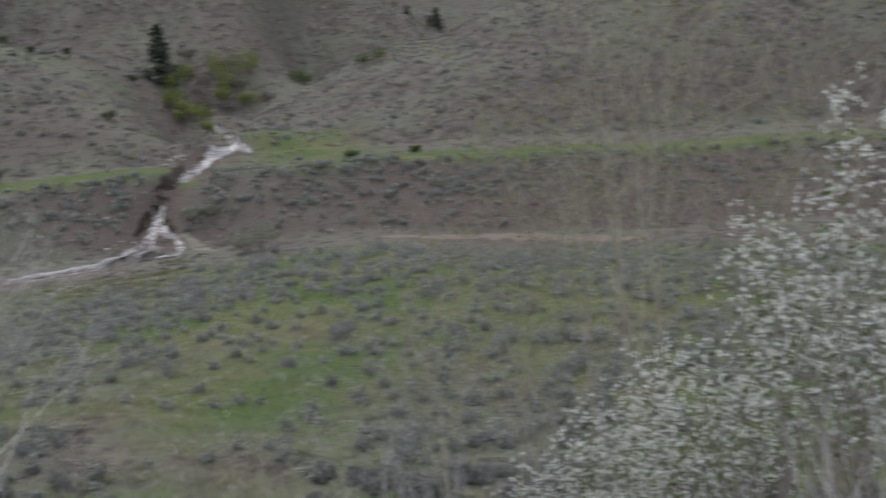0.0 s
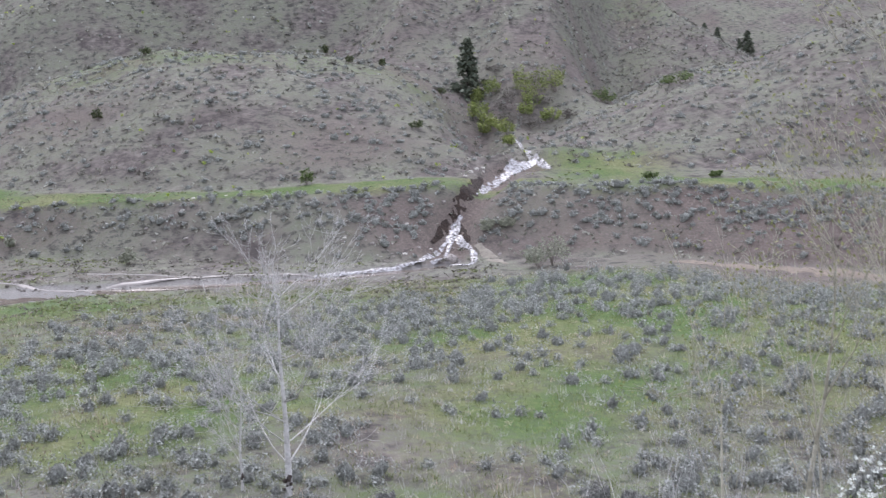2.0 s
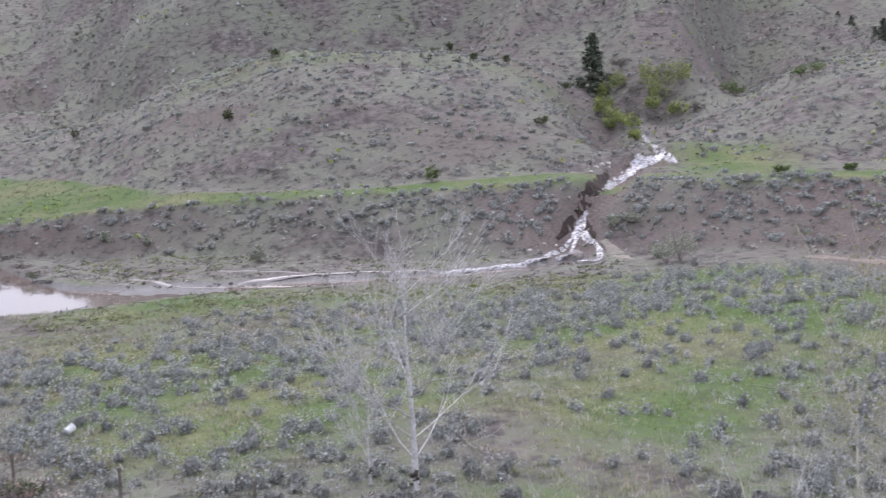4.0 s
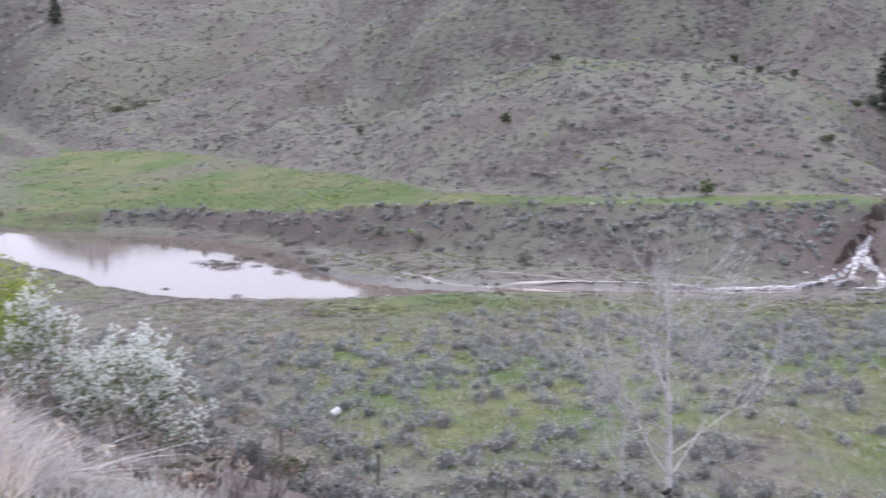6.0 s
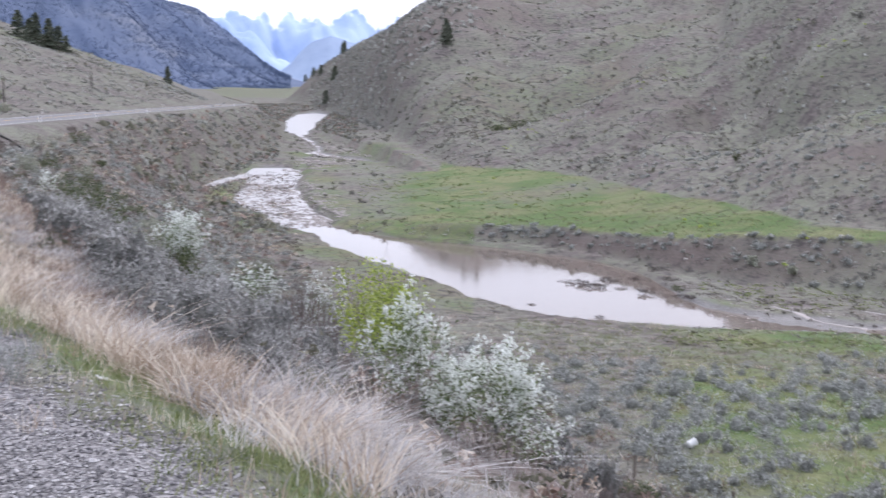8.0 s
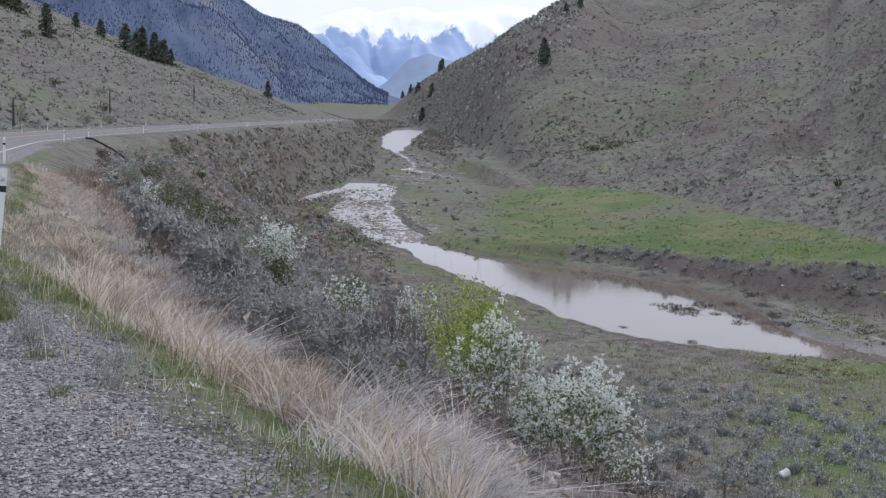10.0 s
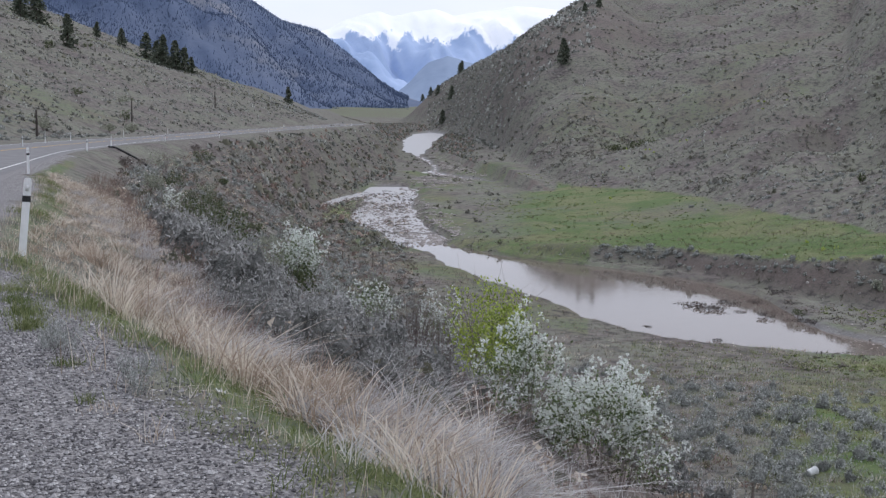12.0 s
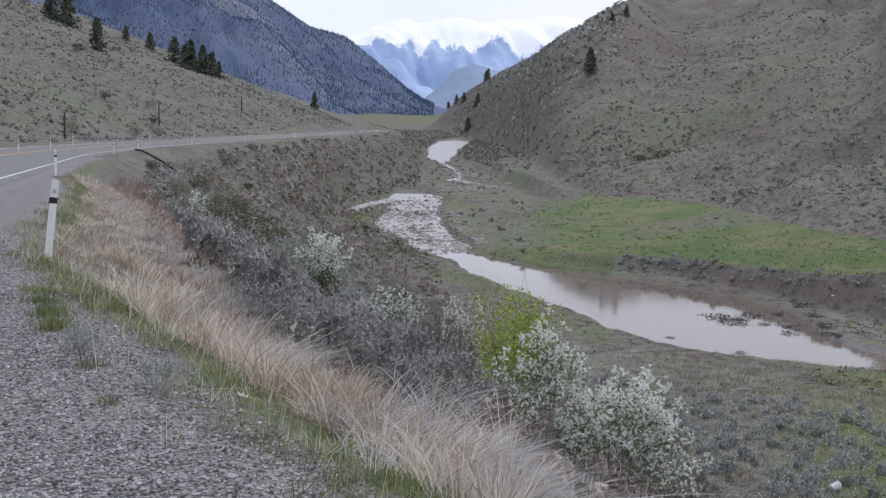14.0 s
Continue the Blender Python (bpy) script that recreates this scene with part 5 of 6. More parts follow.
litter = thing("litter", "small crumpled white paper scrap on the gravel edge", "litter")
lx = np.linspace(-1, 1, 7)
gx, gy = np.meshgrid(lx, lx)
lz = 0.016 * np.sin(gx * 4 + gy * 2) + 0.02 * np.cos(gy * 5) + 0.015 * gx * gy
front = np.column_stack([gx.ravel() * 0.07, gy.ravel() * 0.025, lz.ravel() + 0.03])
lf = [[j * 7 + i, j * 7 + i + 1, (j + 1) * 7 + i + 1, (j + 1) * 7 + i] for i in range(6) for j in range(6)]
part("scrap", (np.vstack([front, front - [0, 0, 0.004]]), lf + [[q + 49 for q in f[::-1]] for f in lf]), BUCKET_WHITE, litter)
place(litter, -1.12, 6.73, -0.7, 0.5, 0.0)


# ---- stones and mud bars in the riffles ----
def strewn(name, label, line, count, lo, hi, flat, mat, seed):
    """Angular stones strewn over a reach of the creek: line rows are x, y, half width."""
    rng = np.random.default_rng(seed)
    line = rounded(line, 4)
    k = rng.integers(0, len(line), count)
    t = np.gradient(line[:, :2], axis=0)[k]
    t /= np.linalg.norm(t, axis=1)[:, None]
    o = rng.uniform(-1, 1, count) * line[k, 2]
    x, y = line[k, 0] + t[:, 1] * o + rng.normal(size=count) * 1.2, line[k, 1] - t[:, 0] * o + rng.normal(size=count) * 1.5
    s = rng.uniform(lo, hi, count) * rng.uniform(0.5, 1, count)
    corner = np.array([(1, 0, 0), (0.3, 0.9, 0), (-0.8, 0.6, 0), (-0.9, -0.5, 0), (0.2, -1, 0), (0.1, 0.1, 1), (0, 0, -1)])
    v = corner[None] * rng.uniform(0.7, 1.2, (count, 7, 1)) * s[:, None, None]
    a = rng.uniform(0, 6.3, count)[:, None]
    v = np.stack([v[..., 0] * np.cos(a) - v[..., 1] * np.sin(a), v[..., 0] * np.sin(a) + v[..., 1] * np.cos(a), v[..., 2] * flat], -1)
    z = np.maximum(land(x, y), -17.16)
    v = v + np.column_stack([x, y, z])[:, None, :]
    q = np.array([(i, (i + 1) % 5, 5) for i in range(5)] + [((i + 1) % 5, i, 6) for i in range(5)])
    tagged(add_mesh(name, v.reshape(-1, 3), (np.arange(count)[:, None, None] * 7 + q[None]).reshape(-1, 3).tolist(), mat, shade=False), label, "rocks", kind="stuff")


strewn("riffle_stones", "grey stones breaking the shallow riffle", [(2.5, 163, 2.6), (0.6, 172, 4), (-1.8, 184, 6), (-3.5, 198, 6.5), (-5, 212, 6), (-6, 226, 6)], 1500, 0.15, 0.5, 0.5, ROCK, 801)
strewn("mud_bars", "low grey-brown mud bars in the shallow riffle", [(1.6, 168, 3.0), (-1.0, 180, 5), (-3.2, 196, 5.5), (-5, 210, 5), (-6, 228, 5)], 45, 0.6, 1.6, 0.12, MUD_BAR, 802)
strewn("upper_riffle_stones", "grey stones in the upper creek riffle", [(1, 262, 5), (5, 284, 7), (9, 300, 7), (8, 325, 6), (4, 360, 4), (0, 420, 4)], 700, 0.25, 0.8, 0.5, ROCK, 803)
strewn("upper_mud_bars", "grey-brown mud bars in the upper creek", [(0, 256, 5), (5, 284, 7), (8, 305, 7), (6, 335, 5), (2, 370, 4), (-1, 430, 4)], 45, 1.0, 2.4, 0.12, MUD_BAR, 804)
strewn("flat_stones", "stones and debris on the drained mud flat", [(37, 98, 3), (41, 92, 5), (50, 87, 5), (58, 81, 4), (66, 78, 3)], 500, 0.06, 0.22, 0.5, ROCK, 805)


# ---- bushes with blossom, and other shrubs on the slope ----
for k, (b, d, w, h, cl, lf) in enumerate([(9.3, 24, 3.7, 2.7, 1900, 3800), (7.0, 25.5, 1.9, 1.9, 260, 1400), (4.8, 24, 2.1, 2.8, 800, 2600), (-6.0, 39, 2.8, 2.6, 1000, 2200), (-2.3, 34, 1.9, 1.9, 320, 1100), (1.2, 38, 2.2, 3.1, 420, 900),
                                         (11.0, 30, 0.9, 0.9, 100, 200), (-11.5, 60, 1.4, 1.6, 220, 300)]):
    place(blossom_bush(100 + k, w, h, cl, lf), *at(b, d), k * 1.7, 1.0, 0.22 if k < 3 else 0.05)
for k, (b, d, w, h, cl, lf) in enumerate([(66.8, 14, 3.2, 4.1, 1000, 1000), (63.6, 13.5, 2.0, 3.2, 480, 700), (72.4, 12, 2.4, 4.9, 700, 800), (76.8, 10.5, 2.4, 5.3, 800, 800), (60.6, 13.2, 1.7, 2.5, 320, 500), (69.6, 12.5, 2.4, 3.5, 600, 800)]):
    place(blossom_bush(120 + k, w, h, cl, lf, flower=0.025, stems=26, low=0.42, label="tall straggling white-blossomed saskatoon bush below the road"), *at(b, d), k * 2.1, 1.0)
place(leafy_bush(131, 2.6, 3.3, 4600, LEAF_LIME, 0.05, "willow_bush", "bright lime-green young willow bush among blossoms", sprays=34), *at(3.4, 31), 0.4)
for k, (b, d, w, h) in enumerate([(-0.3, 33, 1.9, 2.2), (0.9, 34, 1.3, 1.8), (13.0, 17, 1.1, 0.9), (-1.3, 40, 1.6, 2.4), (15.0, 22, 1.3, 1.0)]):
    place(twiggy_bush(140 + k, w, h, BARK_BROWN, "bare_shrub", "leafless grey-brown twiggy shrub on the slope", 54 if k < 2 else 27), *at(b, d), k)
for k, (b, d, h) in enumerate([(40, 11, 1.5), (45, 9.5, 1.6), (49, 10.5, 2.0), (53, 9, 1.9), (56, 11, 2.3), (59, 9, 1.8), (63, 8.6, 1.7), (68, 8.4, 1.7), (72, 8.0, 1.9), (76.5, 7.5, 2.2), (79, 8.5, 2.8), (36, 12, 1.2)]):
    place(twiggy_bush(160 + k, 1.8, h, BARK_PALE, "bare_shrub", "leafless pale twiggy shrub below the road edge", 15, 2), *at(b, d), k)
for k, (b, d, w, h) in enumerate([(-10.2, 50, 3.2, 1.7), (-9.3, 52, 2.6, 1.6), (-10.9, 62, 2.6, 1.7), (-5.9, 38, 1.3, 1.3), (-2.0, 90, 2.2, 1.4), (-10.3, 84, 2.6, 1.8), (-9.6, 88, 2.2, 1.6), (-8.4, 46, 0.9, 1.0), (15.8, 36, 1.6, 1.0), (-11.4, 92, 1.8, 1.5), (-9.8, 70, 2.4, 1.5), (-7.8, 84, 1.6, 1.3)]):
    place(leafy_bush(180 + k, w, h, 900, LEAF_DARK, 0.06, "green_shrub", "dense dark olive-green shrub on the embankment", "dark green shrubs"), *at(b, d), k)
for k, (b, d, w, h) in enumerate([(-11.8, 106, 3.0, 2.2), (-12.4, 72, 1.3, 1.5), (-6.3, 130, 2.0, 1.4)]):
    place(leafy_bush(190 + k, w, h, 700, LEAF_PALE, 0.07, "pale_shrub", "pale budding grey-green shrub on the embankment", "pale budding shrubs"), *at(b, d), k)

rng = np.random.default_rng(55)
for k in range(34):
    b, d = rng.uniform(-15, -1.5), rng.uniform(42, 210)
    x, y = at(b, d)
    off = float(beside(np.array([x]), np.array([y]), SHOULDER)[0][0])
    if 2.5 < off < 26:
        mat, lab = [(LEAF_PALE, "pale budding shrub on the road embankment"), (SAGE, "grey-green rounded shrub on the road embankment"), (LEAF_DARK, "dull olive shrub on the road embankment"), (BARK_GREY, "brown leafless shrub on the road embankment")][k % 4]
        w = rng.uniform(1.2, 2.6)
        place(leafy_bush(900 + k, w, w * rng.uniform(0.55, 0.8), 420, mat, 0.09, "embankment_shrub", lab, "embankment shrubs", 18), x, y, k)

# bare young trees below the road
place(bare_tree(201, 8.0, 0.14, BARK_PALE, "aspen_tree", "leafless white-barked young aspen in the meadow", limbs=17, clear=0.15, lean=0.05, buds=260, spread=1.5, reach=0.5, bud=0.03, twig=0.0066, levels=3, knots=((0.55, 0.12), (0.3, 0.1))), *at(34.6, 40.3), 0.6)
place(bare_tree(202, 4.6, 0.06, BARK_PALE, "aspen_tree", "leafless slim white-barked aspen in the meadow", limbs=14, clear=0.2, spread=0.9, reach=0.4, twig=0.006, knots=((0.5, 0.09),)), *at(32.45, 41), 1.9)
for k, (b, d, h, r, bd) in enumerate([(59.4, 23, 10.2, 0.075, 380), (60.6, 26, 10, 0.06, 250), (65.8, 20, 11.6, 0.085, 420), (63.6, 24, 11.0, 0.07, 300), (69.5, 22, 10.5, 0.07, 280), (74, 20, 10.0, 0.07, 250), (56.3, 20, 6.2, 0.05, 160), (67.2, 17, 9.2, 0.06, 200)]):
    place(bare_tree(210 + k, h, r * 1.15, POPLAR_BARK, "poplar_tree", "slender young poplar with yellow-green opening buds", limbs=7, clear=0.35, buds=bd * 2, spread=0.42, bud=0.04, twig_bark=POPLAR_BARK, twig=0.0045), *at(b, d), k)

# ---- shrubs in the ravine and on the hillsides ----
def hillside(places, mat, leaf, name, label, group, seed, count=420):
    for k, (x, y, w, h) in enumerate(places):
        place(leafy_bush(seed + k, w, h, count, mat, leaf, name, label, group, 14), x, y, k * 1.3, 1.0, 0.1)


hillside([(117.7, 117.6, 3.0, 2.6), (118.9, 111.7, 3.4, 3.0), (119.5, 113.8, 3.2, 4.4), (121.0, 112.5, 3.4, 4.2), (123.4, 111.4, 2.8, 4.0), (116.2, 119.1, 2.0, 2.6), (111.3, 114.4, 2.4, 2.8), (111.1, 112.2, 2.8, 2.4), (110.4, 109.5, 2.6, 2.2), (108.9, 106.6, 2.2, 1.8), (105.1, 102.4, 1.8, 1.4), (118.0, 107.3, 2.8, 2.4), (116.9, 110.8, 2.6, 2.2), (113.6, 115.8, 2.0, 2.0), (109.6, 111.2, 1.8, 2.2)],
         RAVINE_LEAF, 0.15, "ravine_shrub", "fresh yellow-green shrub growing in the ravine", "shrubs in the ravine", 300, 620)
hillside([(114.0, 109.0, 4.2, 1.8), (119.9, 111.4, 3.4, 2.2), (119.5, 105.8, 2.6, 1.6), (120.6, 124.9, 2.4, 1.2), (122.0, 121.4, 2.6, 1.4), (116.8, 113.5, 3.2, 2.0), (115.0, 108.1, 3.6, 1.6), (114.4, 112.4, 3.2, 1.6), (120.5, 122.1, 2.4, 1.4), (112.6, 110.2, 2.8, 1.4)],
         SCRUB, 0.12, "dark_thicket", "dark leafless thicket in the ravine", "dark thickets", 320, 460)
hillside([(130.7, 109.7, 2.8, 2.2), (132, 109.5, 2.4, 2.0), (70, 95.8, 1.6, 1.6), (125, 92.1, 3.6, 1.6), (124, 93, 2.4, 1.4), (91, 70.5, 1.8, 0.9), (97.5, 67.5, 1.2, 0.8)], LEAF, 0.13, "green_shrub", "small bright green shrub on the hillside", "green hillside shrubs", 340)
hillside([(63.9, 126, 1.1, 1.5), (85.8, 162.1, 1.6, 1.9), (85.2, 158.4, 1.0, 2.0), (89.9, 159.4, 1.6, 1.6), (91, 158.4, 1.6, 1.9), (94.8, 150.1, 1.5, 1.0), (78.4, 140.4, 1.5, 1.3), (99.6, 134.4, 0.9, 1.4), (98.4, 129.2, 0.9, 1.5), (97.1, 122.7, 1.2, 1.2), (101.1, 120.9, 1.0, 1.3), (72.2, 171, 2.4, 1.5), (75, 168, 2.0, 1.3),
          (58.1, 159.1, 1.0, 1.5), (87.6, 99.4, 1.8, 1.0), (109.1, 118.6, 1.4, 1.2), (43.7, 317.2, 4, 2.2), (-93.3, 309.6, 4, 2.2), (-95.5, 318.3, 3.6, 2), (-93.8, 347.4, 3, 2), (-69.4, 248.4, 2.4, 2.2), (-56.3, 234.5, 2.2, 2.4), (-126, 520, 5, 4), (-93.9, 474.6, 6, 3.4)],
         LEAF_DARK, 0.14, "dark_shrub", "dark green shrub dotted on the dry hillside", "dark hillside shrubs", 360, 300)
hillside([(46.2, 261, 7, 3.2), (49.5, 266, 6, 3.0), (43, 268, 5, 2.0)], LEAF_DARK, 0.2, "hollow_shrub", "dull olive shrubs filling a hillside hollow", "hollow shrubs", 400, 500)
hillside([(73.2, 66.6, 3.6, 2.6), (71.4, 66.4, 2.8, 2.1), (75.2, 76.1, 1.6, 1.2), (76.5, 75, 1.6, 1.1), (50.4, 95.6, 1.6, 1.5), (42.3, 110.5, 1.2, 1.2), (45, 107.5, 0.9, 1.1), (-53.7, 174.9, 3, 2.2), (-52, 205, 3, 2.0), (-51, 216, 3, 2.2), (-64, 262, 4, 2.0)], LEAF_PALE, 0.12, "pale_shrub", "pale whitish-grey budding shrub on the bank", "pale budding shrubs", 420, 700)
place(leafy_bush(440, 1.5, 0.9, 500, LEAF_DARK, 0.06, "marsh_tuft", "dark green grassy tuft standing in the shallows"), 33.4, 105.5, 0, 1.0, -0.25)
for k, (x, y, s) in enumerate([(25.2, 114.2, 0.9), (26.2, 111.8, 1.2), (27.2, 110.2, 0.9), (29.2, 114.2, 1), (29.3, 109.6, 0.5), (30.9, 106.7, 0.8), (23.9, 95.7, 0.4), (19.4, 101.8, 0.35), (34.5, 115.0, 1), (33.6, 102.5, 0.8), (32.4, 115.3, 0.7), (34.1, 110.0, 0.7)]):
    place(leafy_bush(450 + k, 2.6, 0.55, 260, SAGE_STEM, 0.09, "reed_mat", "low dark mat of flooded reeds in the pond", "flooded reeds"), x, y, k, s, -0.35)

# ---- conifers ----
forms = []
for k in range(4):
    tr, cr = conifer_meshes(500 + k, 8.0, 4.8 + 0.6 * k, 1500)
    pair = []
    for nm, (v, f), mat in (("trunk", tr, BARK_DARK), ("crown", cr, NEEDLE)):
        me = bpy.data.meshes.new(nm)
        me.from_pydata(v.tolist(), [], f)
        me.materials.append(mat)
        pair.append(me)
    forms.append(pair)
for k, (x, y, h) in enumerate([(116.6, 121.4, 8.2), (44.9, 389, 8.2), (-129.9, 402.6, 10.5), (-124, 400, 11.8), (-94, 329.5, 9.0), (-131, 500, 6.5), (-126, 520, 7.5), (-98, 440, 9.5), (-90.5, 432, 11.5), (-87, 436, 11), (-84, 437, 9.5), (-93, 434, 8.5), (-82, 440, 7),
                               (218.7, 144.2, 6.0), (212, 147, 3.4), (209, 148, 2.6), (214, 143, 3.2), (14, 800, 9.5), (20.5, 830, 9.5), (12.2, 905, 8), (29.5, 900, 10.5), (27.5, 880, 8), (7, 930, 7), (1, 950, 6), (-65, 600, 9), (71, 495, 5), (62, 470, 4)]):
    conifer_at(forms[k % 4], x, y, h / 8.0, "dark green conifer standing on the dry hillside", k * 0.9)


# ---- sagebrush ----
def sage_density(x, y):
    """Bushes to the square metre."""
    r, th = np.hypot(x, y), np.degrees(np.arctan2(x, y))
    ds, _ = beside(x, y, SHOULDER)
    dc = creek(x, y)[0]
    br, bw, fr = bank_r(th), bank_w(th), foot_r(th)
    patch = np.clip(0.75 + 0.6 * fbm(x, y, 18, 3, 81), 0.2, 1.5)
    d = np.zeros_like(x)
    flat = (ds > 25) & (r < br - 2)
    d = np.where(flat, 0.66 * patch * smooth(8, 16, dc - 9 * (th < 24)) * np.where(th > 45, smooth(4, 14, br - r), 1) * np.where(th < 6, 0.5, 1), d)
    slope = (ds > np.where(th > 12, 15, 3.5)) & (ds <= 27) & (r < 480)
    d = np.where(slope, np.where(th < 14, 0.52 - 0.2 * smooth(60, 160, r), 0.2) * np.clip(patch, 0.4, 2), d)
    lip = (r > br + bw * 0.5) & (r < br + bw + 0.6) & (th > 8) & (th < 85)
    face = (r > br + 1) & (r <= br + bw * 0.55) & (th > 8)
    d = np.where(face, 0.3 * patch, d)
    d = np.where(lip, 1.7 * np.clip(patch, 0.5, 2), d)
    field = (r > br + bw + 2.0) & (r < fr - 1)
    d = np.where(field, np.where(th > 40, 0.02, 0.002), d)
    hill = (r >= fr - 1) & (ds > 0) & (th > 1)
    d = np.where(hill, 0.21 * patch * (1 - 0.5 * smooth(200, 420, r)), d)
    left = ds < -17
    d = np.where(left, 0.2 * patch, d)
    gd, gat = gully(x, y)
    d = np.where((np.hypot(x + 4.1, y - 38.8) < 2.6) | (np.hypot(x - 2, y - 30) < 2.5), 0, d)
    d = np.where((r < 23) & (th > 0.5) & (th < 14), 0, d)
    d = np.where((gd < 2.5) & (gat < 0.7), 0, d)
    d = np.where((dc < 1.5) & (ds > 8), 0, d)
    return d


def scatter(density, top, rng, lo, hi, r0, r1, tries):
    """Random places in a ring sector, thinned by a density."""
    th, r = np.radians(rng.uniform(lo, hi, tries)), np.sqrt(rng.uniform(r0 ** 2, r1 ** 2, tries))
    x, y = r * np.sin(th), r * np.cos(th)
    area = np.radians(hi - lo) / 2 * (r1 ** 2 - r0 ** 2)
    keep = rng.uniform(0, 1, tries) < density(x, y) * area / tries
    return x[keep], y[keep]


rng = np.random.default_rng(7)
sage_forms = []
for k in range(6):
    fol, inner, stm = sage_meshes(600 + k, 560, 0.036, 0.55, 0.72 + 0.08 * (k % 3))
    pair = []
    for nm, (v, f), mat in (("foliage", fol, SLOPE_SAGE), ("shaded_core", inner, SAGE_DEEP_SHADE), ("woody_base", stm, SAGE_STEM)):
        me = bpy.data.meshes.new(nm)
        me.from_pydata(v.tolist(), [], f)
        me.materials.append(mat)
        me.polygons.foreach_set("use_smooth", [nm == "shaded_core"] * len(me.polygons))
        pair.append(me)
    sage_forms.append(pair)

fine_forms = []
for k in range(3):
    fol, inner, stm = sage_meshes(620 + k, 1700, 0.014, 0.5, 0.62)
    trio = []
    for nm, (v, f), mat in (("foliage", fol, SLOPE_SAGE), ("shaded_core", inner, SAGE_DEEP_SHADE), ("woody_base", stm, SAGE_STEM)):
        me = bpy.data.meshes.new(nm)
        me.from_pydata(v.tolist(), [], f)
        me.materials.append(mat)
        me.polygons.foreach_set("use_smooth", [nm == "shaded_core"] * len(me.polygons))
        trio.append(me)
    fine_forms.append(trio)

near_x, near_y = scatter(sage_density, 1, rng, -21, 80, 7, 96, 60000)
order = np.argsort(np.hypot(near_x, near_y))
near_x, near_y = near_x[order], near_y[order]
near_z = land(near_x, near_y)
LABELS = ["grey-green sagebrush on the road embankment", "silvery sagebrush growing in the meadow"]
for k, (x, y, z) in enumerate(zip(near_x[:300], near_y[:300], near_z[:300])):
    s = rng.uniform(0.75, 1.5) if z > -12.5 else rng.uniform(0.55, 1.2)
    bush = thing("sagebrush", LABELS[int(z < -12.5)], "bush", "sagebrush plants")
    for nm, me in zip(("foliage", "shaded_core", "woody_base"), (fine_forms[k % 3] if x * x + y * y < 400 else sage_forms[k % 6])):
        ob = new(nm, me)
        ob.parent = bush
    bush.matrix_basis = Matrix.LocRotScale((x, y, z - 0.05), Euler((0, 0, rng.uniform(0, 6.3))), (s, s * rng.uniform(0.85, 1.15), s * rng.uniform(0.75, 1.05)))


def bush_mass(x, y, rng, leaves_each, leaf, rad, height, mat, name, label, seed, core=None, core_mat=None, thick=0.7):
    """Many far bushes as one mesh; core: rings and sides of the rounded mound under the leaves."""
    n = len(x)
    if n == 0:
        return
    z = land(x, y)
    s = rng.uniform(0.42, 1.3, n) * np.where(rng.uniform(0, 1, n) < 0.12, 1.35, 1.0)
    base = np.random.default_rng(seed)
    pick = rng.integers(0, 12, n)
    foot = np.column_stack([x, y, z - 0.03])
    if core:
        sprays = [shell_points(base, leaves_each, rad, height) for _ in range(12)]
    else:
        sprays = [spray_points(base, leaves_each, rad, height, 12) for _ in range(12)]
    pts = (np.stack(sprays)[pick] * s[:, None, None] + foot[:, None, :]).reshape(-1, 3)
    v, f = leaves(pts, leaf, rng, 0.5, 1.8, tri=True)
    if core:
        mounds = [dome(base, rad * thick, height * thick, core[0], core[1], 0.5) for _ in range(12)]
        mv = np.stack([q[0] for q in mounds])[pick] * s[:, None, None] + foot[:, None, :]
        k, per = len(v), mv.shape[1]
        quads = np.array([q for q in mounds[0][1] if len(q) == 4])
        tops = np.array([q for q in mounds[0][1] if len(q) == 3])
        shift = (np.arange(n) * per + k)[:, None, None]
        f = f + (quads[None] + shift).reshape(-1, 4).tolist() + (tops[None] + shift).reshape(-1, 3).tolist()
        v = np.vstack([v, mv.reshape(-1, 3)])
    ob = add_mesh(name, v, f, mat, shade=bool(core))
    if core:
        ob.data.materials.append(core_mat or SAGE_INNER_SHADE)
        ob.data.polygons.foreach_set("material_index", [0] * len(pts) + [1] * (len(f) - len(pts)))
    tagged(ob, label, "shrubs", kind="stuff")


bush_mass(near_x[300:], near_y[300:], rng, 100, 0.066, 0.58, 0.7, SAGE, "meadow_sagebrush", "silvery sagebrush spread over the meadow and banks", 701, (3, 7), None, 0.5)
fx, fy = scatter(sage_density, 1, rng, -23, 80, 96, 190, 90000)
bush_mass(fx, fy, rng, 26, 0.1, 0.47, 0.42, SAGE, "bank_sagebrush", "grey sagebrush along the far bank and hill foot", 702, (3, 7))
gx2, gy2 = scatter(sage_density, 1, rng, -23, 70, 190, 420, 80000)
bush_mass(gx2, gy2, rng, 5, 0.2, 0.5, 0.42, HILL_SAGE, "hillside_sagebrush", "sparse sagebrush dotting the dry hillsides", 703, (2, 5), HILL_SAGE)
hx, hy = scatter(lambda x, y: sage_density(x, y) * 0.2, 1, rng, -22, 26, 420, 900, 45000)
bush_mass(hx, hy, rng, 4, 0.3, 0.8, 0.65, HILL_SAGE, "distant_sagebrush", "far sagebrush on the upper slopes", 704, (2, 5))


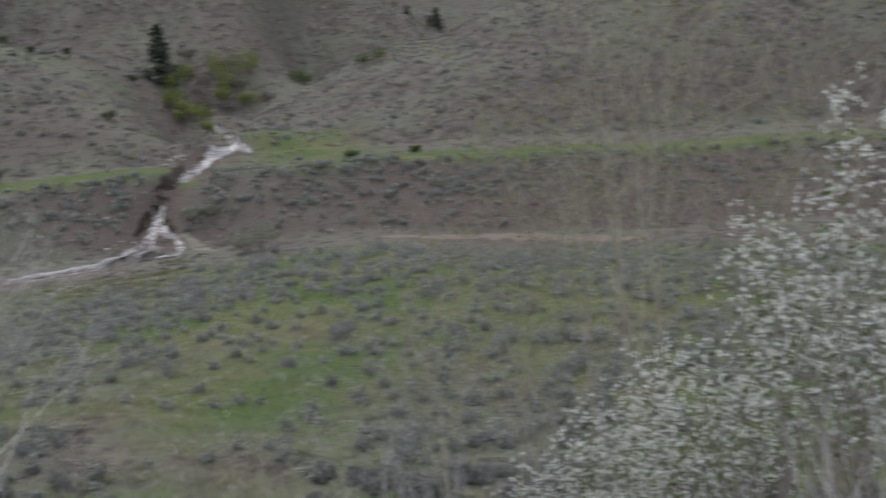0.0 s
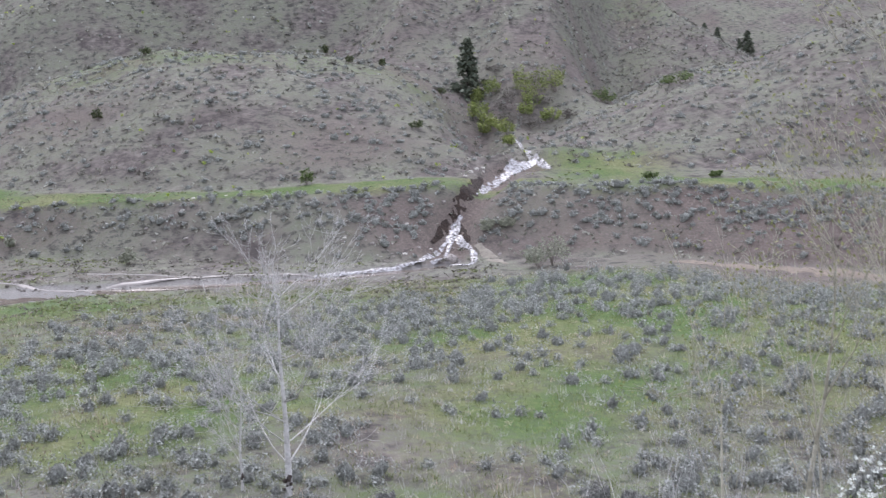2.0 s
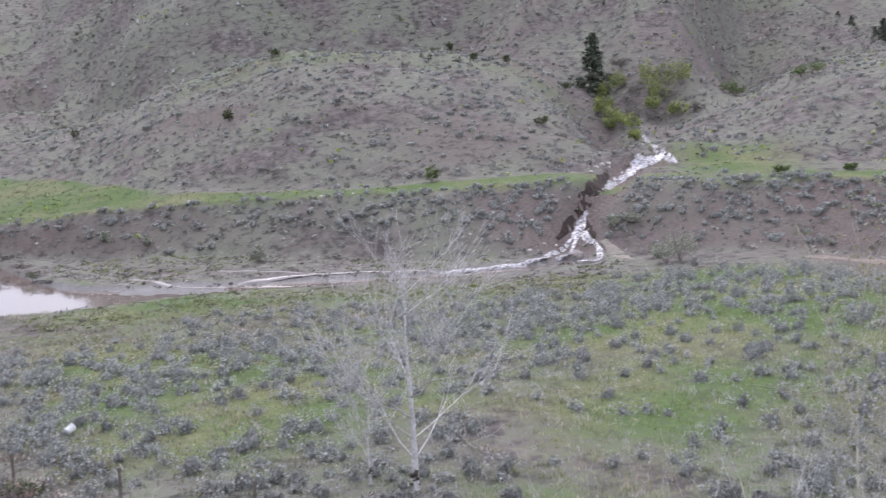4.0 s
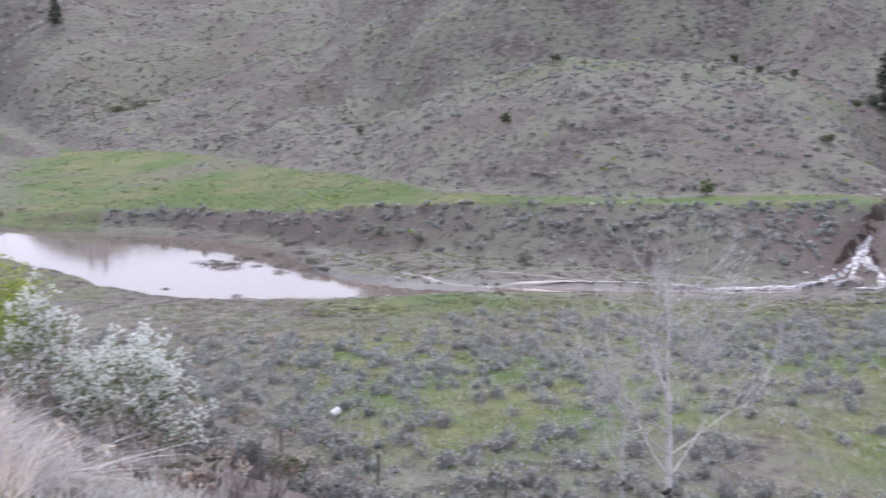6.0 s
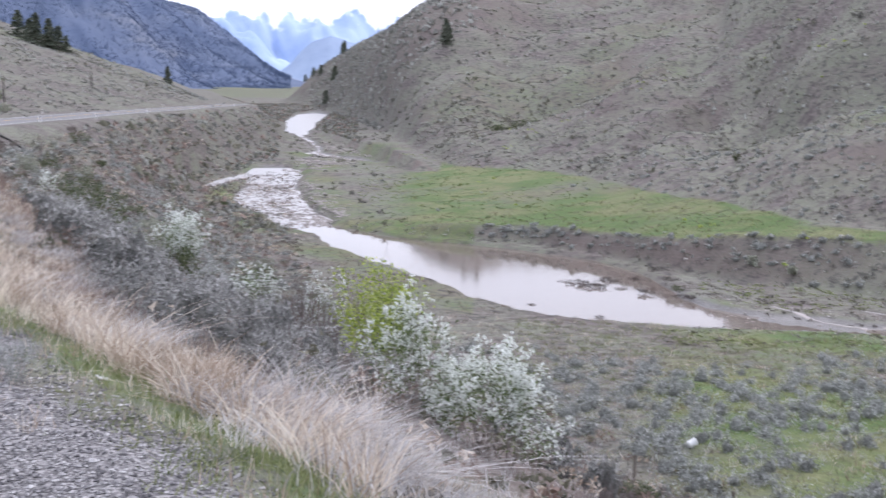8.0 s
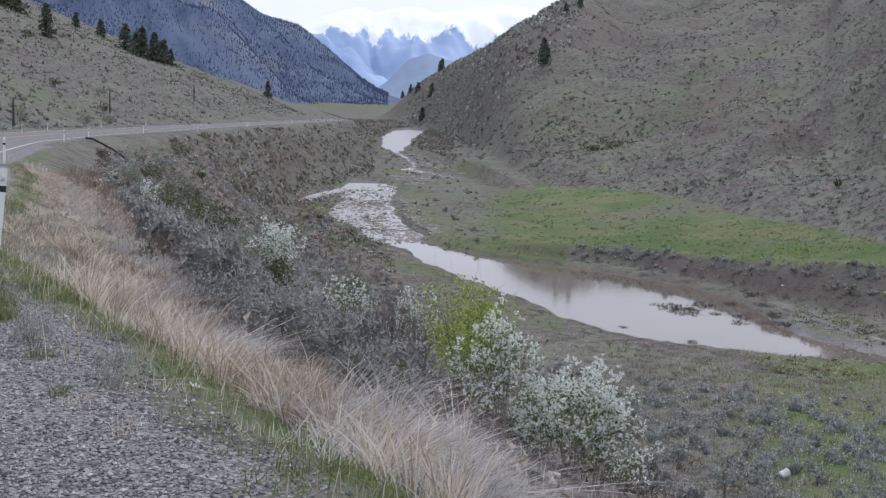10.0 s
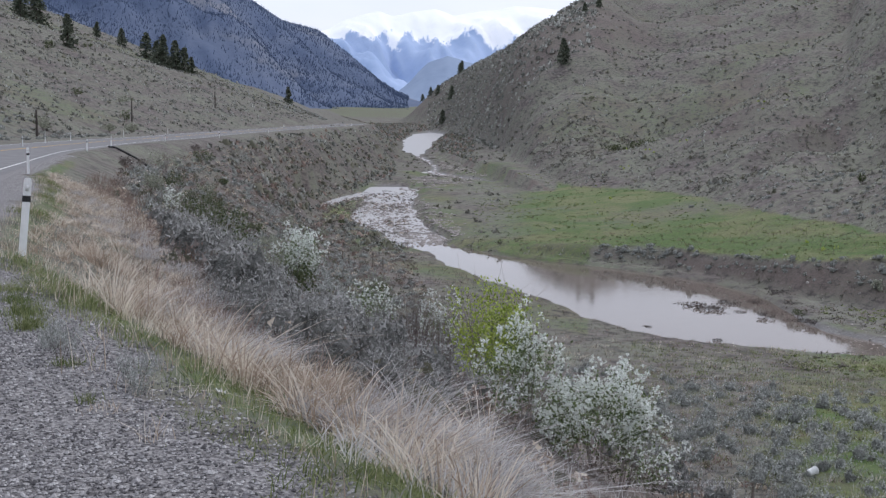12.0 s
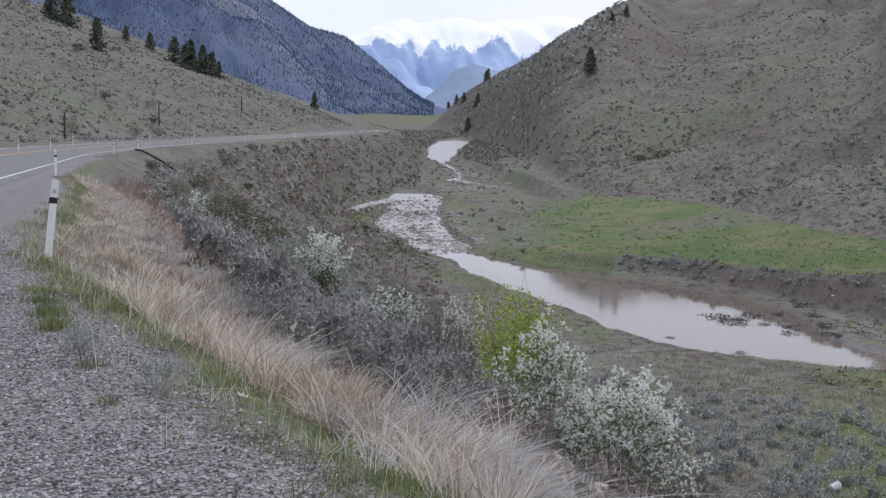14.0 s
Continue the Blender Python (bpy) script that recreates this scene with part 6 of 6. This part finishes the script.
for mat, nm, lab, sd, dens in ((HILL_SAGE, "flank_sagebrush", "pale grey shrubs on the far valley flank", 751, 0.12), (HILL_BRUSH, "flank_brush", "dark shrubs on the far valley flank", 752, 0.03)):
    tx, ty = scatter(lambda a, b: dens * (np.hypot(a, b) > foot_r(np.degrees(np.arctan2(a, b))) - 60) * (creek(a, b)[0] > 4), 1, rng, 0.3, 8, 400, 960, 25000)
    bush_mass(tx, ty, rng, 5, 0.4, 1.15, 1.0, mat, nm, lab, sd, (2, 5), mat)


def tuft_density(x, y):
    r, th = np.hypot(x, y), np.degrees(np.arctan2(x, y))
    fr, br, bw = foot_r(th), bank_r(th), bank_w(th)
    return np.where((r > fr) | ((r > br) & (r < br + bw)), 0.5, 0.0)


tx, ty = scatter(tuft_density, 1, rng, 2, 80, 96, 300, 60000)
bush_mass(tx, ty, rng, 5, 0.2, 0.32, 0.26, HILL_GRASS, "hillside_bunchgrass", "pale dry bunchgrass tufts on the hillside", 705)
tx, ty = scatter(lambda x, y: tuft_density(x, y) * 0.2 * (np.clip(0.3 + 0.8 * fbm(x, y, 24, 4, 85), 0, 1.2) + 1.6 * (1 - smooth(0.03, 0.22, rills(x, y)))), 1, rng, 2, 80, 96, 300, 60000)
bush_mass(tx, ty, rng, 14, 0.17, 0.5, 0.45, SCRUB, "hillside_scrub", "small dark woody scrub on the hillside", 706)
tx, ty = scatter(lambda x, y: 0.02 * (sage_density(x, y) > 0) * (fbm(x, y, 30, 2, 83) > 0.35), 1, rng, 8, 70, 110, 300, 60000)
bush_mass(tx, ty, rng, 6, 0.2, 0.3, 0.4, LEAF_LIME, "hillside_flowers", "scattered yellow-green flowering plants on the slopes", 707)


def hill_brush(x, y):
    r, th = np.hypot(x, y), np.degrees(np.arctan2(x, y))
    hollow = 1 - smooth(0.05, 0.3, rills(x, y))
    left = (beside(x, y, SHOULDER)[0] < -20) * (0.012 + 0.03 * smooth(0.0, 0.5, fbm(x, y, 30, 3, 88)))
    strip = (r > 150) * (r <= foot_r(th) + 4) * (beside(x, y, SHOULDER)[0] > 5) * (creek(x, y)[0] > 3) * (th < 4) * (r < 430) * 0.02
    return left + strip + (beside(x, y, SHOULDER)[0] > 0) * (r > foot_r(th) + 4) * (0.008 + 0.05 * hollow + 0.03 * smooth(0.1, 0.5, fbm(x, y, 60, 3, 87)))


for mat, nm, lab, sd in ((HILL_BRUSH, "hill_brush", "dark woody brush in the hillside gullies", 741), (TUFT, "hill_shrub_cover", "dull green shrubs scattered over the hillside", 742)):
    tx, ty = scatter(lambda a, b: hill_brush(a, b) * (0.8 if mat is HILL_BRUSH else 0.5), 1, rng, -24, 40, 110, 600, 60000)
    bush_mass(tx, ty, rng, 10, 0.24, 0.6, 0.6, mat, nm, lab, sd, (2, 6), mat)


# brush on the valley floor and the far embankment
def valley_floor(x, y):
    ds, _ = beside(x, y, SHOULDER)
    r, th = np.hypot(x, y), np.degrees(np.arctan2(x, y))
    tilled = (th > -1.2) & (r < cut_r(th) + 6)
    return (ds > 2) * (creek(x, y)[0] > 2.5) * (r < foot_r(th) + 20) * ~tilled


for mat, nm, lab, sd, dens, size in ((HILL_BRUSH, "valley_brush", "dark brush along the far road embankment", 761, 0.012, 0.8), (HILL_SAGE, "valley_sagebrush", "grey sagebrush along the far road embankment", 762, 0.12, 0.7), (RED_GRASS, "valley_red_brush", "reddish leafless brush along the far embankment", 763, 0.02, 1.0), (TUFT, "valley_olive_brush", "olive green brush along the far embankment", 764, 0.02, 1.1)):
    tx, ty = scatter(lambda a, b: dens * valley_floor(a, b), 1, rng, -11, 2.5, 150, 900, 40000)
    bush_mass(tx, ty, rng, 8, 0.28, size, size * 0.85, mat, nm, lab, sd, (2, 5), mat)


# brush of other kinds on the road embankment, and growth on the wet flat
def slope_only(x, y):
    ds, _ = beside(x, y, SHOULDER)
    th = np.degrees(np.arctan2(x, y))
    return (ds > np.where(th > 12, 15, 3)) & (ds < 28)


for dens, mat, n_leaf, leaf, rad, hgt, nm, lab, sd in [(0.22, BARK_GREY, 50, 0.07, 0.4, 0.6, "dead_brush", "grey dead brush on the road embankment", 711), (0.12, RED_GRASS, 50, 0.06, 0.4, 0.5, "brown_brush", "brown withered brush on the road embankment", 712), (0.12, TUFT, 50, 0.07, 0.35, 0.5, "olive_brush", "low olive-green brush on the road embankment", 713), (0.16, DRY_GRASS, 36, 0.07, 0.3, 0.4, "embankment_bunchgrass", "dry bunchgrass on the road embankment", 714)]:
    tx, ty = scatter(lambda a, b: dens * slope_only(a, b), 1, rng, -21, 78, 14, 260, 50000)
    bush_mass(tx, ty, rng, n_leaf, leaf, rad, hgt, mat, nm, lab, sd)


def wet_flat(x, y):
    r, th = np.hypot(x, y), np.degrees(np.arctan2(x, y))
    off, half, _ = creek(x, y)
    return (r < bank_r(th) + 1) & (r > 80) & (th > 17) & (th < 45) & (off + half < 16) & (off > -0.1 * half)


for dens, mat, nm, lab, sd, sz in [(0.7, GREEN_GRASS, "marsh_grass", "green marsh grass on the muddy flat", 721, 80), (0.5, SCRUB, "flood_debris", "dark flood debris and stubble on the mud", 722, 81), (0.12, ROCK, "flood_stones", "grey stones strewn over the muddy flat", 723, 82)]:
    tx, ty = scatter(lambda a, b: dens * wet_flat(a, b) * (fbm(a, b, 7, 2, sz) > 0.0), 1, rng, 17, 45, 80, 125, 60000)
    bush_mass(tx, ty, rng, 10, 0.13, 0.5, 0.14, mat, nm, lab, sd)


def field_only(x, y):
    r, th = np.hypot(x, y), np.degrees(np.arctan2(x, y))
    return (r > bank_r(th) + bank_w(th) + 1) & (r < foot_r(th) - 1) & (th > 2.5)


for dens, mat, nm, lab, sd, hgt in [(0.14, LEAF, "field_clumps", "dark green clumps in the irrigated field", 731, 0.16), (0.25, GREEN_GRASS, "field_grass", "green grass tufts in the irrigated field", 732, 0.14), (0.06, TUFT, "field_stubble", "tan stubble patches in the green field", 733, 0.12)]:
    tx, ty = scatter(lambda a, b: dens * field_only(a, b) * (fbm(a, b, 16, 3, sd) > 0.0), 1, rng, 2.5, 50, 105, 260, 60000)
    bush_mass(tx, ty, rng, 8, 0.13, 0.35, hgt, mat, nm, lab, sd)


# ---- grass ----
rng = np.random.default_rng(17)


def along_shoulder(count, lo, hi, d0, d1, clump=0.0):
    """Places beside the gravel's outer edge, between two distances along y and two offsets."""
    n = count
    line = SHOULDER[:, :2]
    seg = np.linalg.norm(np.diff(line, axis=0), axis=1)
    s = np.concatenate([[0], np.cumsum(seg)])
    s0, s1 = np.interp(lo, line[:, 1], s), np.interp(hi, line[:, 1], s)
    u = s0 + (s1 - s0) * rng.uniform(0, 1, n) ** 1.25
    px, py = np.interp(u, s, line[:, 0]), np.interp(u, s, line[:, 1])
    tx, ty = np.interp(u + 0.2, s, line[:, 0]) - px, np.interp(u + 0.2, s, line[:, 1]) - py
    q = np.hypot(tx, ty)
    d = rng.uniform(d0, d1, n) + clump * rng.normal(size=n)
    return px + ty / q * d, py - tx / q * d


def clumped(x, y, per, spread):
    x, y = np.repeat(x, per), np.repeat(y, per)
    return x + rng.normal(size=len(x)) * spread, y + rng.normal(size=len(y)) * spread


def grass_patch(name, label, x, y, height, mat, width=0.005, droop=0.45, wind=(0.15, -0.05), simple=False):
    v, f = grass_blades(x, y, height, rng, width, droop, wind, simple=simple)
    tagged(add_mesh(name, v, f, mat, shade=False), label, "grass", kind="stuff")


def tussocks(name, label, cx, cy, blades, rad, height, mat, width=0.0035, lean=0.5, droop=0.25, wind=(0.1, -0.05)):
    """Separate grass tussocks whose blades fan out from the middle."""
    n = len(cx)
    size = np.repeat(rng.uniform(0.5, 1.25, n) * np.interp(np.hypot(cx, cy), [3, 5, 8, 14, 25], [0.6, 0.74, 0.82, 0.55, 0.45]), blades)
    a = rng.uniform(0, 2 * np.pi, n * blades)
    q = np.sqrt(rng.uniform(0, 1, n * blades))
    x, y = np.repeat(cx, blades) + q * rad * size * np.cos(a), np.repeat(cy, blades) + q * rad * size * np.sin(a)
    side_x, side_y = np.repeat(rng.normal(size=n) * 0.4, blades), np.repeat(rng.normal(size=n) * 0.4, blades)
    fan = lean * q + np.abs(rng.normal(size=n * blades)) * droop * np.repeat(rng.uniform(0.5, 1.8, n), blades)
    vx, vy = np.cos(a) * fan + side_x, np.sin(a) * fan + side_y
    v, f = grass_blades(x, y, height, rng, width, 0, wind, np.arctan2(vy, vx), np.hypot(vx, vy), size)
    tagged(add_mesh(name, v, f, mat, shade=False), label, "grass", kind="stuff")


x, y = along_shoulder(1150, 3.2, 46, 0.85, 3.3)
keep = (np.degrees(np.arctan2(x, y)) < 3.5) & (fbm(x, y, 1.8, 2, 91) > -0.45)
tussocks("dry_grass", "tall blond dry grass tussocks along the slope edge", x[keep], y[keep], 27, 0.13, 0.47, DRY_GRASS, 0.0048, 0.4, 0.5, (0.1, -0.1))
x, y = along_shoulder(330, 3.6, 34, 1.2, 3.6)
keep = fbm(x, y, 2.2, 2, 98) > 0.05
x, y = x[keep], y[keep]
keep = (np.degrees(np.arctan2(x, y)) < 4.5)
tussocks("silver_grass", "silvery bent-over dead grass tussocks on the slope", x[keep], y[keep], 90, 0.16, 0.52, GREY_GRASS, 0.0035, 0.7, 0.5, (0.75, -0.5))
x, y = clumped(np.array([0.2, -0.15, 0.45, -1.5, -2.3]), np.array([7.4, 6.9, 6.5, 9.6, 11.4]), 6, 0.22)
tussocks("bent_grass", "whitish bent-over grass tussocks", x, y, 110, 0.2, 0.46, GREY_GRASS, 0.0035, 0.7, 0.5, (1.1, -0.7))
x, y = along_shoulder(420, 4, 40, 2.6, 5.5)
keep = np.degrees(np.arctan2(x, y)) < 4
tussocks("grey_grass", "dull grey dead grass tussocks below the slope edge", x[keep], y[keep], 30, 0.12, 0.34, GREY_GRASS, 0.004, 0.6, 0.4, (0.3, -0.2))
x, y = along_shoulder(330, 11, 60, 2.2, 5.0)
x, y = clumped(x, y, 18, 0.14)
grass_patch("red_weeds", "dull reddish dry weeds beside the shoulder", x, y, 0.4, RED_GRASS, 0.005, 0.6)
x, y = along_shoulder(2100, -8, 45, 0.42, 0.9, 0.08)
keep = fbm(x, y, 1.6, 2, 92) > np.interp(y, [9, 14], [-0.25, 0.3])
x, y = clumped(x[keep], y[keep], 13, 0.08)
grass_patch("green_verge", "short green grass along the gravel edge", x, y, 0.10, GREEN_GRASS, 0.0035, 0.8, (0, 0))
for k, (cx, cy, n, s, h, m) in enumerate([(-3.44, 10.2, 260, 0.09, 0.10, GREEN_GRASS), (-3.2, 9.6, 260, 0.08, 0.10, GREEN_GRASS), (-2.95, 9.0, 300, 0.08, 0.11, GREEN_GRASS), (-2.72, 8.4, 260, 0.06, 0.11, GREEN_GRASS), (-2.12, 7.2, 120, 0.05, 0.09, GREEN_GRASS), (-1.75, 6.3, 70, 0.03, 0.10, GREEN_GRASS), (-1.25, 6.35, 60, 0.03, 0.06, GREEN_GRASS), (-1.24, 5.58, 16, 0.04, 0.30, DRY_GRASS), (-1.6, 6.1, 80, 0.07, 0.08, DRY_GRASS), (-1.2, 5.95, 50, 0.07, 0.06, DRY_GRASS), (-1.95, 7.0, 12, 0.05, 0.34, DRY_GRASS), (-1.55, 6.6, 40, 0.15, 0.12, DRY_GRASS)]):
    x, y = cx + rng.normal(size=n) * s, cy + rng.normal(size=n) * s
    grass_patch("weed_clump", "small grass clump growing through the gravel", x, y, h, m, 0.0024, 0.6, (0, 0))
for k, (cx, cy, s) in enumerate([(-2.21, 7.42, 0.9), (-1.59, 6.71, 0.8), (-2.34, 7.7, 0.6), (-1.52, 6.5, 0.4)]):
    bush = thing("sagebrush", "small silvery sage seedling in the gravel", "bush", "sagebrush plants")
    part("foliage", leaves(spray_points(rng, 750, 0.17, 0.30, 26), 0.0065, rng, 1.6, 5.0), SAGE, bush, kind="stuff")
    part("woody_base", tubes([((0, 0, -0.05), (0.1 * np.cos(q), 0.1 * np.sin(q), 0.2), 0.003, 0.001) for q in np.arange(9) * 0.7], 4), SAGE_STEM, bush)
    place(bush, cx, cy, cx, s, 0.02)

x, y = along_shoulder(600, -4, 5.5, 0.6, 3.0)
x, y = clumped(x, y, 16, 0.09)
grass_patch("low_dry_grass", "low tan grass on the slope below the gravel", x, y, 0.22, GREY_GRASS, 0.004, 0.8)
x, y = along_shoulder(420, -4, 6, 0.1, 0.9)
x, y = clumped(x, y, 16, 0.08)
grass_patch("green_edge_grass", "green grass at the gravel edge", x, y, 0.10, GREEN_GRASS, 0.0035, 0.7)

# dry and green tufts over the embankment and the meadow
def meadow(x, y):
    r, th = np.hypot(x, y), np.degrees(np.arctan2(x, y))
    ds, _ = beside(x, y, SHOULDER)
    return np.where((ds > 4) & (r < bank_r(th) - 6), 1.2, 0.0)


x, y = scatter(lambda a, b: meadow(a, b) * 0.9, 1, rng, -8, 78, 8, 60, 60000)
x, y = clumped(x, y, 9, 0.10)
grass_patch("slope_bunchgrass", "dry bunchgrass tufts between the sagebrush", x, y, 0.3, GREY_GRASS, 0.009, 0.6, (0, 0), simple=True)
x, y = scatter(lambda a, b: meadow(a, b) * 2.1 * (beside(a, b, SHOULDER)[0] > 22), 1, rng, 10, 78, 36, 95, 80000)
x, y = clumped(x, y, 8, 0.16)
grass_patch("meadow_grass", "fresh green grass between the sagebrush", x, y, 0.22, GREEN_GRASS, 0.014, 0.7, (0, 0), simple=True)
x, y = scatter(lambda a, b: meadow(a, b) * 0.4 * (beside(a, b, SHOULDER)[0] > 22), 1, rng, 6, 78, 36, 95, 60000)
x, y = clumped(x, y, 8, 0.16)
grass_patch("meadow_dry_grass", "dry tan grass in the meadow", x, y, 0.25, DRY_GRASS, 0.014, 0.7, (0, 0), simple=True)

# low cover on the slope edge and on the brown flat beside the creek
x, y = along_shoulder(2600, 4, 40, 0.35, 5.0)
x, y = clumped(x, y, 8, 0.09)
grass_patch("slope_edge_grass", "low mixed dry grass on the slope edge", x, y, 0.13, DRY_GRASS, 0.004, 0.9, simple=True)
x, y = along_shoulder(700, 7, 40, 0.6, 4.0)
x, y = clumped(x, y, 8, 0.09)
grass_patch("slope_edge_weeds", "low olive weeds on the slope edge", x, y, 0.11, TUFT, 0.005, 0.9, simple=True)


def brown_flat(x, y):
    ds, _ = beside(x, y, SHOULDER)
    return (ds > 18) & (creek(x, y)[0] > 1.2)


for dens, mat, nm, lab in ((0.55, TUFT, "flat_weeds", "low olive-brown weeds on the dry flat"), (0.35, RED_GRASS, "flat_brown_grass", "brown withered grass on the dry flat"), (0.25, SCRUB, "flat_stubble", "dark stubble on the dry flat")):
    x, y = scatter(lambda a, b: dens * brown_flat(a, b), 1, rng, -5, 30, 40, 160, 60000)
    x, y = clumped(x, y, 5, 0.22)
    grass_patch(nm, lab, x, y, 0.2, mat, 0.03, 1.0, simple=True)

# loose crushed stones on the gravel shoulder
def pullout(x, y):
    ds, _ = beside(x, y, SHOULDER)
    worn = 0.45 + 0.55 * smooth(-0.3, 0.3, fbm(x, y, 1.1, 3, 97) - 0.9 * smooth(-0.6, 0.5, ds) + 0.25)
    return 2400 * (ds < 0.5) * worn * np.interp(np.hypot(x, y), [4, 7, 11, 18], [1, 0.8, 0.35, 0.12])


x, y = scatter(pullout, 1, rng, -23, 16, 4.2, 18, 330000)
n = len(x)
oct_v = np.array([(1, 0, 0), (-1, 0, 0), (0, 1, 0), (0, -1, 0), (0, 0, 1), (0, 0, -1)], float)
oct_f = np.array([(0, 2, 4), (2, 1, 4), (1, 3, 4), (3, 0, 4), (2, 0, 5), (1, 2, 5), (3, 1, 5), (0, 3, 5)])
size = (rng.uniform(0.006, 0.0135, n) * np.where(rng.uniform(0, 1, n) < 0.04, 1.7, 1.0))[:, None, None]
v = oct_v[None] * size * rng.uniform(0.6, 1.2, (n, 6, 1))
a = rng.uniform(0, 6.3, n)
v = np.stack([v[..., 0] * np.cos(a)[:, None] - v[..., 1] * np.sin(a)[:, None], v[..., 0] * np.sin(a)[:, None] + v[..., 1] * np.cos(a)[:, None], v[..., 2] * 0.7], -1)
v = v + np.column_stack([x, y, land(x, y) + 0.004])[:, None, :]
f = (np.arange(n)[:, None, None] * 6 + oct_f[None]).reshape(-1, 3).tolist()
tagged(add_mesh("gravel", v.reshape(-1, 3), f, GRAVEL, shade=False), "grey crushed gravel scattered on the shoulder", "gravel", kind="stuff")
